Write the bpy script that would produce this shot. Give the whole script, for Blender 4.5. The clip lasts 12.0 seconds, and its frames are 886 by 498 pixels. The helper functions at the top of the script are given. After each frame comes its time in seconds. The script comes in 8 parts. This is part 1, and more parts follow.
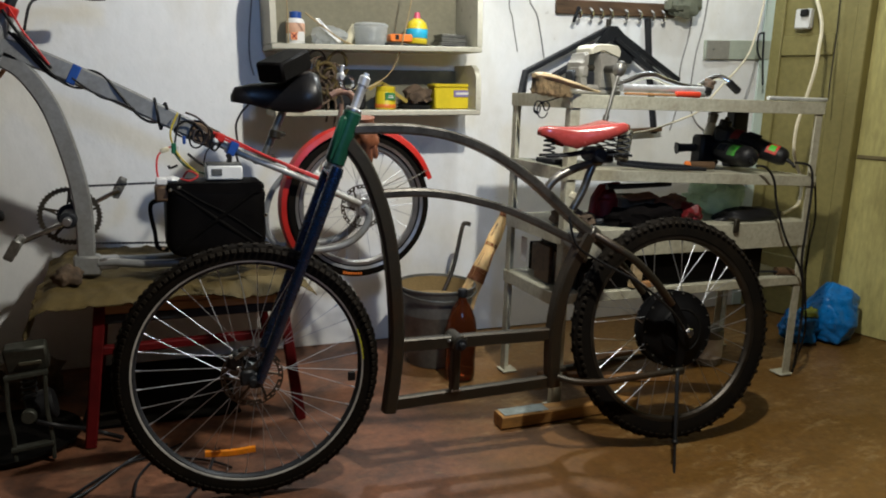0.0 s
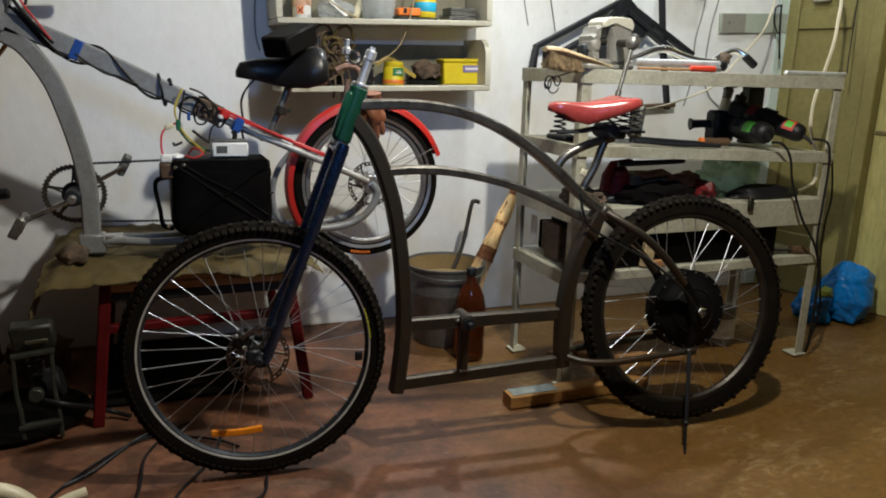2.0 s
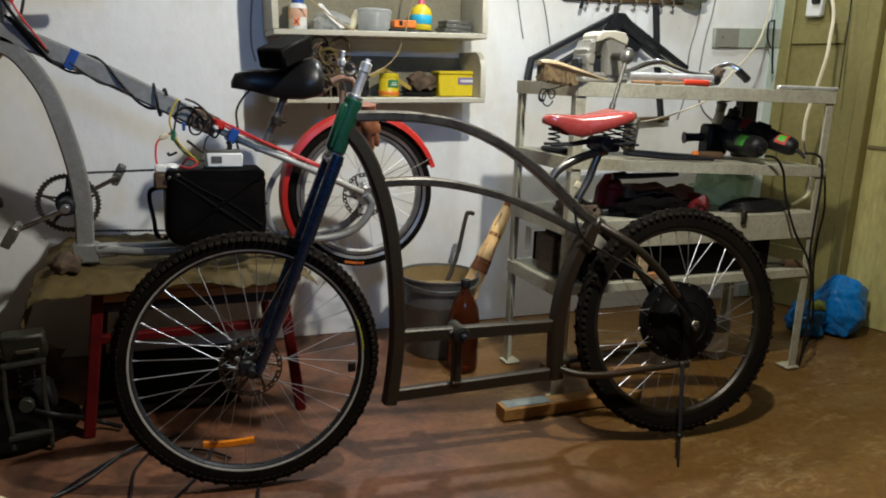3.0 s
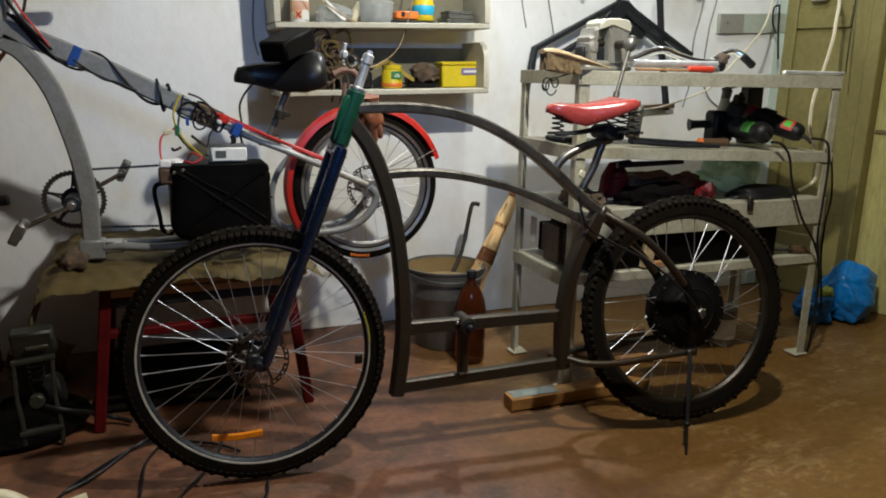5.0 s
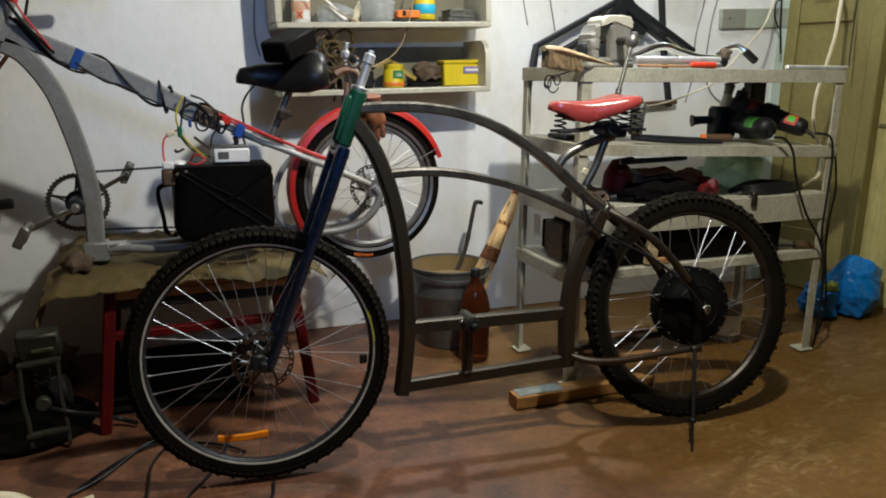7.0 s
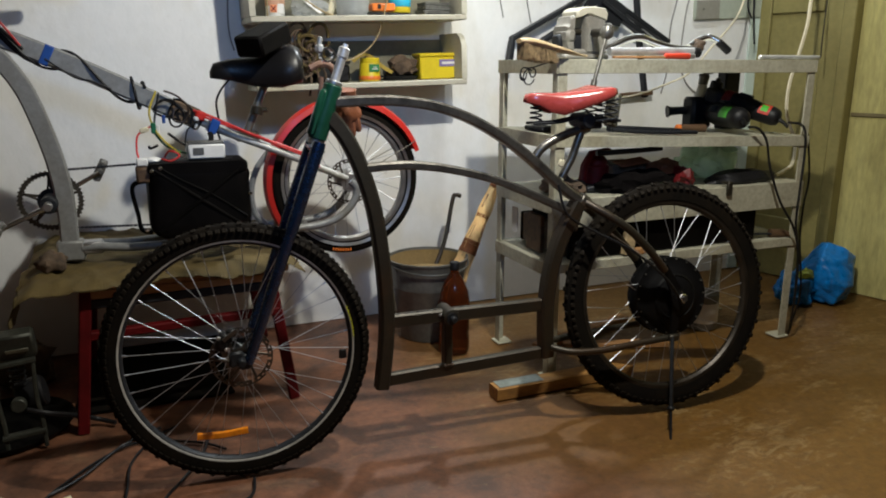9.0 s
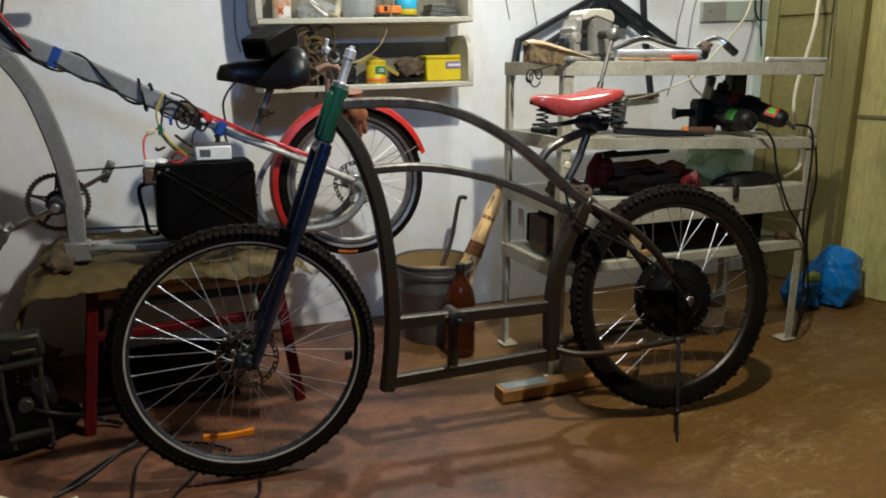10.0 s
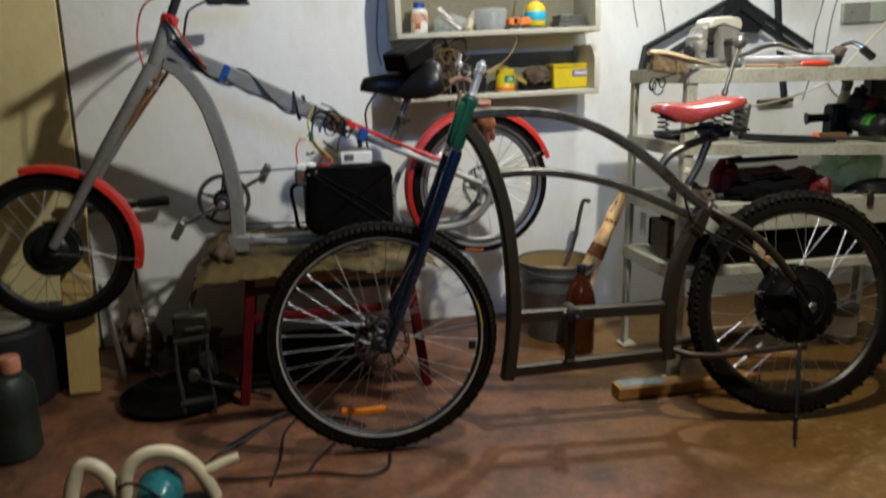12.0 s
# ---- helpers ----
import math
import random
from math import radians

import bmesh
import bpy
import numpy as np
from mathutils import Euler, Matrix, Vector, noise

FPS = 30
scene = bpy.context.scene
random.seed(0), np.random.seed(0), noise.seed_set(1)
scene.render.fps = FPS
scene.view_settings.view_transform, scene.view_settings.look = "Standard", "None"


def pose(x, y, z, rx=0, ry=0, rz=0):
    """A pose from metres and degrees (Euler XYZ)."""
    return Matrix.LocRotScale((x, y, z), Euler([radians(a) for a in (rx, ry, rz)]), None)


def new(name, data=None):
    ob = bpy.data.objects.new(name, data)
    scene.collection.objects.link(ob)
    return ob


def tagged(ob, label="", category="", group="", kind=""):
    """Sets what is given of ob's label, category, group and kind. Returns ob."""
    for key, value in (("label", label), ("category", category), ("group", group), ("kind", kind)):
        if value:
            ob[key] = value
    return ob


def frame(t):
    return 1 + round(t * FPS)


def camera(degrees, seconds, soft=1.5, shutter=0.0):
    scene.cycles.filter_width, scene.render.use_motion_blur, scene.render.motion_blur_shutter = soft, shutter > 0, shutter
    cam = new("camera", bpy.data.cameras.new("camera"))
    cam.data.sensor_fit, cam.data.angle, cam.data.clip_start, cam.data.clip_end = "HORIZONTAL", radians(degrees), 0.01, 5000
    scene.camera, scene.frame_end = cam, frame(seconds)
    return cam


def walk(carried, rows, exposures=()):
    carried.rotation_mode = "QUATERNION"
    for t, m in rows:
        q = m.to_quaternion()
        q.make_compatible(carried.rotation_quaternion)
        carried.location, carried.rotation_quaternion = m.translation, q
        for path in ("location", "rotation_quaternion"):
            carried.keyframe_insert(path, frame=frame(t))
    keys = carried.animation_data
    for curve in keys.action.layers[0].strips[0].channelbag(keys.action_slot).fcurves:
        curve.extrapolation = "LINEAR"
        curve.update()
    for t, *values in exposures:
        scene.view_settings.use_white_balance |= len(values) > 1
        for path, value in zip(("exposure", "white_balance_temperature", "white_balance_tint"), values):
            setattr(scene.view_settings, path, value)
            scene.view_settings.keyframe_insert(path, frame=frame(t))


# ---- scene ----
cam = camera(61.75, 12.0, soft=1.9, shutter=0.9)
# seconds, x, y, z, pitch, lean to the right, yaw
ROWS = [
    (0, -0.0331, -0.0225, 1.0322, -11.78, -1.81, -22.40),
    (0.5, -0.0256, -0.0081, 1.0325, -11.75, -1.80, -21.99),
    (1, -0.0176, -0.0003, 1.0303, -13.00, -1.95, -21.94),
    (1.5, -0.0126, 0.0041, 1.0284, -13.68, -1.51, -22.10),
    (2, -0.0157, 0.0052, 1.0284, -13.55, -1.69, -21.64),
    (2.5, -0.0147, 0.0067, 1.0295, -13.19, -2.16, -22.10),
    (3, -0.0134, 0.0036, 1.0295, -12.67, -2.09, -22.01),
    (5, -0.0083, 0.0019, 1.0281, -13.33, -1.16, -21.47),
    (5.5, -0.0086, 0.0002, 1.0284, -13.06, -0.52, -21.40),
    (6, -0.0096, 0.0032, 1.0296, -13.55, -0.24, -20.72),
    (6.5, -0.0077, 0.0031, 1.0286, -13.56, -0.67, -21.36),
    (7, -0.0081, 0.0025, 1.0294, -13.46, -0.52, -21.19),
    (9, 0.0002, -0.0017, 1.0285, -13.94, -0.00, -22.67),
    (9.5, 0.0000, 0.0000, 1.0282, -13.79, -0.06, -22.57),
    (10, -0.0008, -0.0012, 1.0281, -13.78, -0.01, -22.23),
    (10.2, -0.0049, -0.0057, 1.0307, -13.65, 0.70, -21.70),
    (10.5, -0.0111, -0.0125, 1.0345, -12.84, 1.33, -18.07),
    (10.7, -0.0137, -0.0226, 1.0363, -12.75, 2.38, -16.02),
    (11, -0.0176, -0.0378, 1.0390, -12.83, 1.33, -15.60),
    (11.2, -0.0237, -0.0648, 1.0434, -12.90, 2.03, -14.47),
    (11.5, -0.0329, -0.1053, 1.0499, -12.90, 1.56, -13.45),
    (11.7, -0.0347, -0.1217, 1.0510, -12.06, 1.78, -12.35),
    (12, -0.0375, -0.1464, 1.0527, -13.51, 0.90, -12.18),
]
walk(cam, [(t, pose(x, y, z, 90 + pitch, 0, yaw) @ pose(0, 0, 0, 0, 0, -lean)) for t, x, y, z, pitch, lean, yaw in ROWS])

# ---- light: a bare bulb over the bike, a floodlight high on the wall, two added fills: a weak one by the door, a cool one behind the camera ----
world = bpy.data.worlds.new("world")
scene.world = world
world.use_nodes = True
world.node_tree.nodes["Background"].inputs[0].default_value = (0.55, 0.66, 0.9, 1)
world.node_tree.nodes["Background"].inputs[1].default_value = 0.002


def bulb(name, place, watts, colour, size):
    lamp = bpy.data.lights.new(name, "POINT")
    lamp.energy, lamp.color, lamp.shadow_soft_size = watts, colour, size
    ob = new(name, lamp)
    ob.location = place
    return tagged(ob, kind="structure")


bulb("bare_bulb", (0.97, 1.18, 2.08), 122, (1.0, 0.97, 0.87), 0.03)
# unseen fill, added to brighten the corner beside the door
bulb("door_fill", (2.30, 2.42, 2.12), 14, (0.84, 0.94, 1.0), 0.04)


def spot_lamp(name, place, aim, watts, colour, cone, size=0.03, blend=0.35):
    """A spot lamp whose cone points towards one place."""
    lamp = bpy.data.lights.new(name, "SPOT")
    lamp.energy, lamp.color, lamp.shadow_soft_size = watts, colour, size
    lamp.spot_size, lamp.spot_blend = radians(cone), blend
    ob = new(name, lamp)
    ob.location = place
    ob.rotation_euler = (Vector(aim) - Vector(place)).to_track_quat("-Z", "Y").to_euler()
    return tagged(ob, kind="structure")


spot_lamp("floodlight", (1.22, 2.52, 2.1), (1.12, 1.05, 0.0), 88, (0.86, 0.92, 0.95), 128, 0.05, 0.8)
# unseen cool fill, added to put blue light into the shadowed parts of the wall
spot_lamp("cool_fill", (0.0, -0.7, 1.9), (0.95, 2.87, 1.50), 66, (0.26, 0.50, 1.0), 54, 0.12, 0.6)
scene.view_settings.exposure = 0.0

# ---- mesh tools ----
PLACE = {}


def catmull(pts, n=6, closed=False):
    """A smooth line through the points."""
    pts = [Vector(p) for p in pts]
    m, out = len(pts), []
    for i in range(m if closed else m - 1):
        if closed:
            a, b, c, d = (pts[(i + k - 1) % m] for k in range(4))
        else:
            a, b, c, d = pts[max(i - 1, 0)], pts[i], pts[i + 1], pts[min(i + 2, m - 1)]
        for k in range(n):
            t = k / n
            out.append(0.5 * ((2 * b) + (c - a) * t + (2 * a - 5 * b + 4 * c - d) * t * t + (3 * b - a - 3 * c + d) * t ** 3))
    if not closed:
        out.append(pts[-1])
    return out


class Shape:
    """Collects vertices and faces for one mesh."""

    def __init__(self):
        self.v, self.f = [], []

    def add(self, verts, faces):
        k = len(self.v)
        self.v += [Vector(p) for p in verts]
        self.f += [[i + k for i in f] for f in faces]
        return self

    def box(self, c, size, bevel=0.003, turn=None):
        a, b, d = (s / 2 for s in size)
        k = min(bevel, a * 0.9, b * 0.9, d * 0.9)
        vs, ix = [], {}
        for sx in (-1, 1):
            for sy in (-1, 1):
                for sz in (-1, 1):
                    for ax in range(3):
                        p = [sx * (a - k), sy * (b - k), sz * (d - k)]
                        p[ax] = (sx * a, sy * b, sz * d)[ax]
                        ix[sx, sy, sz, ax] = len(vs)
                        vs.append(Vector(p))
        fs = []
        for ax in range(3):
            for s in (-1, 1):
                ring = []
                for u, w in ((-1, -1), (1, -1), (1, 1), (-1, 1)):
                    key = [0, 0, 0]
                    key[ax], key[(ax + 1) % 3], key[(ax + 2) % 3] = s, u, w
                    ring.append(ix[(*key, ax)])
                fs.append(ring if s > 0 else ring[::-1])
        for ax in range(3):
            o, q = (ax + 1) % 3, (ax + 2) % 3
            for u in (-1, 1):
                for w in (-1, 1):
                    lo, hi = [0, 0, 0], [0, 0, 0]
                    lo[ax], hi[ax] = -1, 1
                    lo[o] = hi[o] = u
                    lo[q] = hi[q] = w
                    ring = [ix[(*lo, o)], ix[(*hi, o)], ix[(*hi, q)], ix[(*lo, q)]]
                    fs.append(ring if u * w < 0 else ring[::-1])
        for sx in (-1, 1):
            for sy in (-1, 1):
                for sz in (-1, 1):
                    t = [ix[sx, sy, sz, ax] for ax in range(3)]
                    fs.append(t if sx * sy * sz > 0 else t[::-1])
        m = Matrix.Translation(c) @ (turn.to_4x4() if turn is not None else Matrix())
        return self.add([m @ p for p in vs], fs)

    def sweep(self, pts, section, closed=False, up=(0, 0, 1), scales=None, caps=True):
        """Carries a closed 2D section (across, up) along the points."""
        pts = [Vector(p) for p in pts]
        n, m = len(pts), len(section)
        vs, side = [], None
        for i, p in enumerate(pts):
            a = pts[i - 1] if (i or closed) else p
            b = pts[(i + 1) % n] if (i < n - 1 or closed) else p
            t = (b - a).normalized()
            if up is None:
                if side is None:
                    side = t.orthogonal().normalized()
                side = (side - t * side.dot(t)).normalized()
            else:
                side = t.cross(Vector(up))
                side = side.normalized() if side.length > 1e-6 else t.orthogonal().normalized()
            top = side.cross(t)
            s = scales[i] if scales else 1
            vs += [p + side * (x * s) + top * (y * s) for x, y in section]
        fs = []
        for i in range(n if closed else n - 1):
            j = (i + 1) % n
            for k in range(m):
                fs.append([i * m + k, i * m + (k + 1) % m, j * m + (k + 1) % m, j * m + k])
        if caps and not closed:
            fs.append(list(range(m))[::-1])
            fs.append([(n - 1) * m + k for k in range(m)])
        return self.add(vs, fs)

    def tube(self, pts, r, n=10, closed=False, scales=None, up=None):
        sec = [(r * math.cos(2 * math.pi * k / n), r * math.sin(2 * math.pi * k / n)) for k in range(n)]
        return self.sweep(pts, sec, closed, up, scales)

    def bar(self, pts, w, h, up=(0, 1, 0), c=0.004, closed=False):
        """A rectangular tube with rounded corners: w across, h along up."""
        a, b = w / 2, h / 2
        sec = [(a, -b + c), (a, b - c), (a - c, b), (-a + c, b), (-a, b - c), (-a, -b + c), (-a + c, -b), (a - c, -b)]
        return self.sweep(pts, sec, closed, up)

    def cyl(self, a, b, r, r2=None, n=12, bevel=0.0):
        a, b = Vector(a), Vector(b)
        r2 = r if r2 is None else r2
        t = (b - a).normalized()
        if bevel:
            return self.tube([a, a + t * bevel, b - t * bevel, b], 1, n, scales=[r - bevel, r, r2, r2 - bevel])
        return self.tube([a, b], 1, n, scales=[r, r2])

    def lathe(self, profile, at, axis=(0, 0, 1), n=24, closed=False):
        """Turns (radius, height) pairs round an axis."""
        ax = Vector(axis).normalized()
        u = ax.orthogonal().normalized()
        w = ax.cross(u)
        at, m = Vector(at), len(profile)
        vs = []
        for k in range(n):
            d = u * math.cos(2 * math.pi * k / n) + w * math.sin(2 * math.pi * k / n)
            vs += [at + d * r + ax * z for r, z in profile]
        fs = []
        for k in range(n):
            j = (k + 1) % n
            for i in range(m if closed else m - 1):
                i2 = (i + 1) % m
                fs.append([k * m + i, j * m + i, j * m + i2, k * m + i2])
        return self.add(vs, fs)

    def ball(self, c, size, n=12, rough=0.0, seed=0.0):
        c, vs, fs = Vector(c), [], []
        rows = max(4, n // 2 + 1)
        for i in range(rows + 1):
            th = math.pi * i / rows
            for k in range(n):
                d = Vector((math.sin(th) * math.cos(2 * math.pi * k / n), math.sin(th) * math.sin(2 * math.pi * k / n), math.cos(th)))
                s = 1 + rough * noise.noise(d * 2.3 + Vector((seed, seed * 0.7, 3.1)))
                vs.append(c + Vector((d.x * size[0], d.y * size[1], d.z * size[2])) * s)
        for i in range(rows):
            for k in range(n):
                j = (k + 1) % n
                fs.append([i * n + k, (i + 1) * n + k, (i + 1) * n + j, i * n + j])
        return self.add(vs, fs)

    def sheet(self, pts, faces_w):
        """A grid of points, faces_w columns wide."""
        rows = len(pts) // faces_w
        fs = [[r * faces_w + c, r * faces_w + c + 1, (r + 1) * faces_w + c + 1, (r + 1) * faces_w + c] for r in range(rows - 1) for c in range(faces_w - 1)]
        return self.add(pts, fs)

    def moved(self, m):
        self.v = [m @ p for p in self.v]
        return self


def part(name, shape, material, parent=None, label="", smooth=40, tidy=True):
    """Links a shape as one mesh object, under a thing or a part where one is given."""
    lo = Vector([min(p[i] for p in shape.v) for i in range(3)])
    hi = Vector([max(p[i] for p in shape.v) for i in range(3)])
    c = (lo + hi) / 2
    me = bpy.data.meshes.new(name)
    me.from_pydata([p - c for p in shape.v], [], shape.f)
    if tidy:
        bm = bmesh.new()
        bm.from_mesh(me)
        bmesh.ops.remove_doubles(bm, verts=bm.verts, dist=1e-5)
        bmesh.ops.recalc_face_normals(bm, faces=bm.faces)
        bm.to_mesh(me)
        bm.free()
    me.materials.append(material)
    if smooth:
        me.polygons.foreach_set("use_smooth", [True] * len(me.polygons))
        me.set_sharp_from_angle(angle=radians(smooth))
    ob = new(name, me)
    ob.location = c
    PLACE[ob] = c
    if parent is not None:
        ob.parent = parent
        ob.matrix_parent_inverse = Matrix.Translation(-PLACE[parent])
    if label:
        ob["label"] = label
    return ob


def thing(name, at, label, category, group="", kind=""):
    ob = new(name)
    ob.empty_display_size = 0.05
    ob.location = at
    PLACE[ob] = Vector(at)
    return tagged(ob, label, category, group, kind)


def solo(name, shape, material, label, category, group="", kind="", smooth=40):
    return tagged(part(name, shape, material, None, "", smooth), label, category, group, kind)


# ---- materials ----
def mat(name, colour, rough=0.6, metal=0.0, gloss=0.5, vary=0.25, scale=6.0, fine=60.0, bump=0.15, tint=None, spots=0.0, stretch=(1, 1, 1), coat=0.0, each=0.0):
    """A surface with broad stains and fine grain; tint is the colour of the stains, each varies it from object to object."""
    m = bpy.data.materials.new(name)
    m.use_nodes = True
    nt = m.node_tree
    b = nt.nodes["Principled BSDF"]
    b.inputs["Metallic"].default_value = metal
    b.inputs["Coat Weight"].default_value = coat
    b.inputs["Specular IOR Level"].default_value = gloss
    L = nt.links.new
    co = nt.nodes.new("ShaderNodeNewGeometry").outputs["Position"]
    mp = nt.nodes.new("ShaderNodeMapping")
    mp.inputs["Scale"].default_value = stretch
    L(co, mp.inputs[0])
    n1, n2 = nt.nodes.new("ShaderNodeTexNoise"), nt.nodes.new("ShaderNodeTexNoise")
    for n, s, d in ((n1, scale, 5), (n2, fine, 3)):
        n.inputs["Scale"].default_value = s
        n.inputs["Detail"].default_value = d
        n.inputs["Roughness"].default_value = 0.62
        L(mp.outputs[0], n.inputs["Vector"])
    ramp = nt.nodes.new("ShaderNodeMapRange")
    ramp.inputs["From Min"].default_value, ramp.inputs["From Max"].default_value = 0.42, 0.68
    L(n1.outputs["Fac"], ramp.inputs["Value"])
    dark = tint or tuple(c * (1 - vary * 1.3) for c in colour)
    mix = nt.nodes.new("ShaderNodeMix")
    mix.data_type = "RGBA"
    mix.inputs["A"].default_value, mix.inputs["B"].default_value = (*colour, 1), (*dark, 1)
    amount = nt.nodes.new("ShaderNodeMath")
    amount.operation = "MULTIPLY"
    amount.inputs[1].default_value = 1.0 if tint is None else max(vary, spots)
    L(ramp.outputs[0], amount.inputs[0])
    L(amount.outputs[0], mix.inputs["Factor"])
    grain = nt.nodes.new("ShaderNodeMix")
    grain.data_type, grain.blend_type = "RGBA", "OVERLAY"
    grain.inputs["Factor"].default_value = vary * 0.8
    L(mix.outputs["Result"], grain.inputs["A"])
    L(n2.outputs["Fac"], grain.inputs["B"])
    out = grain.outputs["Result"]
    if each:
        info, hsv, mr = nt.nodes.new("ShaderNodeObjectInfo"), nt.nodes.new("ShaderNodeHueSaturation"), nt.nodes.new("ShaderNodeMapRange")
        mr.inputs["To Min"].default_value, mr.inputs["To Max"].default_value = 1 - each, 1 + each
        L(info.outputs["Random"], mr.inputs["Value"])
        L(mr.outputs[0], hsv.inputs["Value"])
        L(out, hsv.inputs["Color"])
        out = hsv.outputs["Color"]
    L(out, b.inputs["Base Color"])
    rr = nt.nodes.new("ShaderNodeMapRange")
    rr.inputs["To Min"].default_value, rr.inputs["To Max"].default_value = max(0.03, rough - 0.14), min(1, rough + 0.14)
    L(n2.outputs["Fac"], rr.inputs["Value"])
    L(rr.outputs[0], b.inputs["Roughness"])
    if bump:
        bp = nt.nodes.new("ShaderNodeBump")
        bp.inputs["Strength"].default_value, bp.inputs["Distance"].default_value = bump, 0.004
        L(n2.outputs["Fac"], bp.inputs["Height"])
        L(bp.outputs[0], b.inputs["Normal"])
    return m


def clear(name, colour, rough=0.1, weight=0.9, ior=1.4):
    m = mat(name, colour, rough, bump=0.05, vary=0.1)
    b = m.node_tree.nodes["Principled BSDF"]
    b.inputs["Transmission Weight"].default_value, b.inputs["IOR"].default_value = weight, ior
    return m


def film(name, colour, through_share):
    """Thin plastic film: part of the light goes straight through, the rest is scattered."""
    m = mat(name, colour, 0.28, vary=0.2, scale=14, fine=40, bump=0.3)
    nt = m.node_tree
    b, out = nt.nodes["Principled BSDF"], nt.nodes["Material Output"]
    bare, glow, soft, mix = nt.nodes.new("ShaderNodeBsdfTransparent"), nt.nodes.new("ShaderNodeBsdfTranslucent"), nt.nodes.new("ShaderNodeMixShader"), nt.nodes.new("ShaderNodeMixShader")
    bare.inputs[0].default_value = (*[0.5 + 0.5 * c for c in colour], 1)
    glow.inputs[0].default_value = (*colour, 1)
    soft.inputs[0].default_value, mix.inputs[0].default_value = 0.4, through_share
    nt.links.new(b.outputs[0], soft.inputs[1])
    nt.links.new(glow.outputs[0], soft.inputs[2])
    nt.links.new(soft.outputs[0], mix.inputs[1])
    nt.links.new(bare.outputs[0], mix.inputs[2])
    nt.links.new(mix.outputs[0], out.inputs[0])
    return m


PLASTER = mat("whitewashed_plaster", (0.82, 0.835, 0.835), 0.85, vary=0.42, scale=1.9, fine=22, bump=0.45, tint=(0.66, 0.60, 0.47), stretch=(1, 1, 0.7))


def add_specks(m, scale, low, high, amount, colour, stretch=(1, 1, 1)):
    """Small dark marks and chips on top of a surface's colour."""
    nt = m.node_tree
    b = nt.nodes["Principled BSDF"]
    old = b.inputs["Base Color"].links[0].from_socket
    co = nt.nodes.new("ShaderNodeNewGeometry").outputs["Position"]
    mp = nt.nodes.new("ShaderNodeMapping")
    mp.inputs["Scale"].default_value = stretch
    n, mr, mix = nt.nodes.new("ShaderNodeTexNoise"), nt.nodes.new("ShaderNodeMapRange"), nt.nodes.new("ShaderNodeMix")
    n.inputs["Scale"].default_value, n.inputs["Detail"].default_value = scale, 6
    mr.inputs["From Min"].default_value, mr.inputs["From Max"].default_value, mr.inputs["To Max"].default_value = low, high, amount
    mix.data_type = "RGBA"
    mix.inputs["B"].default_value = (*colour, 1)
    nt.links.new(co, mp.inputs[0])
    nt.links.new(mp.outputs[0], n.inputs["Vector"])
    nt.links.new(n.outputs["Fac"], mr.inputs["Value"])
    nt.links.new(mr.outputs[0], mix.inputs["Factor"])
    nt.links.new(old, mix.inputs["A"])
    nt.links.new(mix.outputs["Result"], b.inputs["Base Color"])


# broad blue-grey blotches, spread at random over the whitewash
add_specks(PLASTER, 2.4, 0.56, 0.74, 0.30, (0.50, 0.55, 0.60), (1, 1, 0.8))
add_specks(PLASTER, 24, 0.68, 0.76, 0.45, (0.36, 0.32, 0.27))
add_specks(PLASTER, 3.2, 0.60, 0.74, 0.35, (0.55, 0.48, 0.34), (1, 1, 0.35))
YELLOW_WALL = mat("yellowed_plaster", (0.44, 0.40, 0.155), 0.8, vary=0.6, scale=3.4, fine=34, bump=0.35, tint=(0.21, 0.18, 0.06), stretch=(1.6, 1.6, 0.35))
CREAM_WALL = mat("yellowed_panel_paint", (0.76, 0.66, 0.35), 0.7, vary=0.35, scale=2.0, fine=30, bump=0.2, tint=(0.45, 0.36, 0.18))
OLIVE = mat("olive_door_paint", (0.23, 0.20, 0.070), 0.5, vary=0.35, scale=3, fine=40, bump=0.1, tint=(0.13, 0.11, 0.036))
# ceiling is never in view; its dark tone lowers the bounced light
CEILING = mat("low_bounce_ceiling", (0.11, 0.10, 0.088), 0.9)
# for walls out of view, dark so that little light bounces off them
DIM = mat("low_bounce_wall", (0.09, 0.072, 0.055), 0.9)
STEEL = mat("raw_steel", (0.031, 0.027, 0.019), 0.44, 0.45, vary=0.4, scale=14, fine=120, bump=0.08, tint=(0.042, 0.032, 0.020))
STEEL_LIGHT = mat("ground_steel", (0.165, 0.155, 0.138), 0.36, 0.85, vary=0.4, scale=18, fine=140, bump=0.06)
add_specks(STEEL, 28, 0.58, 0.70, 0.4, (0.060, 0.034, 0.019))
add_specks(STEEL, 4.5, 0.50, 0.66, 0.7, (0.050, 0.026, 0.012))
SATIN = mat("satin_alloy", (0.66, 0.66, 0.65), 0.48, 0.7, vary=0.3, scale=18, bump=0.05)
GREY_PAINT = mat("grey_frame_paint", (0.225, 0.23, 0.225), 0.42, 0.15, vary=0.34, scale=14, fine=90, bump=0.1, tint=(0.12, 0.105, 0.08))
CHROME = mat("chrome", (0.86, 0.87, 0.89), 0.15, 1.0, vary=0.15, scale=20, bump=0.0)
BRIGHT = mat("bright_aluminium", (0.72, 0.73, 0.74), 0.36, 0.6, vary=0.2, scale=20, bump=0.02)
SPOKE = mat("spoke_steel", (0.58, 0.60, 0.64), 0.46, 1.0, vary=0.2, scale=20, bump=0.0)
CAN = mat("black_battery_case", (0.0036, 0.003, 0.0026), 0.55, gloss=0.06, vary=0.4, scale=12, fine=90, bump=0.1)
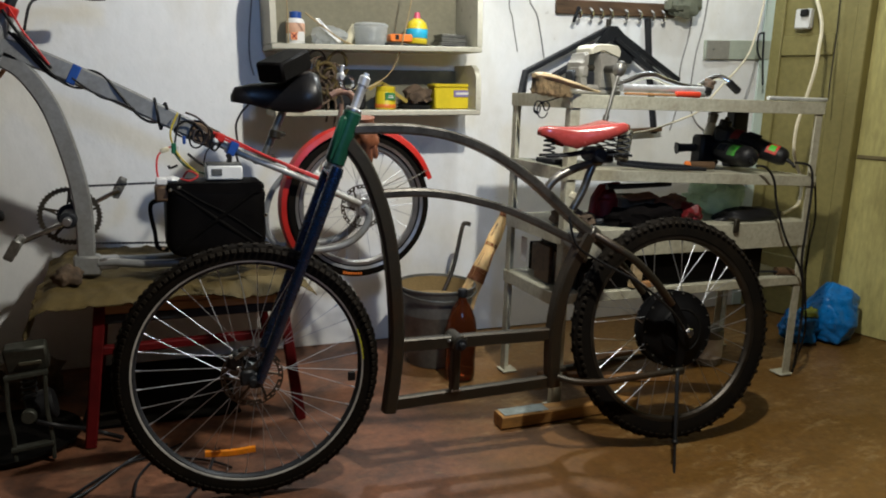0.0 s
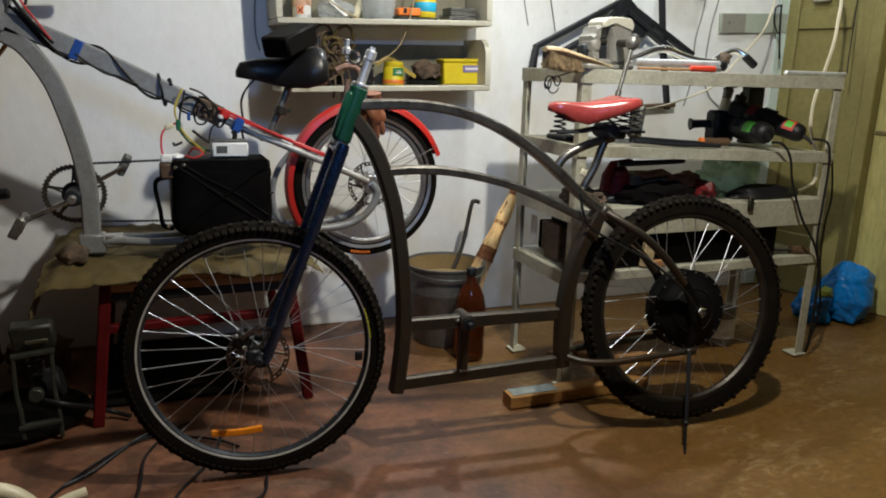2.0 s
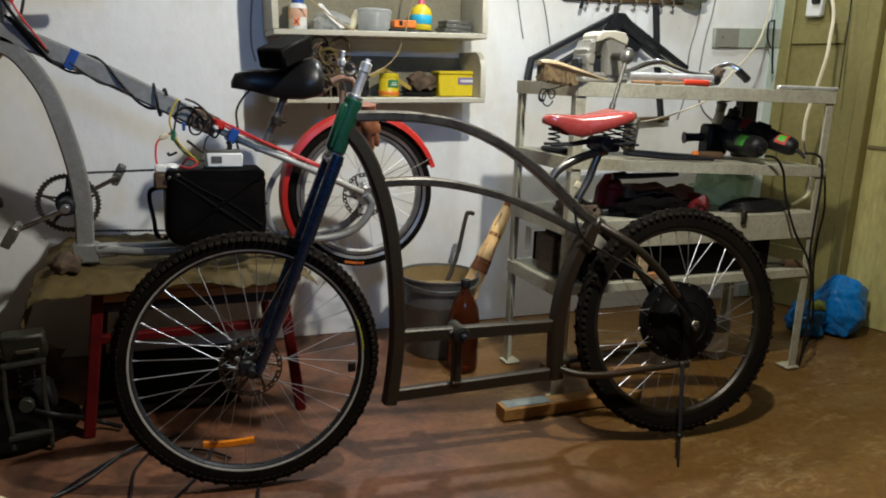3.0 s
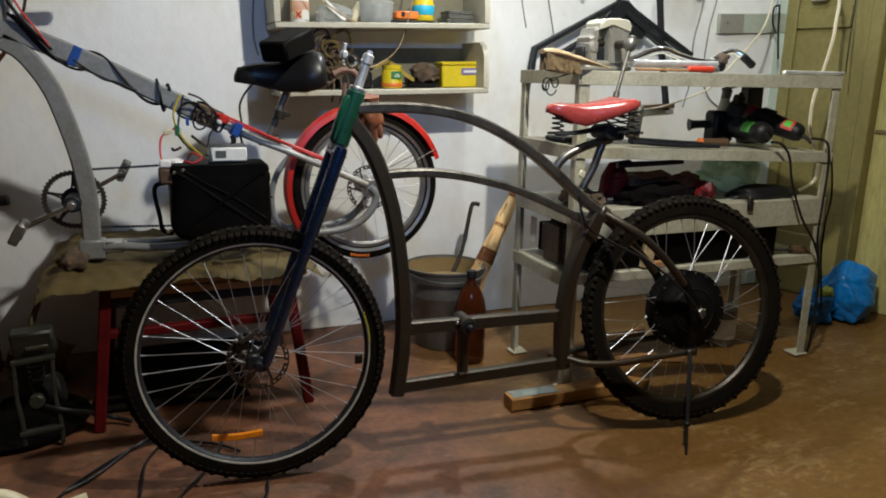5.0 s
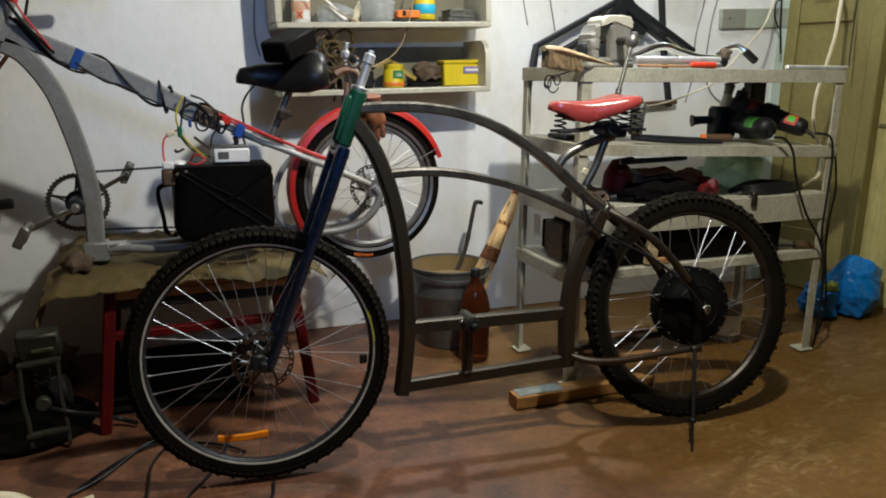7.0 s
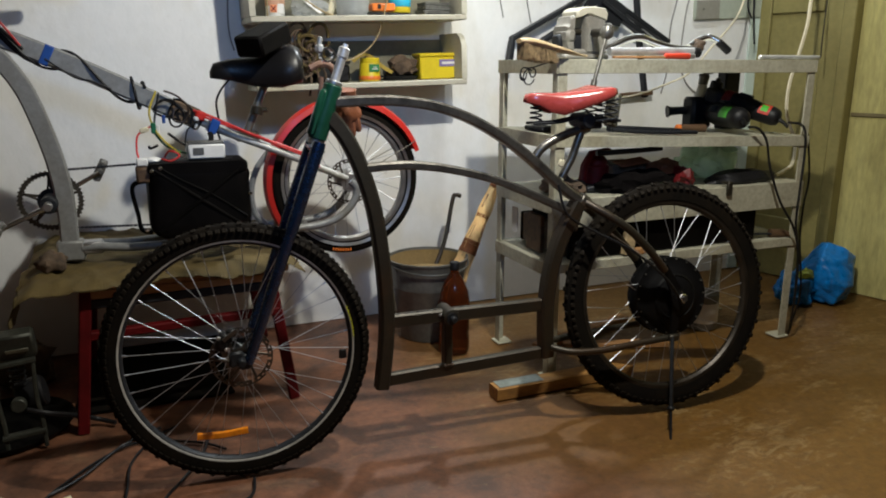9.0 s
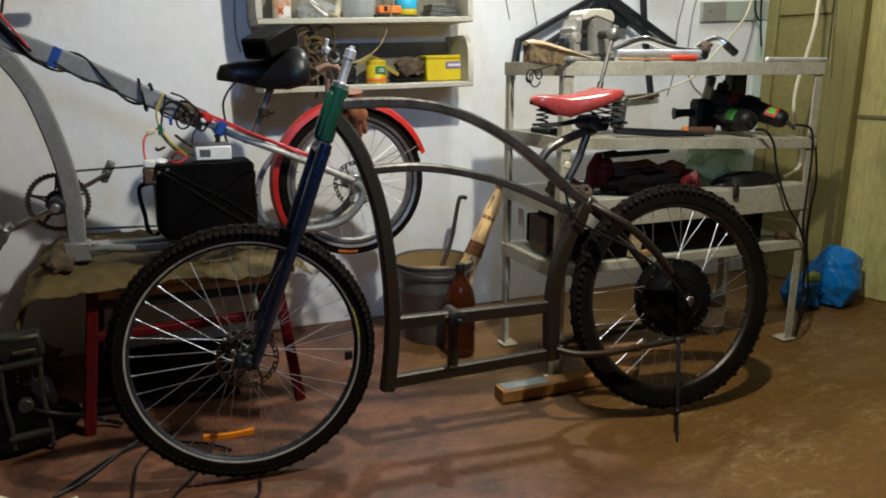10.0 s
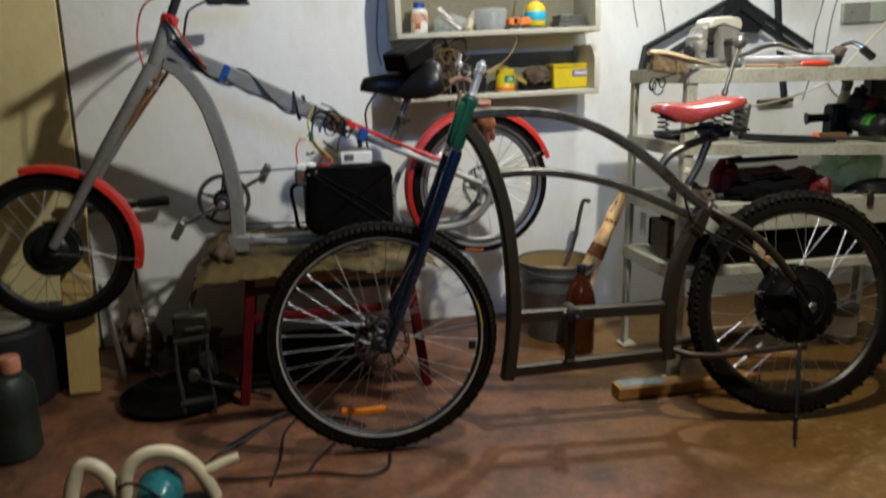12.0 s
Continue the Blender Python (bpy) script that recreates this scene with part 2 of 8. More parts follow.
DARK_WOOD = mat("dark_stained_wood", (0.10, 0.055, 0.026), 0.6, vary=0.4, scale=8, fine=50, bump=0.2, stretch=(1, 6, 6))
DISC = mat("browned_disc_steel", (0.10, 0.085, 0.07), 0.4, 0.8, vary=0.4, scale=30, bump=0.04)
GREASY = mat("greasy_steel", (0.19, 0.185, 0.165), 0.42, 0.7, vary=0.5, scale=18, fine=90, bump=0.1, tint=(0.03, 0.026, 0.022))
SILVER = mat("worn_silver_paint", (0.42, 0.42, 0.40), 0.45, 0.35, vary=0.5, scale=22, fine=90, bump=0.08, tint=(0.20, 0.18, 0.15))
ALLOY = mat("alloy", (0.52, 0.52, 0.52), 0.34, 0.9, vary=0.25, scale=15, bump=0.04)
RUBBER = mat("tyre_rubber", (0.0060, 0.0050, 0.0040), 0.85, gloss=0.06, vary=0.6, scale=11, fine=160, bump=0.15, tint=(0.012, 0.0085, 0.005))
TREAD = mat("dusty_tread_rubber", (0.0130, 0.0100, 0.0070), 0.85, gloss=0.10, vary=0.6, scale=9, fine=120, bump=0.2, tint=(0.0070, 0.0055, 0.0042))
BLACK = mat("black_plastic", (0.008, 0.008, 0.009), 0.5, gloss=0.3, vary=0.3, scale=10, fine=120, bump=0.06)
BLACK_SATIN = mat("black_vinyl", (0.007, 0.0065, 0.007), 0.36, gloss=0.35, vary=0.2, scale=10, fine=150, bump=0.08)
BLACK_METAL = mat("black_steel_paint", (0.018, 0.020, 0.024), 0.5, 0.2, gloss=0.3, vary=0.3, scale=12, bump=0.06)
DARK_HUB = mat("hub_motor_paint", (0.0045, 0.0045, 0.005), 0.5, 0.0, gloss=0.13, vary=0.3, scale=15, bump=0.05)
GREEN = mat("green_paint", (0.005, 0.052, 0.028), 0.33, vary=0.25, scale=12, bump=0.05)
BLUE = mat("dark_blue_paint", (0.011, 0.040, 0.115), 0.25, 0.75, vary=0.3, scale=12, bump=0.03, coat=1.0)
RED = mat("red_paint", (0.50, 0.020, 0.013), 0.38, vary=0.2, scale=10, bump=0.05)
RED_DARK = mat("dull_red_paint", (0.15, 0.008, 0.010), 0.5, gloss=0.3, vary=0.35, scale=12, bump=0.1)
DULL_OLIVE = mat("dull_olive_paint", (0.10, 0.095, 0.065), 0.5, 0.2, vary=0.4, scale=18, bump=0.1)
# darker copy of greasy_steel, with the dim corner's shade put into the colour
PUMP_STEEL = mat("shaded_pump_steel", (0.050, 0.052, 0.042), 0.5, 0.4, gloss=0.25, vary=0.5, scale=18, fine=90, bump=0.1, tint=(0.02, 0.02, 0.016))
# leg red made darker: the shade by the bench is put into it
BENCH_RED = mat("shaded_leg_red", (0.095, 0.004, 0.005), 0.6, gloss=0.15, vary=0.35, scale=12, bump=0.1)
RED_VINYL = mat("red_saddle_vinyl", (0.33, 0.045, 0.038), 0.22, gloss=0.9, vary=0.3, scale=7, fine=90, bump=0.03, tint=(0.40, 0.085, 0.072))
RACK = mat("grey_green_rack_paint", (0.43, 0.42, 0.325), 0.5, 0.05, vary=0.5, scale=7, fine=70, bump=0.1, tint=(0.21, 0.18, 0.12))
SHELF = mat("cream_shelf_paint", (0.46, 0.44, 0.35), 0.6, vary=0.25, scale=6, fine=60, bump=0.12, tint=(0.30, 0.26, 0.19))
add_specks(RACK, 30, 0.62, 0.74, 0.45, (0.20, 0.15, 0.10))
add_specks(RACK, 5, 0.56, 0.74, 0.35, (0.30, 0.24, 0.15), (0.5, 1, 1.6))
add_specks(SHELF, 30, 0.62, 0.72, 0.5, (0.20, 0.15, 0.10))
# shelf back in darker olive: the shade inside the shelves is put into its colour
SHELF_BACK = mat("shaded_shelf_back", (0.19, 0.175, 0.115), 0.7, vary=0.4, scale=5, fine=50, bump=0.15, tint=(0.09, 0.08, 0.052))
WOOD = mat("raw_wood", (0.36, 0.18, 0.065), 0.65, vary=0.45, scale=7, fine=50, bump=0.2, tint=(0.22, 0.11, 0.04), stretch=(1, 6, 6))
PALE_WOOD = mat("pale_wood", (0.50, 0.37, 0.20), 0.6, vary=0.35, scale=7, fine=50, bump=0.15, stretch=(1, 6, 6))
CANVAS = mat("tarpaulin", (0.105, 0.072, 0.019), 0.8, vary=0.5, scale=9, fine=180, bump=0.5, tint=(0.032, 0.024, 0.009))
BRASS = mat("dirty_brass", (0.40, 0.20, 0.085), 0.45, 0.7, vary=0.4, scale=20)
YELLOW = mat("yellow_plastic", (0.72, 0.56, 0.02), 0.4, vary=0.12, scale=9, bump=0.04)
ORANGE = mat("orange_plastic", (0.75, 0.19, 0.03), 0.35, vary=0.12, bump=0.03)
AMBER = mat("amber_reflector", (0.80, 0.24, 0.01), 0.2, vary=0.25, scale=60, bump=0.2)
WHITE = mat("white_plastic", (0.72, 0.72, 0.70), 0.45, vary=0.12, bump=0.03)
CREAM = mat("cream_plastic", (0.66, 0.60, 0.42), 0.4, vary=0.2, bump=0.04)
BLUE_PLASTIC = mat("blue_bag_film", (0.0, 0.16, 0.50), 0.30, vary=0.35, scale=16, fine=46, bump=0.35)
TAPE = mat("blue_tape", (0.01, 0.06, 0.28), 0.4, vary=0.15, bump=0.03)
ZINC = mat("galvanised_zinc", (0.17, 0.172, 0.160), 0.42, 0.6, vary=0.5, scale=9, fine=60, bump=0.08, tint=(0.10, 0.095, 0.075))
CORN = mat("maize_straw", (0.82, 0.56, 0.25), 0.75, vary=0.5, scale=30, fine=160, bump=0.4, tint=(0.46, 0.23, 0.07), stretch=(1, 1, 0.3))
BROWN_BOTTLE = clear("brown_bottle_plastic", (0.22, 0.055, 0.018), 0.08, 0.85, 1.35)
GLASS = film("clear_plastic", (0.80, 0.83, 0.84), 0.62)
GREEN_BAG = film("green_film", (0.74, 0.94, 0.77), 0.34)
RUST = mat("rusty_iron", (0.20, 0.115, 0.085), 0.7, 0.3, vary=0.4, scale=22, bump=0.2, tint=(0.10, 0.05, 0.03))
ASH = mat("brown_ash", (0.21, 0.14, 0.052), 0.95, vary=0.4, scale=16, fine=120, bump=0.5, tint=(0.13, 0.085, 0.035))
BINDING = mat("orange_brown_cord", (0.24, 0.075, 0.016), 0.7, vary=0.4, scale=40, bump=0.2, tint=(0.10, 0.03, 0.01))
LEATHER = mat("brown_leather", (0.21, 0.07, 0.030), 0.6, vary=0.35, scale=25, bump=0.3)
BLACK_CLOTH = mat("black_cloth", (0.006, 0.005, 0.005), 0.9, gloss=0.05, vary=0.5, scale=20, fine=100, bump=0.5)
RAG = mat("oily_rag", (0.12, 0.08, 0.05), 0.9, vary=0.5, scale=20, fine=100, bump=0.5)
PAPER = mat("paper_label", (0.7, 0.69, 0.66), 0.7, vary=0.12, bump=0.03)
TEAL = mat("teal_paint", (0.02, 0.16, 0.19), 0.25, vary=0.2, bump=0.04)
CAST = mat("grey_cast_iron", (0.25, 0.24, 0.21), 0.55, 0.25, vary=0.4, scale=16, fine=90, bump=0.25, tint=(0.16, 0.14, 0.11))
LIME = mat("lime_sticker", (0.06, 0.42, 0.03), 0.5, vary=0.05, bump=0.0)
CYAN = mat("cyan_label", (0.02, 0.40, 0.62), 0.5, vary=0.05, bump=0.0)
PURPLE = mat("violet_print", (0.22, 0.18, 0.36), 0.5, vary=0.1, bump=0.0)
BRISTLE = mat("bristles", (0.30, 0.21, 0.105), 0.9, vary=0.5, scale=60, fine=250, bump=0.6)

# ---- materials of floor ----
def floor_material():
    m = mat("red_brown_worn_concrete", (0.150, 0.076, 0.046), 0.50, vary=0.38, scale=3.0, fine=55, bump=0.35, tint=(0.093, 0.052, 0.031))
    nt = m.node_tree
    b = nt.nodes["Principled BSDF"]
    L = nt.links.new
    old = b.inputs["Base Color"].links[0].from_socket
    co = nt.nodes.new("ShaderNodeNewGeometry").outputs["Position"]
    mp = nt.nodes.new("ShaderNodeMapping")
    mp.inputs["Rotation"].default_value = (0, 0, radians(25))
    mp.inputs["Scale"].default_value = (2.2, 6.5, 1)
    L(co, mp.inputs[0])
    n = nt.nodes.new("ShaderNodeTexNoise")
    n.inputs["Scale"].default_value, n.inputs["Detail"].default_value, n.inputs["Roughness"].default_value = 1.7, 7, 0.68
    n.inputs["Distortion"].default_value = 0.6
    L(mp.outputs[0], n.inputs["Vector"])
    where = nt.nodes.new("ShaderNodeTexNoise")
    where.inputs["Scale"].default_value = 0.9
    L(co, where.inputs["Vector"])
    add = nt.nodes.new("ShaderNodeMath")
    add.operation = "ADD"
    L(n.outputs["Fac"], add.inputs[0])
    L(where.outputs["Fac"], add.inputs[1])
    mr = nt.nodes.new("ShaderNodeMapRange")
    mr.inputs["From Min"].default_value, mr.inputs["From Max"].default_value = 1.10, 1.34
    mr.inputs["To Max"].default_value = 0.24
    L(add.outputs[0], mr.inputs["Value"])
    mix = nt.nodes.new("ShaderNodeMix")
    mix.data_type = "RGBA"
    mix.inputs["B"].default_value = (0.34, 0.24, 0.13, 1)
    L(mr.outputs[0], mix.inputs["Factor"])
    # colour goes from red-brown to ochre towards larger x, with a noisy edge
    sep = nt.nodes.new("ShaderNodeSeparateXYZ")
    L(co, sep.inputs[0])
    big = nt.nodes.new("ShaderNodeTexNoise")
    big.inputs["Scale"].default_value, big.inputs["Detail"].default_value = 1.4, 6
    L(co, big.inputs["Vector"])
    shift = nt.nodes.new("ShaderNodeMath")
    shift.operation = "MULTIPLY_ADD"
    shift.inputs[1].default_value = 1.6
    L(big.outputs["Fac"], shift.inputs[0])
    L(sep.outputs[0], shift.inputs[2])
    worn = nt.nodes.new("ShaderNodeMapRange")
    worn.inputs["From Min"].default_value, worn.inputs["From Max"].default_value = 1.55, 2.15
    L(shift.outputs[0], worn.inputs["Value"])
    ochre = nt.nodes.new("ShaderNodeMix")
    ochre.data_type = "RGBA"
    ochre.inputs["B"].default_value = (0.152, 0.072, 0.012, 1)
    L(worn.outputs[0], ochre.inputs["Factor"])
    # blotches of redder and greyer paint
    blot = nt.nodes.new("ShaderNodeTexNoise")
    blot.inputs["Scale"].default_value, blot.inputs["Detail"].default_value, blot.inputs["Roughness"].default_value = 5.5, 8, 0.7
    L(co, blot.inputs["Vector"])
    tone = nt.nodes.new("ShaderNodeValToRGB")
    tone.color_ramp.elements[0].position, tone.color_ramp.elements[0].color = 0.36, (0.50, 0.46, 0.45, 1)
    tone.color_ramp.elements[1].position, tone.color_ramp.elements[1].color = 0.66, (1.70, 1.36, 1.12, 1)
    L(blot.outputs["Fac"], tone.inputs["Fac"])
    tinted = nt.nodes.new("ShaderNodeMix")
    tinted.data_type, tinted.blend_type = "RGBA", "MULTIPLY"
    tinted.inputs["Factor"].default_value = 1.0
    L(old, tinted.inputs["A"])
    L(tone.outputs["Color"], tinted.inputs["B"])
    L(tinted.outputs["Result"], ochre.inputs["A"])
    L(ochre.outputs["Result"], mix.inputs["A"])
    # short pale scuffs where the paint is scraped off
    mp2 = nt.nodes.new("ShaderNodeMapping")
    mp2.inputs["Rotation"].default_value = (0, 0, radians(-32))
    mp2.inputs["Scale"].default_value = (8.0, 22.0, 1)
    L(co, mp2.inputs[0])
    scuff = nt.nodes.new("ShaderNodeTexNoise")
    scuff.inputs["Scale"].default_value, scuff.inputs["Detail"].default_value, scuff.inputs["Roughness"].default_value = 1.5, 8, 0.72
    scuff.inputs["Distortion"].default_value = 1.2
    L(mp2.outputs[0], scuff.inputs["Vector"])
    zone = nt.nodes.new("ShaderNodeTexNoise")
    zone.inputs["Scale"].default_value, zone.inputs["Detail"].default_value = 2.3, 3
    L(co, zone.inputs["Vector"])
    total = nt.nodes.new("ShaderNodeMath")
    total.operation = "MULTIPLY_ADD"
    total.inputs[1].default_value = 0.55
    L(zone.outputs["Fac"], total.inputs[0])
    L(scuff.outputs["Fac"], total.inputs[2])
    bias = nt.nodes.new("ShaderNodeMath")
    bias.operation = "MULTIPLY_ADD"
    bias.inputs[1].default_value = 0.09
    L(worn.outputs[0], bias.inputs[0])
    L(total.outputs[0], bias.inputs[2])
    cut = nt.nodes.new("ShaderNodeMapRange")
    cut.inputs["From Min"].default_value, cut.inputs["From Max"].default_value, cut.inputs["To Max"].default_value = 0.905, 1.03, 0.52
    L(bias.outputs[0], cut.inputs["Value"])
    scraped = nt.nodes.new("ShaderNodeMix")
    scraped.data_type = "RGBA"
    scraped.inputs["B"].default_value = (0.34, 0.235, 0.105, 1)
    L(cut.outputs[0], scraped.inputs["Factor"])
    L(mix.outputs["Result"], scraped.inputs["A"])
    # grit and small chips
    grit = nt.nodes.new("ShaderNodeTexNoise")
    grit.inputs["Scale"].default_value, grit.inputs["Detail"].default_value, grit.inputs["Roughness"].default_value = 38, 5, 0.7
    L(co, grit.inputs["Vector"])
    span = nt.nodes.new("ShaderNodeMapRange")
    span.inputs["From Min"].default_value, span.inputs["From Max"].default_value = 0.32, 0.70
    span.inputs["To Min"].default_value, span.inputs["To Max"].default_value = 0.66, 1.04
    L(grit.outputs["Fac"], span.inputs["Value"])
    gritty = nt.nodes.new("ShaderNodeMix")
    gritty.data_type, gritty.blend_type = "RGBA", "MULTIPLY"
    gritty.inputs["Factor"].default_value = 1.0
    L(scraped.outputs["Result"], gritty.inputs["A"])
    L(span.outputs[0], gritty.inputs["B"])
    L(gritty.outputs["Result"], b.inputs["Base Color"])
    return m


FLOOR = floor_material()
WALL_Y = 2.873
ROOM_W, ROOM_S = -2.3, -2.3


def wall_slab(name, a, b, height, thick, material, label):
    """An upright slab whose inner face runs from a to b; its body lies to the left of that way."""
    a, b = Vector((*a, 0)), Vector((*b, 0))
    t = (b - a).normalized()
    n = Vector((-t.y, t.x, 0)) * thick
    up = Vector((0, 0, height))
    s = Shape().add([a, b, b + n, a + n, a + up, b + up, b + n + up, a + n + up],
                    [[0, 1, 5, 4], [1, 2, 6, 5], [2, 3, 7, 6], [3, 0, 4, 7], [4, 5, 6, 7], [3, 2, 1, 0]])
    return tagged(part(name, s, material, smooth=0), label, "wall", kind="structure")


ground = []
for j in range(41):
    for i in range(41):
        x, y = ROOM_W + (3.5 - ROOM_W) * i / 40, ROOM_S + (3.0 - ROOM_S) * j / 40
        ground.append((x, y, 0.004 * noise.noise((x * 1.3, y * 1.3, 0.4)) - 0.004))
tagged(part("floor", Shape().sheet(ground, 41), FLOOR, tidy=False), "worn red-brown painted concrete floor", "floor", kind="structure")
HEIGHT = 2.42
CORNER = (2.88, WALL_Y)
RIGHT_END = (3.20, 1.68)
wall_slab("wall_north", (CORNER[0] + 0.3, WALL_Y), (ROOM_W - 0.2, WALL_Y), HEIGHT, -0.2, PLASTER, "whitewashed uneven cellar wall with stains")
wall_slab("wall_east", (3.24, ROOM_S), (3.24, 1.68), HEIGHT, -0.2, DIM, "unseen wall kept dark to hold back bounced light")
wall_slab("wall_west", (ROOM_W, WALL_Y), (ROOM_W, ROOM_S), HEIGHT, -0.2, DIM, "unseen wall kept dark to hold back bounced light")
wall_slab("wall_south", (ROOM_W, ROOM_S), (3.24, ROOM_S), HEIGHT, -0.2, DIM, "unseen wall kept dark to hold back bounced light")
tagged(part("ceiling", Shape().box((0.5, 0.3, HEIGHT + 0.1), (6.2, 5.8, 0.2), 0.0), CEILING, smooth=0), "unseen ceiling kept dark to cut bounced light", "ceiling", kind="structure")

# the slanting east side by the corner: door casing first, then bare yellow wall
EAST = (Vector((*RIGHT_END, 0)) - Vector((*CORNER, 0))).normalized()
EAST_N = Vector((EAST.y, -EAST.x, 0))


def east(s, z, out=0.0):
    """A point on the slanting east wall: s metres from the corner, out metres into the room."""
    return Vector((*CORNER, z)) + EAST * s + EAST_N * out


def east_box(shape, s0, s1, z0, z1, o0, o1, bevel=0.003):
    rot = Matrix((EAST, EAST_N, (0, 0, 1))).transposed()
    return shape.box(east((s0 + s1) / 2, (z0 + z1) / 2, (o0 + o1) / 2), (s1 - s0, o1 - o0, z1 - z0), bevel, rot)


def east_side():
    body = Shape()
    east_box(body, 0.47, 1.29, 0, HEIGHT, -0.18, 0.0, 0.0)
    w = tagged(part("wall_slanting", body, YELLOW_WALL, smooth=0), "yellowed plaster wall with a seam and cracks", "wall", kind="structure")
    groove = Shape()
    east_box(groove, 0.475, 1.28, 0.805, 0.822, 0.002, 0.008, 0.002)
    part("seam", groove, mat("dark_seam", (0.16, 0.13, 0.06), 0.9), w)
    d = thing("door_1", east(0.23, 0), "closed olive-painted plank door with a wide casing", "door", kind="structure")
    leaf = Shape()
    east_box(leaf, -0.02, 0.315, 0.0, 2.1, -0.06, 0.005)
    part("leaf", leaf, OLIVE, d)
    rails = ((1.265, 1.36), (0.16, 0.30), (2.0, 2.1))
    for z0, z1 in rails:
        s = Shape()
        east_box(s, 0.06, 0.31, z0, z1, 0.006, 0.022, 0.004)
        part("rail", s, OLIVE, d)
    s = Shape()
    east_box(s, -0.015, 0.058, 0, 2.1, 0.006, 0.024, 0.004)
    part("stile", s, OLIVE, d)
    for a, b, o in ((0.318, 0.405, 0.035), (0.41, 0.468, 0.06)):
        s = Shape()
        east_box(s, a, b, 0, 2.2, -0.06, o, 0.005)
        part("casing", s, OLIVE, d)
    s = Shape()
    east_box(s, -0.02, 0.468, 2.105, HEIGHT, -0.06, 0.02, 0.004)
    part("lintel", s, OLIVE, d)
    return d


east_side()
# yellow-painted panel that covers the west part of the north wall
panel = Shape().box(((ROOM_W - 0.786) / 2, WALL_Y - 0.011, HEIGHT / 2), (-0.786 - ROOM_W - 0.004, 0.02, HEIGHT - 0.004), 0.002)
tagged(part("wall_panel", panel, CREAM_WALL), "yellowed board panelling on the wall", "wall panel", kind="structure")
seam = Shape().box((-0.781, WALL_Y - 0.0075, HEIGHT / 2), (0.006, 0.013, HEIGHT - 0.004), 0.001)
tagged(part("trim_seam", seam, mat("dark_gap", (0.07, 0.055, 0.035), 0.9)), "dark gap along the edge of the panelling", "trim", kind="structure")
trim = Shape().box((2.845, WALL_Y - 0.006, HEIGHT / 2), (0.085, 0.010, HEIGHT - 0.004), 0.002)
tagged(part("trim", trim, mat("pale_blue_paint", (0.62, 0.74, 0.68), 0.6, vary=0.2, tint=(0.50, 0.58, 0.48))), "pale blue painted door trim", "trim", kind="structure")
# ---- wheels ----
def around(c, u, r, a, out, side=0.0):
    """A point on a wheel: u is its level direction, out its axle."""
    return c + (u * math.cos(a) + out.cross(u) * math.sin(a)) * r + out * side


def profile_ring(c, u, out, profile, n=72):
    """Turns (radius, side) pairs round the axle, closed."""
    vs, m = [], len(profile)
    for k in range(n):
        a = 2 * math.pi * k / n
        vs += [around(c, u, r, a, out, s) for r, s in profile]
    fs = []
    for k in range(n):
        j = (k + 1) % n
        for i in range(m):
            fs.append([k * m + i, j * m + i, j * m + (i + 1) % m, k * m + (i + 1) % m])
    return Shape().add(vs, fs)


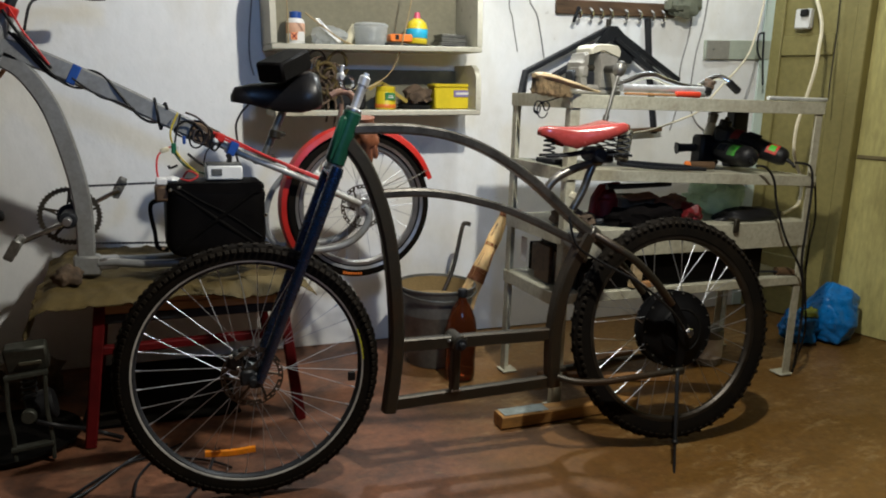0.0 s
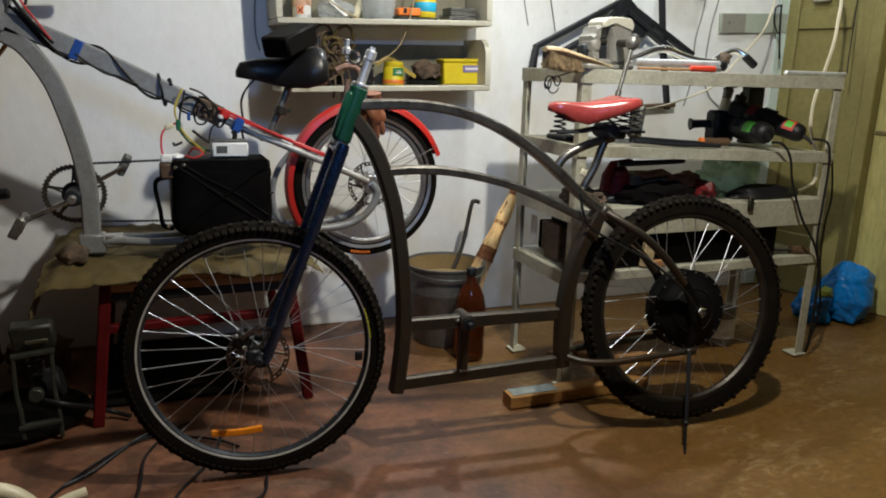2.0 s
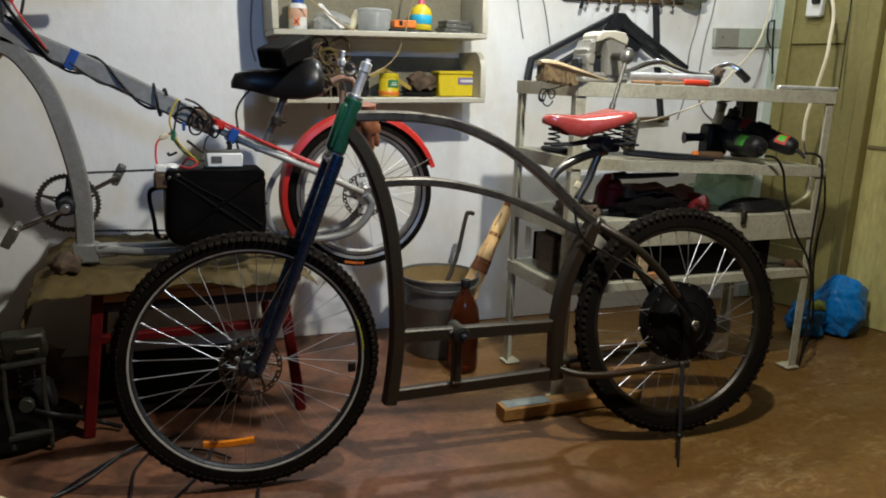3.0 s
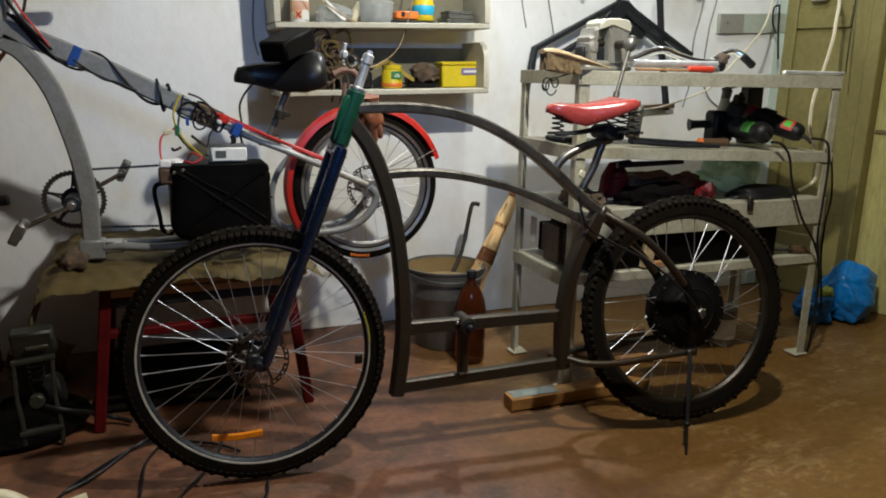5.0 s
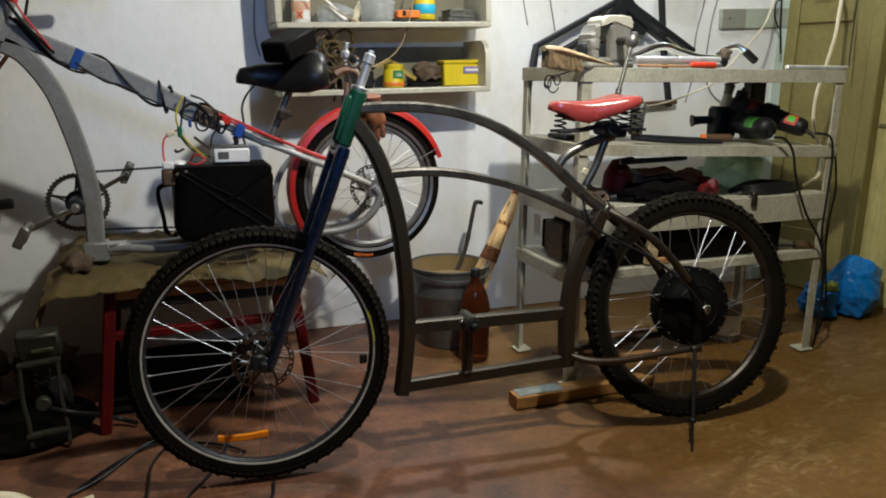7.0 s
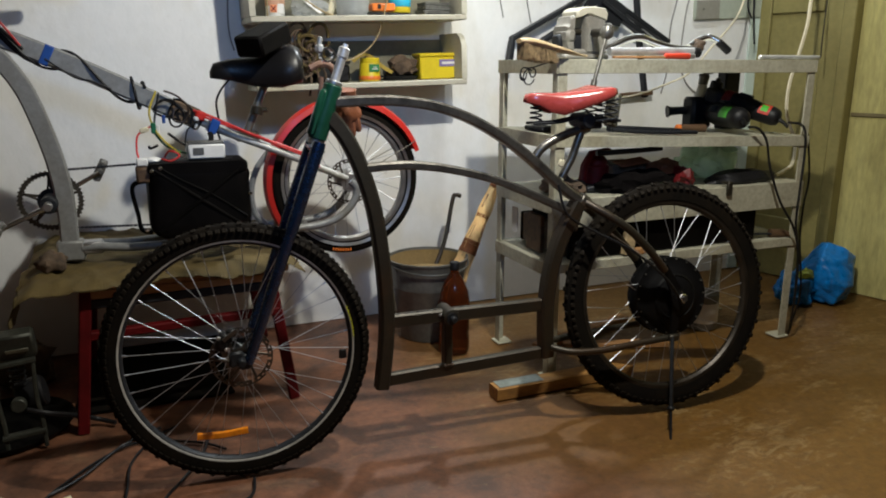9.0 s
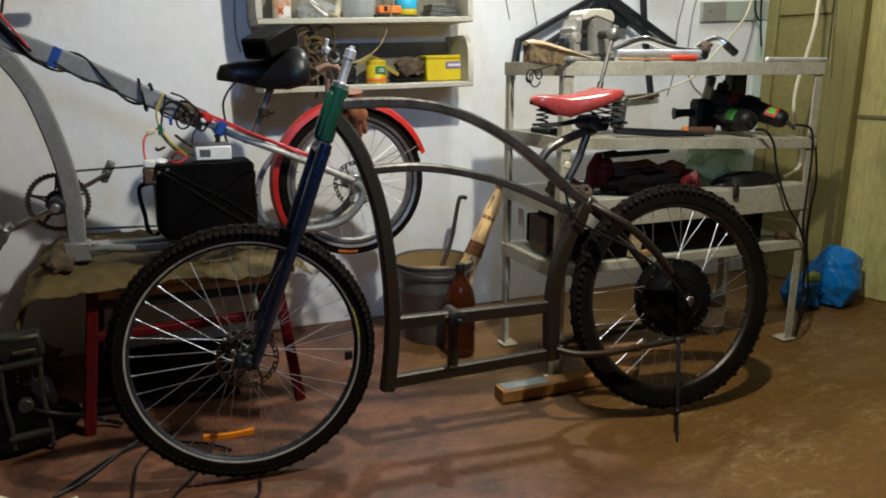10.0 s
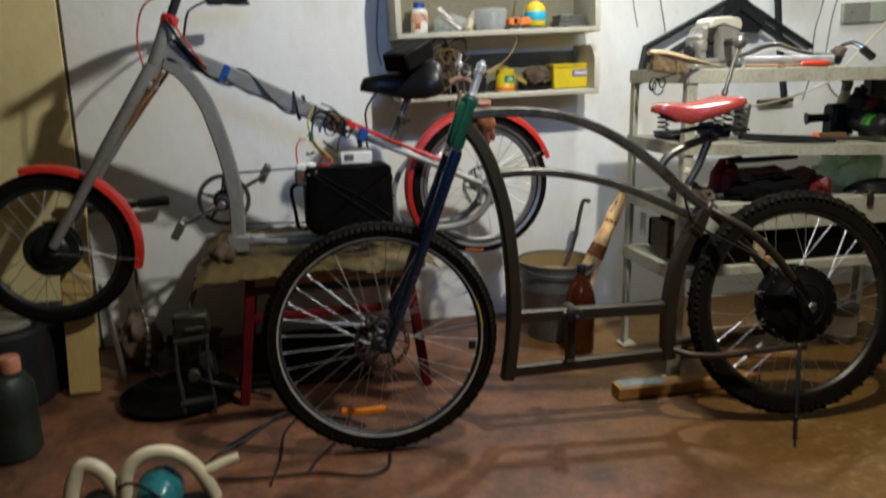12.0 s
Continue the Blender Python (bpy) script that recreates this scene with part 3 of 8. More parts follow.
def wheel(bike, name, c, yaw, r_out, width, r_rim, rim_depth, hub_r, hub_w, spokes, knobs, rim_mat, hub_mat, spoke_r=0.0012, start=0.0, label="", hub_label="", block=0.006, lean=0.0):
    """lean: degrees by which the top of the wheel tips out along its axle."""
    c = Vector(c)
    u = Vector((math.cos(radians(yaw)), math.sin(radians(yaw)), 0))
    up = Vector((u.y, -u.x, 0)) * math.sin(radians(lean)) + Vector((0, 0, math.cos(radians(lean))))
    out = u.cross(up)
    h, w = r_out - r_rim, width / 2
    rim = profile_ring(c, u, out, [(r_rim, w * 0.52), (r_rim + 0.004, w * 0.46), (r_rim - 0.002, 0.006), (r_rim - 0.002, -0.006), (r_rim + 0.004, -w * 0.46), (r_rim, -w * 0.52),
                                   (r_rim - rim_depth * 0.7, -w * 0.46), (r_rim - rim_depth, -w * 0.2), (r_rim - rim_depth, w * 0.2), (r_rim - rim_depth * 0.7, w * 0.46)])
    base = part(name, rim, rim_mat, bike, label)
    tyre = []
    for k in range(13):
        a = math.pi * k / 12
        tyre.append((r_rim - 0.004 + (h - (0.005 if knobs else 0) + 0.004) * math.sin(a) ** 0.8, w * math.cos(a) * (0.62 + 0.42 * math.sin(a)) / 1.02))
    tyre += [(r_rim + 0.012, -w * 0.4), (r_rim + 0.012, w * 0.4)]
    part("tyre", profile_ring(c, u, out, tyre), RUBBER, base, "black knobbly tyre" if knobs else "black road tyre")
    if knobs:
        s = Shape()
        for k in range(knobs):
            a = 2 * math.pi * k / knobs
            t = -u * math.sin(a) + up * math.cos(a)
            d = u * math.cos(a) + up * math.sin(a)
            for off, lean, size in ((0.30 if k % 2 else -0.30, 0.25, (0.012, 0.015, block)), (0.80, 0.95, (0.013, 0.012, block + 0.001)), (-0.80, 0.95, (0.013, 0.012, block + 0.001))):
                sg = 1 if off > 0 else -1
                nrm = (d * math.cos(lean) + out * sg * math.sin(lean)).normalized()
                rot = Matrix((t, nrm.cross(t), nrm)).transposed()
                drop = 0.0072 - block / 2 if abs(off) < 0.5 else 0.0222 - block / 2
                s.box(around(c, u, r_out - drop, a, out, w * off), size, 0.002, rot)
        tagged(part("tread", s, TREAD, base, "rubber tread blocks", smooth=0, tidy=False), kind="stuff")
    hub = Shape().lathe([(0.001, -hub_w / 2 - 0.012), (0.006, -hub_w / 2 - 0.012), (0.006, -hub_w / 2), (hub_r, -hub_w / 2), (hub_r, -hub_w / 2 + 0.004), (hub_r * 0.55, -hub_w / 2 + 0.008),
                         (hub_r * 0.55, hub_w / 2 - 0.008), (hub_r, hub_w / 2 - 0.004), (hub_r, hub_w / 2), (0.006, hub_w / 2), (0.006, hub_w / 2 + 0.012), (0.001, hub_w / 2 + 0.012)], c, out, 20)
    if hub_r < 0.05:
        part("hub", hub, hub_mat, base, hub_label)
    for k in range(spokes):
        a = start + 2 * math.pi * k / spokes
        side = 1 if k % 2 else -1
        swing = (0.32 if (k // 2) % 2 else -0.32) * (1.0 if hub_r > 0.05 else 3.4)
        p = around(c, u, hub_r * 0.93, a + swing, out, side * (hub_w / 2 - 0.004))
        q = around(c, u, r_rim - rim_depth * 0.9, a, out, 0)
        part("spoke", Shape().cyl(p, q, spoke_r, n=5).cyl(q + (p - q).normalized() * 0.013, q, 0.0021, n=5), SPOKE, base, tidy=False)
    return base, c, u, out


def rotor(parent, c, u, out, side, r):
    """A drilled brake disc: a ring of small cells, with every other one of the middle row left open."""
    s, n = Shape(), 60
    rads = (r, r - 0.004, r - 0.0085, r - 0.013)
    for k in range(n):
        for row in range(3):
            if row == 1 and k % 2 == 0 or row == 0 and k % 10 == 3 or row == 2 and k % 10 == 8:
                continue
            a0, a1 = 2 * math.pi * k / n, 2 * math.pi * (k + 1) / n
            q = [around(c, u, rr, aa, out, d) for d in (side, side + 0.002) for rr, aa in ((rads[row], a0), (rads[row], a1), (rads[row + 1], a1), (rads[row + 1], a0))]
            s.add(q, [[0, 1, 2, 3], [7, 6, 5, 4], [0, 4, 5, 1], [1, 5, 6, 2], [2, 6, 7, 3], [3, 7, 4, 0]])
    for k in range(6):
        a = 2 * math.pi * k / 6
        arm = Shape().bar([around(c, u, 0.02, a + 0.5, out, side + 0.001), around(c, u, r - 0.0118, a, out, side + 0.001)], 0.006, 0.0026, up=out, c=0.0005)
        part("rotor_arm", arm, DISC, parent)
    part("rotor_boss", Shape().lathe([(0.016, side - 0.001), (0.024, side - 0.001), (0.024, side + 0.003), (0.016, side + 0.003)], c, out, 18, closed=True), DISC, parent)
    part("disc_rotor", s, DISC, parent, "drilled steel brake disc", smooth=0)


def p3(pts, y, off=0.0):
    """Points from (x, z) pairs at one depth, or at a depth that follows x."""
    return [Vector((x, (y(x) if callable(y) else y) + off, z)) for x, z in pts]


# ---- the home-built cruiser in front ----
def cruiser():
    def lie(x):
        """The depth of the bike's plane, which stands a little aslant to the wall."""
        return 1.715 + (1.45 - x) * 0.075

    bike = thing("bicycle", (0.75, 1.767, 0), "home-built raw steel cruiser bicycle standing on a kickstand", "bicycle")
    w = 0.036
    # frame tubes
    top = catmull(p3([(0.463, 0.941), (0.554, 0.944), (0.640, 0.940), (0.729, 0.924), (0.821, 0.890), (0.917, 0.835), (1.001, 0.772), (1.089, 0.697), (1.149, 0.656)], lie), 5)
    part("top_tube", Shape().bar(top, 0.026, w, c=0.005), STEEL_LIGHT, bike)
    mid = catmull(p3([(0.528, 0.777), (0.594, 0.781), (0.668, 0.779), (0.760, 0.765), (0.871, 0.736), (0.970, 0.696), (1.092, 0.639), (1.124, 0.619)], lie), 5)
    part("middle_tube", Shape().bar(mid, 0.022, 0.03, c=0.005), STEEL_LIGHT, bike)
    down = catmull(p3([(0.447, 0.909), (0.486, 0.858), (0.520, 0.786), (0.551, 0.685), (0.569, 0.572), (0.579, 0.465), (0.582, 0.370), (0.576, 0.275), (0.564, 0.178)], lie), 5)
    part("down_tube", Shape().bar(down, 0.038, 0.036, c=0.006), STEEL, bike)
    part("lower_bar", Shape().bar(p3([(0.581, 0.366), (1.045, 0.368)], lie), 0.036, 0.024, c=0.004), STEEL, bike)
    part("bottom_bar", Shape().bar(p3([(0.578, 0.200), (1.062, 0.223)], lie), 0.036, 0.022, c=0.004), STEEL, bike)
    seat = catmull(p3([(1.137, 0.657), (1.113, 0.612), (1.084, 0.550), (1.062, 0.478), (1.049, 0.387), (1.048, 0.302), (1.054, 0.208)], lie), 5)
    part("seat_tube", Shape().bar(seat, 0.04, 0.04, c=0.006), STEEL, bike)
    part("strut", Shape().bar(p3([(0.751, 0.349), (0.751, 0.219)], lie), 0.024, 0.03, c=0.004), STEEL, bike)
    bb = Shape().lathe([(0.0, -0.036), (0.019, -0.036), (0.022, -0.034), (0.022, 0.034), (0.019, 0.036), (0.0, 0.036)], (0.751, lie(0.751), 0.369), (0, 1, 0), 20)
    shell = part("bottom_bracket", bb, STEEL, bike)
    part("axle", Shape().cyl((0.751, lie(0.751) - 0.055, 0.367), (0.751, lie(0.751) - 0.02, 0.367), 0.009, n=8, bevel=0.002).cyl((0.751, lie(0.751) - 0.04, 0.367), (0.751, lie(0.751) - 0.034, 0.367), 0.017, n=12), BLACK_METAL, shell)
    # weld collar and joints
    random.seed(8)
    for x, z, along in ((0.578, 0.372, 0), (0.578, 0.208, 0), (1.034, 0.365, 0), (1.046, 0.222, 0), (0.736, 0.372, 1), (0.766, 0.372, 1), (0.752, 0.226, 1)):
        bead = Shape()
        for k in range(6):
            o = -0.017 + k * 0.0068
            at_x, at_z = (x, z + o) if not along else (x + o * 0.6, z)
            bead.ball((at_x, lie(x) - 0.0125, at_z), (0.0042, 0.0032, 0.0046), 6, 0.3, random.random() * 9)
        part("weld", bead, ALLOY, bike, "bright bead of weld")
    part("clamp", Shape().cyl((1.137, lie(1.137), 0.666), (1.165, lie(1.165), 0.647), 0.022, n=14, bevel=0.003), STEEL_LIGHT, bike)
    part("gusset", Shape().add(p3([(1.088, 0.639), (1.150, 0.652), (1.126, 0.575), (1.096, 0.590)], lie, -0.017) + p3([(1.088, 0.639), (1.150, 0.652), (1.126, 0.575), (1.096, 0.590)], lie, -0.010),
                               [[0, 1, 2, 3], [7, 6, 5, 4], [0, 4, 5, 1], [1, 5, 6, 2], [2, 6, 7, 3], [3, 7, 4, 0]]), STEEL, bike)
    for side in (-1, 1):
        stay = catmull([(1.153, lie(1.153) + side * 0.012, 0.656), (1.189, lie(1.189) + side * 0.045, 0.632), (1.247, lie(1.247) + side * 0.068, 0.592), (1.324, lie(1.324) + side * 0.068, 0.523), (1.384, lie(1.384) + side * 0.068, 0.453)], 5)
        part("seat_stay", Shape().tube(stay, 0.0115, 10), STEEL, bike)
        low = catmull([(1.057, lie(1.057) + side * 0.022, 0.242), (1.101, lie(1.101) + side * 0.05, 0.233), (1.189, lie(1.189) + side * 0.068, 0.232), (1.309, lie(1.309) + side * 0.068, 0.239), (1.434, lie(1.434) + side * 0.068, 0.245)], 5)
        part("chain_stay", Shape().tube(low, 0.010, 10), STEEL, bike)
        plate = [(1.366, 0.466), (1.388, 0.474), (1.440, 0.400), (1.452, 0.352), (1.437, 0.238), (1.419, 0.237), (1.418, 0.352), (1.404, 0.398)]
        y2 = side * 0.068 - 0.003
        part("dropout", Shape().add(p3(plate, lie, y2) + p3(plate, lie, y2 + 0.006), [list(range(8)), list(range(15, 7, -1))] + [[k, 8 + k, 8 + (k + 1) % 8, (k + 1) % 8] for k in range(8)]), DARK_HUB, bike)
    # rear wheel with hub motor
    base, c, u, out = wheel(bike, "rear_wheel", (1.455, 1.722, 0.352), -5.5, 0.345, 0.052, 0.291, 0.020, 0.112, 0.05, 36, 92, mat("black_rim", (0.032, 0.025, 0.018), 0.4, 0.5, vary=0.4, scale=16), DARK_HUB, 0.0010, 0.05, "black wheel rim", block=0.0036, lean=-9)
    prof = [(0.0, -0.040), (0.04, -0.040), (0.085, -0.030), (0.108, -0.026), (0.118, -0.026), (0.118, -0.018), (0.110, -0.016), (0.110, 0.016), (0.118, 0.018), (0.118, 0.026), (0.108, 0.026), (0.085, 0.032), (0.055, 0.052), (0.03, 0.056), (0.0, 0.056)]
    motor = part("hub_motor", Shape().lathe(prof, c, out, 40), DARK_HUB, base, "black electric hub motor")
    for k in range(18):
        a = 2 * math.pi * k / 18
        part("bolt", Shape().cyl(around(c, u, 0.112, a, out, 0.025), around(c, u, 0.112, a, out, 0.0290), 0.0030, n=6), GREASY, motor)
    part("cover_ring", profile_ring(c, u, out, [(0.066, 0.040), (0.070, 0.046), (0.064, 0.050), (0.058, 0.046)], 40), DARK_HUB, motor)
    part("axle_cap", Shape().lathe([(0.0, 0.060), (0.020, 0.060), (0.024, 0.056), (0.024, 0.05)], c, out, 20), STEEL, motor)
    part("axle_nut", Shape().cyl(c + out * 0.054, c + out * 0.098, 0.007, n=8).cyl(c + out * 0.074, c + out * 0.090, 0.015, n=6, bevel=0.002), CHROME, motor, "bright axle nut")
    wire = catmull([(1.438, lie(1.438) - 0.085, 0.354), (1.377, lie(1.377) - 0.09, 0.433), (1.271, lie(1.271) - 0.07, 0.522), (1.174, lie(1.174) - 0.03, 0.576), (1.087, lie(1.087) - 0.03, 0.630), (1.062, lie(1.062) - 0.02, 0.712)], 6)
    part("motor_cable", Shape().tube(wire, 0.0035, 6), BLACK, bike)
    # kickstand
    stand = Shape().tube([(1.415, lie(1.415) - 0.083, 0.254), (1.358, lie(1.358) - 0.172, 0.073), (1.357, lie(1.357) - 0.1735, 0.070), (1.333, lie(1.333) - 0.212, -0.010)], 1, 8, scales=[0.006, 0.006, 0.004, 0.0035])
    ks = part("kickstand", stand, BLACK_METAL, bike)
    part("foot", Shape().box((1.358, lie(1.358) - 0.172, 0.072), (0.018, 0.018, 0.014), 0.004), BLACK, ks)
    part("bracket", Shape().box((1.422, lie(1.422) - 0.08, 0.248), (0.035, 0.018, 0.02), 0.004), STEEL, ks)
    # saddle on its bent posts
    post = Shape().tube(catmull(p3([(0.996, 0.779), (1.018, 0.809), (1.058, 0.833), (1.111, 0.852), (1.160, 0.862)], lie), 6), 0.012, 10)
    part("seat_post", post, STEEL_LIGHT, bike)
    post2 = Shape().tube(catmull(p3([(1.082, 0.728), (1.112, 0.784), (1.126, 0.825), (1.142, 0.864)], lie), 6), 0.011, 10)
    part("seat_post", post2, STEEL_LIGHT, bike)
    part("tag", Shape().box((1.067, lie(1.067) - 0.022, 0.771), (0.018, 0.008, 0.018), 0.002, Euler((0, 0.4, 0)).to_matrix()), CREAM, bike)
    saddle_top = Shape()
    cols = [(0.967, 0.010, 0.945, 0.006), (0.975, 0.019, 0.954, 0.014), (0.998, 0.026, 0.958, 0.024), (1.028, 0.033, 0.957, 0.040), (1.062, 0.042, 0.956, 0.046), (1.111, 0.058, 0.960, 0.036), (1.150, 0.072, 0.969, 0.028), (1.184, 0.076, 0.974, 0.020), (1.205, 0.060, 0.969, 0.012)]
    pts = []
    for x, half, z, drop in cols:
        for k in range(11):
            a = -1 + 0.2 * k
            pts.append((x, lie(x) + half * math.sin(a * 1.45) / math.sin(1.45), z + 0.003 * noise.noise((x * 30, a * 2, 1)) - drop * (0.12 * a * a + 0.98 * abs(a) ** 7)))
    saddle_top.sheet(pts, 11)
    k = len(saddle_top.v)
    inner = [p + Vector((0, (lie(p.x) - p.y) * 0.1, -0.006)) for p in saddle_top.v]
    saddle_top.add(inner, [f[::-1] for f in saddle_top.f])
    rim_ids = list(range(0, 11)) + [i * 11 + 10 for i in range(1, 9)] + [8 * 11 + j for j in range(9, -1, -1)] + [i * 11 for i in range(7, 0, -1)]
    saddle_top.f += [[a, b, b + k, a + k] for a, b in zip(rim_ids, rim_ids[1:] + rim_ids[:1])]
    sad = part("saddle", saddle_top, RED_VINYL, bike, "glossy red sprung saddle", smooth=70)
    for sx, zs, r in ((1.000, (0.874, 0.926), 0.015), (1.167, (0.877, 0.934), 0.017), (1.196, (0.877, 0.943), 0.017)):
        for dy in ((0.0,) if sx < 1.05 else (-0.048, 0.048)):
            coil = [(sx + r * math.cos(i * 0.7), lie(sx) + dy + r * math.sin(i * 0.7), zs[0] + (zs[1] - zs[0]) * i / 36) for i in range(37)]
            part("spring", Shape().tube(coil, 0.0026, 6), BLACK_METAL, sad)
    rails = Shape()
    for dy in (-0.02, 0.02):
        rails.tube(catmull([(0.983, lie(0.983) + dy, 0.878), (1.057, lie(1.057) + dy, 0.880), (1.126, lie(1.126) + dy, 0.890), (1.223, lie(1.223) + dy * 2.6, 0.883)], 5), 0.004, 6)
    part("rails", rails, BLACK_METAL, sad)
    part("seat_clamp", Shape().cyl((1.137, lie(1.137) - 0.04, 0.882), (1.137, lie(1.137) + 0.04, 0.882), 0.020, n=12, bevel=0.003).box((1.155, lie(1.155), 0.875), (0.07, 0.05, 0.03), 0.006), BLACK_METAL, sad)
    part("bag_plate", Shape().box((1.250, lie(1.250) + 0.03, 0.906), (0.022, 0.050, 0.092), 0.006, Euler((0, 0.12, 0)).to_matrix()), DULL_OLIVE, sad)
    # head tube, stem and fork, turned about the steering axis
    lo, hi = Vector((0.416, lie(0.416), 0.853)), Vector((0.462, lie(0.462), 0.983))
    axis = (hi - lo).normalized()
    head = Shape().cyl(lo, hi, 0.0235, n=24, bevel=0.004)
    ht = part("head_tube", head, GREEN, bike, "dark green head tube")
    part("cup", Shape().cyl(lo - axis * 0.014, lo + axis * 0.002, 0.021, n=20, bevel=0.003), ALLOY, ht)
    part("cup", Shape().cyl(hi - axis * 0.002, hi + axis * 0.010, 0.021, n=20, bevel=0.003), ALLOY, ht)
    part("sleeve", Shape().box((lo + hi) / 2 + Vector((-0.021, -0.010, 0)), (0.020, 0.026, 0.118), 0.007, Euler((0, 0.35, 0)).to_matrix()), GREEN, ht)
    quill = Shape().cyl(hi + axis * 0.005, hi + axis * 0.078, 0.0112, n=16, bevel=0.002)
    st = part("stem", quill, SATIN, bike, "chrome quill stem without handlebar")
    tip = hi + axis * 0.078
    part("stem_head", Shape().cyl(tip - axis * 0.012, tip + axis * 0.014, 0.0138, n=16, bevel=0.003).cyl(tip + axis * 0.014, tip + axis * 0.022, 0.007, n=6), SATIN, st)
    ring_c = tip + Vector((-0.038, 0.01, -0.004))
    ring = profile_ring(ring_c, Vector((1, 0, 0)), Vector((0, -1, 0)), [(0.0180, -0.013), (0.0180, 0.013), (0.0135, 0.013), (0.0135, -0.013)], 24)
    part("bar_clamp", ring, CHROME, st)
    part("clamp_lug", Shape().box(ring_c + Vector((-0.018, 0, 0.014)), (0.016, 0.028, 0.020), 0.004).cyl(ring_c + Vector((-0.018, 0, 0.02)), ring_c + Vector((-0.014, 0, 0.042)), 0.006, n=10, bevel=0.002), SATIN, st)
    yaw = -5
    turn = Vector((math.cos(radians(yaw)), math.sin(radians(yaw)), 0))
    lat = Vector((turn.y, -turn.x, 0))
    wc = Vector((0.203, 1.803, 0.330))
    base, c, u, out = wheel(bike, "front_wheel", wc, yaw, 0.332, 0.048, 0.290, 0.016, 0.026, 0.085, 36, 112, BLACK_METAL, BLACK_METAL, 0.0009, 0.1, "black rim with bright brake tracks", block=0.0030, lean=-4)
    track = mat("machined_brake_track", (0.46, 0.45, 0.42), 0.45, 0.2, vary=0.25, scale=16, fine=120, bump=0.04)
    for side in (-1, 1):
        ring = [(0.2915, side * 0.0105), (0.2915, side * 0.0138), (0.2905, side * 0.0142), (0.2825, side * 0.0138), (0.2815, side * 0.0130), (0.2815, side * 0.0105)]
        part("brake_track", profile_ring(c, u, out, ring if side > 0 else ring[::-1]), track, base)
    rotor(base, c, u, out, 0.044, 0.076)
    rc = around(c, u, 0.212, radians(254.5), out, 0.010)
    part("reflector", Shape().bar(catmull([rc - u * 0.062 - Vector((0, 0, 0.0)), rc - Vector((0, 0, 0.004)), rc + u * 0.062], 4), 0.018, 0.010, up=out, c=0.003), AMBER, base, "amber spoke reflector")
    part("tag", Shape().box(around(c, u, 0.258, -0.13, out, 0.006), (0.020, 0.008, 0.026), 0.003), BLACK, base, "small dark tag clipped to the spokes")
    mark = Shape()
    for k in range(11):
        a = 0.06 + k * 0.026 + 0.006 * (k % 3)
        mark.box(around(c, u, 0.2855, a, out, 0.0148), (0.0034, 0.001, 0.006), 0.0002, Matrix((u, out, out.cross(u))).transposed())
    part("rim_mark", mark, mat("yellow_print", (0.6, 0.6, 0.02), 0.5, bump=0), base)
    crown = lo - axis * 0.022
    part("fork_crown", Shape().box(crown, (0.036, 0.13, 0.024), 0.010, (Matrix.Rotation(radians(yaw), 3, "Z") @ Euler((0, 0.3, 0)).to_matrix())), BLUE, bike)
    for side in (-1, 1):
        off = lat * 0.055 * side
        a = crown + off + axis * 0.02
        b = wc + off + Vector((0.016, 0, -0.012))
        d = (b - a)
        leg = Shape().tube([a, a + d * 0.02, a + d * 0.38, a + d * 0.40, a + d * 0.97, b], 1, 16, scales=[0.015, 0.0165, 0.0165, 0.0148, 0.0138, 0.011])
        lg = part("fork_leg", leg, BLUE, bike, "glossy dark blue fork leg")
        tip_at = wc + off
        part("dropout", Shape().box((b + tip_at) / 2, (0.028, 0.010, 0.04), 0.004), BLACK_METAL, lg)
    rot = Matrix.Rotation(radians(yaw), 3, "Z")
    at = wc + lat * 0.052 - turn * 0.040 + Vector((0, 0, 0.050))
    body = part("brake_caliper", Shape().box(at, (0.032, 0.030, 0.046), 0.006, rot @ Euler((0, 0.5, 0)).to_matrix()).box(at + turn * 0.020 + Vector((0, 0, 0.022)), (0.024, 0.018, 0.018), 0.004, rot).cyl(at + lat * 0.012, at + lat * 0.020, 0.013, n=14, bevel=0.002), BLACK, bike, "black mechanical disc brake caliper")
    for dx, dz in ((-0.010, 0.016), (0.006, -0.014), (0.016, 0.020)):
        q = at + turn * dx + Vector((0, 0, dz))
        part("bolt", Shape().cyl(q + lat * 0.012, q + lat * 0.021, 0.0045, n=8, bevel=0.001), ALLOY, body)
    part("brake_arm", Shape().bar([at + lat * 0.020 + Vector((0, 0, 0.01)), at + lat * 0.022 + turn * 0.034 + Vector((0, 0, 0.034))], 0.010, 0.005, up=lat, c=0.001), STEEL_LIGHT, body)
    part("brake_mount", Shape().box(wc + lat * 0.058 + Vector((-0.012, 0, 0.004)), (0.036, 0.012, 0.040), 0.006).cyl(wc + lat * 0.03, wc + lat * 0.085, 0.010, n=10, bevel=0.002), BLACK_METAL, base)
    return bike


cruiser()


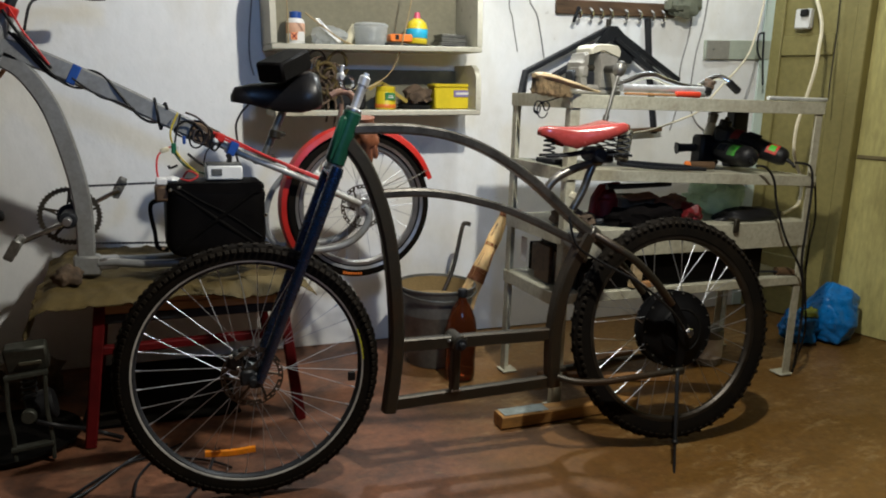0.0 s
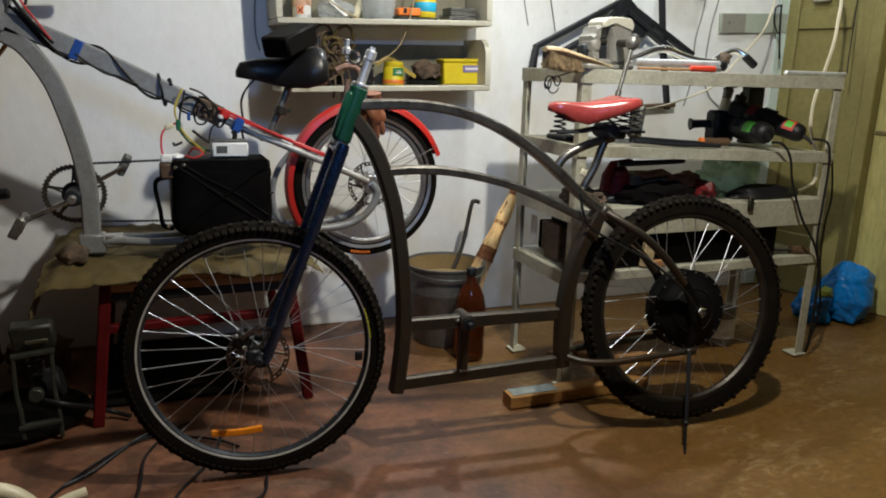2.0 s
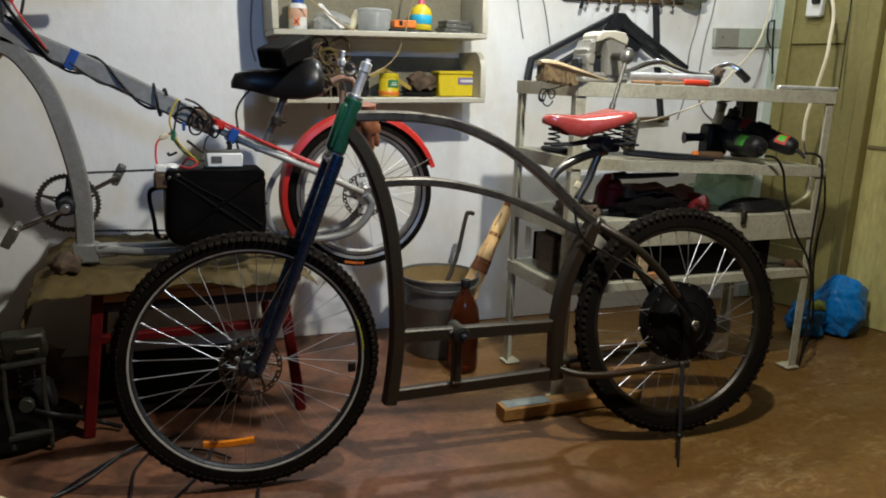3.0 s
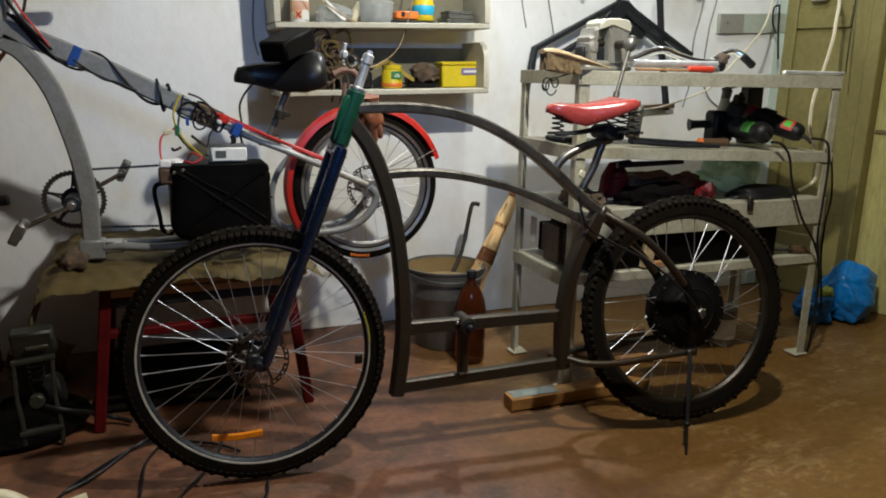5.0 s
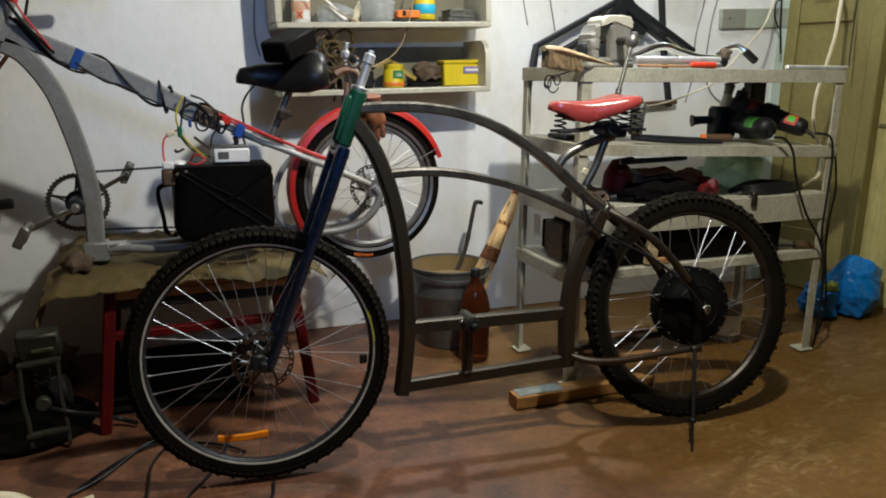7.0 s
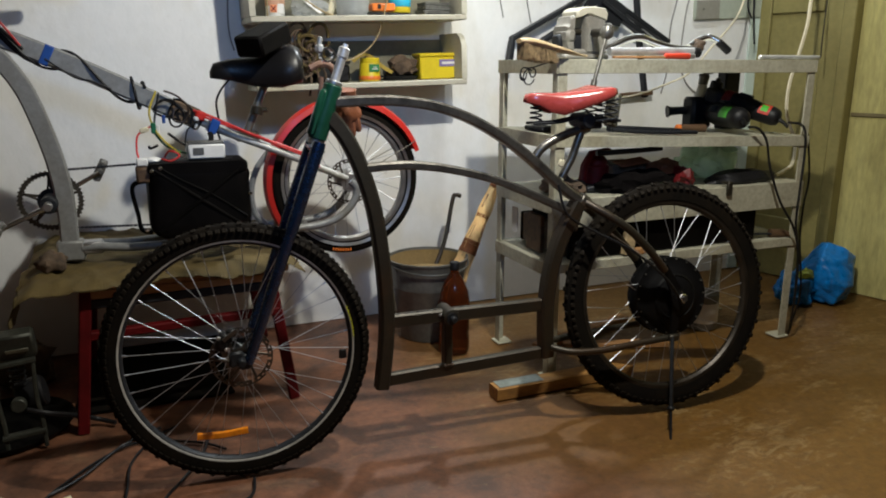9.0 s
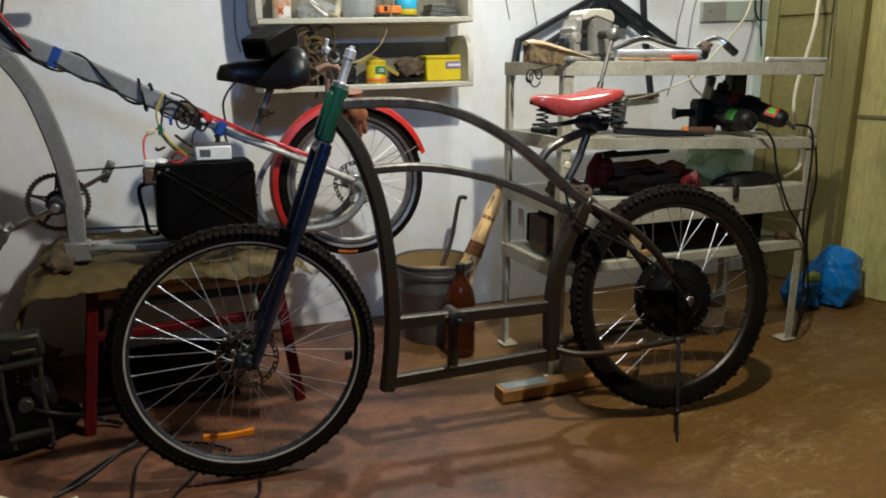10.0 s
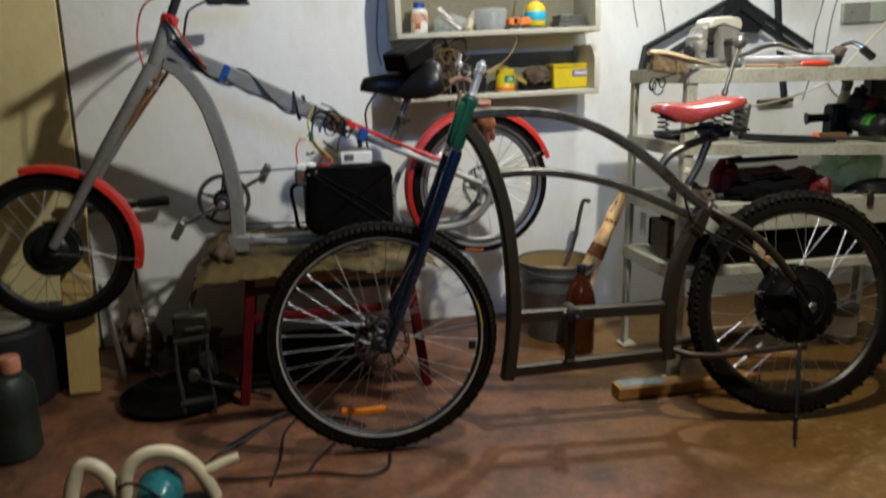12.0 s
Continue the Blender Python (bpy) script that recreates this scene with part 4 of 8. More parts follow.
# ---- the long grey electric bike on the bench ----
def long_bike():
    Y = 2.40
    bike = thing("bicycle", (0.1, Y, 0.45), "grey long-frame electric bicycle with red mudguards, lying on a bench", "bicycle")
    beam = p3([(-0.40, 1.130), (-0.310, 1.103), (-0.205, 1.060), (-0.082, 1.003), (0.078, 0.924), (0.190, 0.868)], Y)
    part("beam", Shape().bar(catmull(beam, 3), 0.056, 0.036, c=0.006), GREY_PAINT, bike)
    part("hole", Shape().cyl((-0.29, Y - 0.0188, 1.097), (-0.29, Y - 0.010, 1.097), 0.009, n=14), BLACK, bike)
    for side in (-1, 1):
        y1 = Y + side * 0.055
        part("upper_stay", Shape().tube(catmull([(0.17, Y + side * 0.010, 0.875), (0.268, Y + side * 0.022, 0.828), (0.40, y1, 0.775), (0.52, y1, 0.722), (0.640, y1, 0.667)], 4), 0.0108, 10), SILVER, bike)
        part("lower_stay", Shape().tube(catmull([(-0.163, Y + side * 0.016, 0.500), (-0.117, Y + side * 0.024, 0.503), (-0.023, Y + side * 0.04, 0.497), (0.126, y1, 0.502), (0.282, y1, 0.511), (0.427, y1, 0.515), (0.540, y1, 0.521),
                                                 (0.608, y1, 0.541), (0.655, y1, 0.583), (0.672, y1, 0.630), (0.650, y1, 0.66)], 4), 0.0125, 10), GREY_PAINT, bike)
        part("dropout", Shape().box((0.652, y1, 0.66), (0.04, 0.006, 0.05), 0.004), ALLOY, bike)
    curve = catmull(p3([(-0.375, 1.092), (-0.333, 1.066), (-0.297, 1.022), (-0.262, 0.958), (-0.235, 0.873), (-0.210, 0.769), (-0.197, 0.671), (-0.195, 0.571), (-0.198, 0.490)], Y), 6)
    part("down_tube", Shape().bar(curve, 0.050, 0.036, c=0.005), GREY_PAINT, bike)
    part("foot_block", Shape().box((-0.195, Y, 0.495), (0.075, 0.05, 0.06), 0.006), GREY_PAINT, bike)
    part("joint_block", Shape().box((-0.135, Y, 0.500), (0.055, 0.055, 0.036), 0.005), ALLOY, bike)
    hoop = catmull([(0.411, Y + 0.03, 0.762), (0.365, Y + 0.03, 0.705), (0.343, Y + 0.03, 0.632), (0.35, Y + 0.03, 0.560), (0.385, Y + 0.03, 0.518)], 5)
    part("bracing_hoop", Shape().tube(hoop, 0.010, 8), GREY_PAINT, bike)
    # rear wheel
    base, c, u, out = wheel(bike, "rear_wheel", (0.652, Y, 0.655), 0, 0.250, 0.048, 0.212, 0.020, 0.030, 0.11, 28, 0, ALLOY, ALLOY, 0.0011, 0.0, "small alloy wheel rim")
    rotor(base, c, u, out, 0.040, 0.075)
    ring = profile_ring(c, u, out, [(0.212, 0.0175), (0.222, 0.0205), (0.222, 0.0225), (0.212, 0.0195)], 72)
    part("white_wall", ring, ALLOY, base, "pale tyre edge")
    m = Shape()
    for k in range(8):
        a = radians(256 + k * 2.1)
        m.box(around(c, u, 0.236, a, out, 0.0185), (0.006, 0.002, 0.009), 0.0004, Matrix.Rotation(-a + radians(270), 3, "Y"))
    part("tyre_print", m, ORANGE, base)

    def guard(c, r, a0, a1, width, label):
        sec = [(-width / 2, -0.016), (-width * 0.42, 0.0), (-width * 0.2, 0.006), (width * 0.2, 0.006), (width * 0.42, 0.0), (width / 2, -0.016), (width * 0.46, -0.016), (width * 0.38, -0.003), (0, 0.003), (-width * 0.38, -0.003), (-width * 0.46, -0.016)]
        vs, n = [], 40
        for i in range(n + 1):
            a = radians(a0 + (a1 - a0) * i / n)
            vs += [c + Vector((math.cos(a) * (r + h), s, math.sin(a) * (r + h))) for s, h in sec]
        k = len(sec)
        fs = [[i * k + j, i * k + (j + 1) % k, (i + 1) * k + (j + 1) % k, (i + 1) * k + j] for i in range(n) for j in range(k)]
        fs += [list(range(k)), [n * k + j for j in range(k)]]
        return part("mudguard", Shape().add(vs, fs), RED, bike, label)

    g = guard(c, 0.268, 20, 212, 0.062, "glossy red mudguard")
    for side in (-1, 1):
        part("guard_stay", Shape().cyl((0.66, Y + side * 0.06, 0.665), (0.888, Y + side * 0.033, 0.778), 0.0015, n=6), STEEL_LIGHT, g)
    # cranks and chain
    cc = Vector((-0.236, Y + 0.034, 0.640))
    n, r1, r2 = 44, 0.090, 0.0845
    outer = []
    for i in range(n * 2):
        r = r1 if i % 2 else r2
        a = math.pi * i / n
        outer.append((math.cos(a) * r, math.sin(a) * r))
    vs = [cc + Vector((x, -0.002, z)) for x, z in outer] + [cc + Vector((x * 0.84, -0.002, z * 0.84)) for x, z in outer] + [cc + Vector((x, 0.002, z)) for x, z in outer] + [cc + Vector((x * 0.84, 0.002, z * 0.84)) for x, z in outer]
    k = n * 2
    fs = []
    for i in range(k):
        j = (i + 1) % k
        fs += [[i, j, k + j, k + i], [2 * k + j, 2 * k + i, 3 * k + i, 3 * k + j], [i, 2 * k + i, 2 * k + j, j], [k + i, k + j, 3 * k + j, 3 * k + i]]
    cr = Shape().add(vs, fs)
    for i in range(5):
        a = 2 * math.pi * i / 5 + 0.3
        cr.bar(catmull([cc + Vector((math.cos(a + q) * r, 0, math.sin(a + q) * r)) for q, r in ((-0.22, 0.030), (-0.05, 0.050), (0.0, 0.074))], 3), 0.008, 0.004, c=0.001)
        cr.bar(catmull([cc + Vector((math.cos(a + q) * r, 0, math.sin(a + q) * r)) for q, r in ((0.22, 0.030), (0.05, 0.050), (0.0, 0.074))], 3), 0.006, 0.004, c=0.001)
    ch = part("chainring", cr, mat("oily_chainring_steel", (0.075, 0.065, 0.050), 0.4, 0.6, vary=0.5, scale=20, bump=0.05, tint=(0.02, 0.016, 0.012)), bike, "toothed steel chainring")
    part("crank_boss", Shape().cyl(cc + Vector((0, -0.09, 0)), cc + Vector((0, 0.01, 0)), 0.024, n=18, bevel=0.003).cyl(cc + Vector((0, -0.006, 0)), cc + Vector((0, 0.006, 0)), 0.036, n=20), BLACK_METAL, ch)
    part("crank_bolt", Shape().cyl(cc + Vector((0, -0.122, 0)), cc + Vector((0, -0.085, 0)), 0.012, n=12, bevel=0.002), ALLOY, ch)
    ends = ((cc + Vector((0, -0.108, 0)), Vector((-0.363, Y - 0.09, 0.585)), -1), (cc + Vector((0, 0.02, 0)), Vector((-0.098, Y + 0.05, 0.715)), 1))
    for a, b, side in ends:
        arm = part("crank", Shape().bar([a, b], 0.013, 0.022, c=0.004), CHROME, ch)
        pc = b + Vector((0, side * 0.05, 0))
        ped = Shape().box(pc + Vector((0, side * 0.045, 0)), (0.025, 0.012, 0.06), 0.003, Euler((0, 0.5, 0)).to_matrix()).box(pc - Vector((0, side * 0.03, 0)), (0.025, 0.012, 0.06), 0.003, Euler((0, 0.5, 0)).to_matrix())
        ped.cyl(b, pc + Vector((0, side * 0.05, 0)), 0.009, n=10, bevel=0.002)
        ped.box(pc + Vector((0.012, 0, 0.022)), (0.014, 0.09, 0.012), 0.003).box(pc + Vector((-0.012, 0, -0.022)), (0.014, 0.09, 0.012), 0.003)
        part("pedal", ped, GREASY, arm, "worn metal pedal")
    links = Shape()
    for z0, z1, x0, x1 in ((0.728, 0.738, -0.225, 0.06), (0.556, 0.545, -0.235, 0.06)):
        m = 26
        for i in range(m):
            t = (i + 0.5) / m
            links.box((x0 + (x1 - x0) * t, Y + 0.034, z0 + (z1 - z0) * t), (0.0105, 0.006 if i % 2 else 0.004, 0.007), 0.0015)
    tagged(part("chain", links, BLACK_METAL, bike, "oily roller chain", smooth=0), kind="stuff")
    # saddle with a box on it
    s = Shape()
    pts = []
    cols = [(0.237, 0.008, 1.010, 0.008), (0.249, 0.023, 1.034, 0.034), (0.295, 0.030, 1.046, 0.052), (0.345, 0.040, 1.052, 0.070), (0.39, 0.060, 1.062, 0.088), (0.44, 0.092, 1.080, 0.106), (0.48, 0.106, 1.092, 0.108), (0.502, 0.096, 1.084, 0.095), (0.512, 0.060, 1.058, 0.06)]
    for x, half, z, drop in cols:
        for k in range(11):
            a = -1 + 0.2 * k
            pts.append((x, Y + half * math.sin(a * 1.5) / math.sin(1.5), z - drop * abs(a) ** 2.6))
    s.sheet(pts, 11)
    k = len(s.v)
    low = [Vector((p.x, Y + (p.y - Y) * 0.85, min(p.z, z0) - 0.012)) for p, z0 in zip(s.v, [c2[2] - c2[3] for c2 in cols for _ in range(11)])]
    s.add(low, [f[::-1] for f in s.f])
    ids = list(range(0, 11)) + [i * 11 + 10 for i in range(1, 9)] + [88 + j for j in range(9, -1, -1)] + [i * 11 for i in range(7, 0, -1)]
    s.f += [[a, b, b + k, a + k] for a, b in zip(ids, ids[1:] + ids[:1])]
    part("saddle", s, BLACK_SATIN, bike, "padded black saddle", smooth=70)
    part("seat_post", Shape().cyl((0.398, Y, 0.965), (0.335, Y, 0.82), 0.0125, n=12), GREASY, bike)
    part("post_clamp", Shape().cyl((0.372, Y - 0.02, 0.905), (0.366, Y - 0.02, 0.880), 0.02, n=12, bevel=0.003).box((0.385, Y - 0.02, 0.893), (0.03, 0.03, 0.015), 0.004), STEEL, bike)
    part("post_lug", Shape().box((0.335, Y, 0.812), (0.07, 0.05, 0.03), 0.005), STEEL_LIGHT, bike)
    # front end
    lo, hi = Vector((-0.425, Y, 1.045)), Vector((-0.345, Y, 1.235))
    ax = (hi - lo).normalized()
    ht = part("head_tube", Shape().cyl(lo, hi - ax * 0.02, 0.024, n=18, bevel=0.003), GREY_PAINT, bike)
    part("headset", Shape().cyl(hi - ax * 0.03, hi, 0.027, n=18, bevel=0.004), RED, ht, "red headset ring")
    part("steerer", Shape().cyl(hi, hi + ax * 0.12, 0.014, n=12), BLACK_METAL, bike)
    tip = hi + ax * 0.11
    part("handlebar", Shape().tube(catmull([(0.12, 2.10, 1.555), (0.02, 2.10, 1.51), (-0.12, 2.12, 1.44), (-0.22, 2.20, 1.38), (-0.27, 2.30, 1.352), tip, (-0.29, 2.50, 1.330), (-0.25, 2.58, 1.318), (-0.19, 2.62, 1.308), (-0.125, 2.63, 1.308)], 5), 0.012, 8), BLACK_METAL, bike)
    part("grip", Shape().cyl((-0.185, 2.62, 1.308), (-0.118, 2.632, 1.308), 0.018, n=12, bevel=0.004), BLACK, bike)
    lever = part("brake_lever", Shape().box((-0.225, 2.60, 1.296), (0.060, 0.034, 0.028), 0.008), BLACK_METAL, bike)
    part("blade", Shape().bar(catmull([(-0.20, 2.585, 1.290), (-0.15, 2.58, 1.284), (-0.11, 2.59, 1.288)], 4), 0.010, 0.014, c=0.003), BLACK_METAL, lever)
    part("cable", Shape().tube(catmull([(-0.235, 2.61, 1.305), (-0.285, 2.52, 1.27), (-0.30, 2.43, 1.24), (-0.31, 2.37, 1.17)], 5), 0.004, 6), BLACK, bike)
    wc = Vector((-0.775, Y, 0.512))
    crown = lo - ax * 0.02
    part("fork_crown", Shape().box(crown, (0.05, 0.13, 0.03), 0.008, Euler((0, 0.4, 0)).to_matrix()), GREY_PAINT, bike)
    for side in (-1, 1):
        off = Vector((0, side * 0.058, 0))
        a, b = crown + off + ax * 0.06, wc + off + Vector((0.015, 0, 0.02))
        part("fork_leg", Shape().tube([a, a + (b - a) * 0.5, a + (b - a) * 0.52, b], 1, 14, scales=[0.02, 0.02, 0.017, 0.015]), GREY_PAINT, bike)
        part("fork_rod", Shape().cyl(a + Vector((0.03, 0, -0.02)), wc + off + Vector((0.16, 0, 0.24)), 0.006, n=8), BRASS, bike, "thin brass-coloured rod")
    base, c, u, out = wheel(bike, "front_wheel", wc, 0, 0.250, 0.048, 0.212, 0.020, 0.084, 0.06, 28, 0, BLACK_METAL, DARK_HUB, 0.0011, 0.0, "small black wheel rim")
    hm = [(0.0, -0.045), (0.03, -0.045), (0.050, -0.038), (0.056, -0.030), (0.084, -0.028), (0.084, -0.022), (0.066, -0.02), (0.066, 0.02), (0.084, 0.022), (0.084, 0.028), (0.056, 0.030), (0.050, 0.038), (0.03, 0.045), (0.0, 0.045)]
    part("hub_motor", Shape().lathe(hm, c, out, 30), mat("green_black_hub", (0.012, 0.018, 0.015), 0.4, 0.3, vary=0.4, scale=20), base, "green-black hub motor")
    for side in (-1, 1):
        part("red_strut", Shape().bar([wc + Vector((0.045, side * 0.066, 0.07)), wc + Vector((0.10, side * 0.064, 0.16)), wc + Vector((0.155, side * 0.05, 0.235))], 0.018, 0.008, c=0.002), RED, base, "red painted strut by the fork")
    g = guard(c, 0.268, -17, 104, 0.062, "glossy red mudguard")
    for side in (-1, 1):
        part("guard_stay", Shape().cyl(wc + Vector((0, side * 0.062, 0)), wc + Vector((0.262, side * 0.033, -0.045)), 0.0018, n=6), CHROME, g)
    return bike


long_bike()

# ---- bench under the long bike ----
def bench():
    b = thing("bench", (0.1, 2.4, 0), "low wooden bench with dull red metal legs", "bench")
    for k in range(5):
        part("plank", Shape().box((0.06, 2.27 + k * 0.13, 0.427), (0.70, 0.126, 0.024), 0.004), WOOD, b)
    part("apron", Shape().box((0.09, 2.215, 0.402), (0.50, 0.020, 0.026), 0.004), WOOD, b)
    part("rail", Shape().box((0.09, 2.217, 0.375), (0.50, 0.024, 0.028), 0.004), BLACK_METAL, b)
    part("apron", Shape().box((0.09, 2.775, 0.388), (0.50, 0.022, 0.05), 0.004), BLACK_METAL, b)
    feet = (((-0.158, 2.22, 0.42), (-0.205, 2.195, 0)), ((0.350, 2.22, 0.42), (0.405, 2.20, 0)), ((-0.158, 2.77, 0.42), (-0.205, 2.79, 0)), ((0.350, 2.77, 0.42), (0.405, 2.79, 0)))
    for a, c in feet:
        part("leg", Shape().bar([a, c], 0.032, 0.032, c=0.004), BENCH_RED, b, "dull red leg")
    part("stretcher", Shape().bar([(-0.172, 2.214, 0.282), (0.372, 2.210, 0.292)], 0.024, 0.030, c=0.003), BENCH_RED, b)
    part("stretcher", Shape().bar([(-0.172, 2.78, 0.285), (0.372, 2.78, 0.285)], 0.024, 0.030, c=0.003), BENCH_RED, b)
    cloth, drop = Shape(), Shape()
    nx, ny, pts = 70, 46, []

    def fold(x, y):
        """Creases of the cloth: ridges that run aslant over soft bulges."""
        r = 1 - abs(noise.noise((x * 9 + y * 5, y * 7 - x * 3, 2.0))) * 2.2
        q = 1 - abs(noise.noise((x * 16 - y * 11, y * 15, 5.0))) * 2.4
        return 0.010 * max(0, r) ** 3 + 0.005 * max(0, q) ** 3 + 0.006 * noise.noise((x * 6, y * 6, 0))

    for j in range(ny):
        for i in range(nx):
            x = -0.335 + 0.79 * i / (nx - 1)
            v = j / (ny - 1)
            y = 2.17 + 0.69 * v
            z = 0.4475 + max(-0.002, fold(x, y))
            edge = max(0, 0.08 - v) / 0.08
            y += 0.02 * edge * noise.noise((x * 7, 0.3, 1))
            z -= edge * (0.022 + 0.04 * noise.noise((x * 6, 2.0, 4)))
            over = max(0, -0.285 - x)
            z -= over * (0.7 + 0.9 * noise.noise((y * 6, 1, 7)))
            over = max(0, x - 0.41)
            z -= over * 0.8
            pts.append((x, y, z))
    cloth.sheet(pts, nx)
    cloth.add([p + Vector((0, 0, -0.003)) for p in cloth.v], [f[::-1] for f in cloth.f])
    pts = []
    for j in range(16):
        for i in range(12):
            u, v = i / 11, j / 15
            y = 2.175 + 0.30 * u
            x = -0.332 - 0.018 * v + 0.012 * noise.noise((y * 12, v * 2, 3))
            z = 0.42 - (0.10 - 0.06 * u + 0.03 * noise.noise((y * 9, 4, 1))) * v
            pts.append((x, y + 0.01 * noise.noise((v * 3, y * 8, 8)), z))
    drop.sheet(pts, 12)
    drop.add([p + Vector((0.003, 0, 0)) for p in drop.v], [f[::-1] for f in drop.f])
    tarp = thing("bench_cover", (0.06, 2.5, 0.44), "creased olive-brown tarpaulin spread over the bench", "cloth")
    part("sheet", cloth, CANVAS, tarp, smooth=80)
    part("hanging_corner", drop, CANVAS, tarp, smooth=80)
    return b


bench()
# ---- steel rack ----
RX0, RX1, RY0, RY1 = 1.219, 2.285, 2.003, 2.399


def rack():
    r = thing("steel_rack", ((RX0 + RX1) / 2, (RY0 + RY1) / 2, 0), "grey-green painted angle-steel rack with four loaded shelves", "rack")
    t, w = 0.004, 0.033
    for x, sx in ((RX0, 1), (RX1, -1)):
        for y, sy in ((RY0, 1), (RY1, -1)):
            s = Shape().box((x + sx * w / 2, y + sy * t / 2, 0.52), (w, t, 1.036), 0.001)
            s.box((x + sx * t / 2, y + sy * (w / 2 + t / 2 + 0.0005), 0.52), (t, w - t, 1.036), 0.001)
            p = part("post", s, RACK, r)
            part("foot_plate", Shape().box((x + sx * 0.02, y + sy * 0.02, 0.004), (0.060, 0.060, 0.007), 0.002), RACK, p)
    for z, h, sag in ((1.046, 0.043, 0.0), (0.815, 0.036, -0.038), (0.610, 0.092, 0.0), (0.398, 0.030, 0.0)):
        za, zb = z, z + sag
        turn = Euler((0, math.atan2(-sag, RX1 - RX0), 0)).to_matrix()
        zc = (za + zb) / 2
        part("shelf_board", Shape().box(((RX0 + RX1) / 2, (RY0 + RY1) / 2, zc - 0.008), (RX1 - RX0 - 0.012, RY1 - RY0 - 0.012, 0.014), 0.002, turn), RACK, r)
        part("front_lip", Shape().box(((RX0 + RX1) / 2, RY0 - 0.003, zc - h / 2), (RX1 - RX0 + 0.004, 0.005, h), 0.001, turn), RACK, r)
        part("back_lip", Shape().box(((RX0 + RX1) / 2, RY1 + 0.003, zc - 0.02), (RX1 - RX0 + 0.004, 0.005, 0.04), 0.001, turn), RACK, r)
        part("side_lip", Shape().box((RX0 - 0.003, (RY0 + RY1) / 2, za - 0.022), (0.005, RY1 - RY0, 0.044), 0.001), RACK, r)
        part("side_lip", Shape().box((RX1 + 0.003, (RY0 + RY1) / 2, zb - 0.022), (0.005, RY1 - RY0, 0.044), 0.001), RACK, r)
    return r


rack()


# ---- two cream shelves on the wall ----
def wall_shelf(x0, x1, z0, tilt, height, label):
    d, t = 0.22, 0.02
    xc = (x0 + x1) / 2
    s = thing("wall_shelf", (xc, WALL_Y, z0), label, "shelf", "shelves on the wall")
    rot = Euler((0, -radians(tilt), 0)).to_matrix()
    L = x1 - x0

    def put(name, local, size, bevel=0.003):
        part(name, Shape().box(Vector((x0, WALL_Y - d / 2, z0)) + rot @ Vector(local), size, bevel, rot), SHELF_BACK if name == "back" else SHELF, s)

    put("board", (L / 2, 0, t / 2), (L, d, t))
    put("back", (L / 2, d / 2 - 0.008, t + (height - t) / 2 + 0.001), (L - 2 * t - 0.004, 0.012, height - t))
    for x in (t / 2, L - t / 2):
        side = Shape()
        prof = [(-d / 2, 0.001), (d / 2 - 0.001, 0.001), (d / 2 - 0.001, height), (-d / 2 + 0.05, height), (-d / 2 + 0.02, height - 0.015), (-d / 2, height - 0.05)]
        pts = []
        for dx in (-t / 2 - 0.001, t / 2):
            pts += [Vector((x0, WALL_Y - d / 2, z0)) + rot @ Vector((x + dx, y, z + t)) for y, z in prof]
        m = len(prof)
        side.add(pts, [list(range(m)), [m + k for k in range(m)][::-1]] + [[k, (k + 1) % m, m + (k + 1) % m, m + k] for k in range(m)])
        part("side", side, SHELF, s)
    return s


wall_shelf(0.407, 1.208, 1.168, 1.9, 0.24, "cream-painted wooden shelf full of pots and tins")
wall_shelf(0.416, 1.211, 0.937, 1.5, 0.17, "cream-painted wooden shelf with tins and rags")

# ---- things on the floor ----
def bucket():
    c = (1.01, 2.57, 0.0)
    b = thing("bucket", c, "dented galvanised zinc bucket half full of ash", "bucket")
    prof = [(0.0, 0.012), (0.098, 0.012), (0.100, 0.0), (0.104, 0.0), (0.108, 0.012), (0.135, 0.20), (0.137, 0.203), (0.139, 0.21), (0.137, 0.217), (0.152, 0.305), (0.156, 0.308), (0.156, 0.315), (0.150, 0.315), (0.132, 0.20), (0.102, 0.02), (0.0, 0.02)]
    part("body", Shape().lathe(prof, c, n=36), ZINC, b)
    part("filling", Shape().lathe([(0.0, 0.272), (0.05, 0.268), (0.10, 0.258), (0.1380, 0.248)], c, n=24), ASH, b)
    part("crust", Shape().lathe([(0.1385, 0.246), (0.1478, 0.306), (0.1466, 0.306), (0.1373, 0.246)], c, n=36, closed=True), ASH, b, "brown ash crust on the inner wall")
    for s in (-1, 1):
        part("ear", Shape().box((c[0] + s * 0.155, c[1], 0.300), (0.008, 0.026, 0.035), 0.003), ZINC, b)
    h = [(c[0] + 0.155 * math.cos(a), c[1] - 0.16 * math.sin(a), 0.30 - 0.02 * math.sin(a)) for a in [math.pi * k / 16 for k in range(17)]]
    part("handle", Shape().tube(h, 0.003, 6), ZINC, b)


def bottle():
    c = (1.032, 2.36, 0.0)
    b = thing("bottle", c, "brown plastic drinks bottle with a dark cap", "bottle")
    prof = [(0.0, 0.006), (0.03, 0.0), (0.044, 0.004), (0.047, 0.02), (0.047, 0.06), (0.045, 0.075), (0.047, 0.09), (0.047, 0.20), (0.042, 0.235), (0.028, 0.275), (0.015, 0.298), (0.0135, 0.305), (0.0135, 0.318)]
    part("body", Shape().lathe([(r * 1.18, z) for r, z in prof], c, n=28), BROWN_BOTTLE, b)
    part("cap", Shape().lathe([(0.0, 0.342), (0.016, 0.342), (0.018, 0.339), (0.018, 0.314), (0.014, 0.314)], c, n=20), BLACK, b)


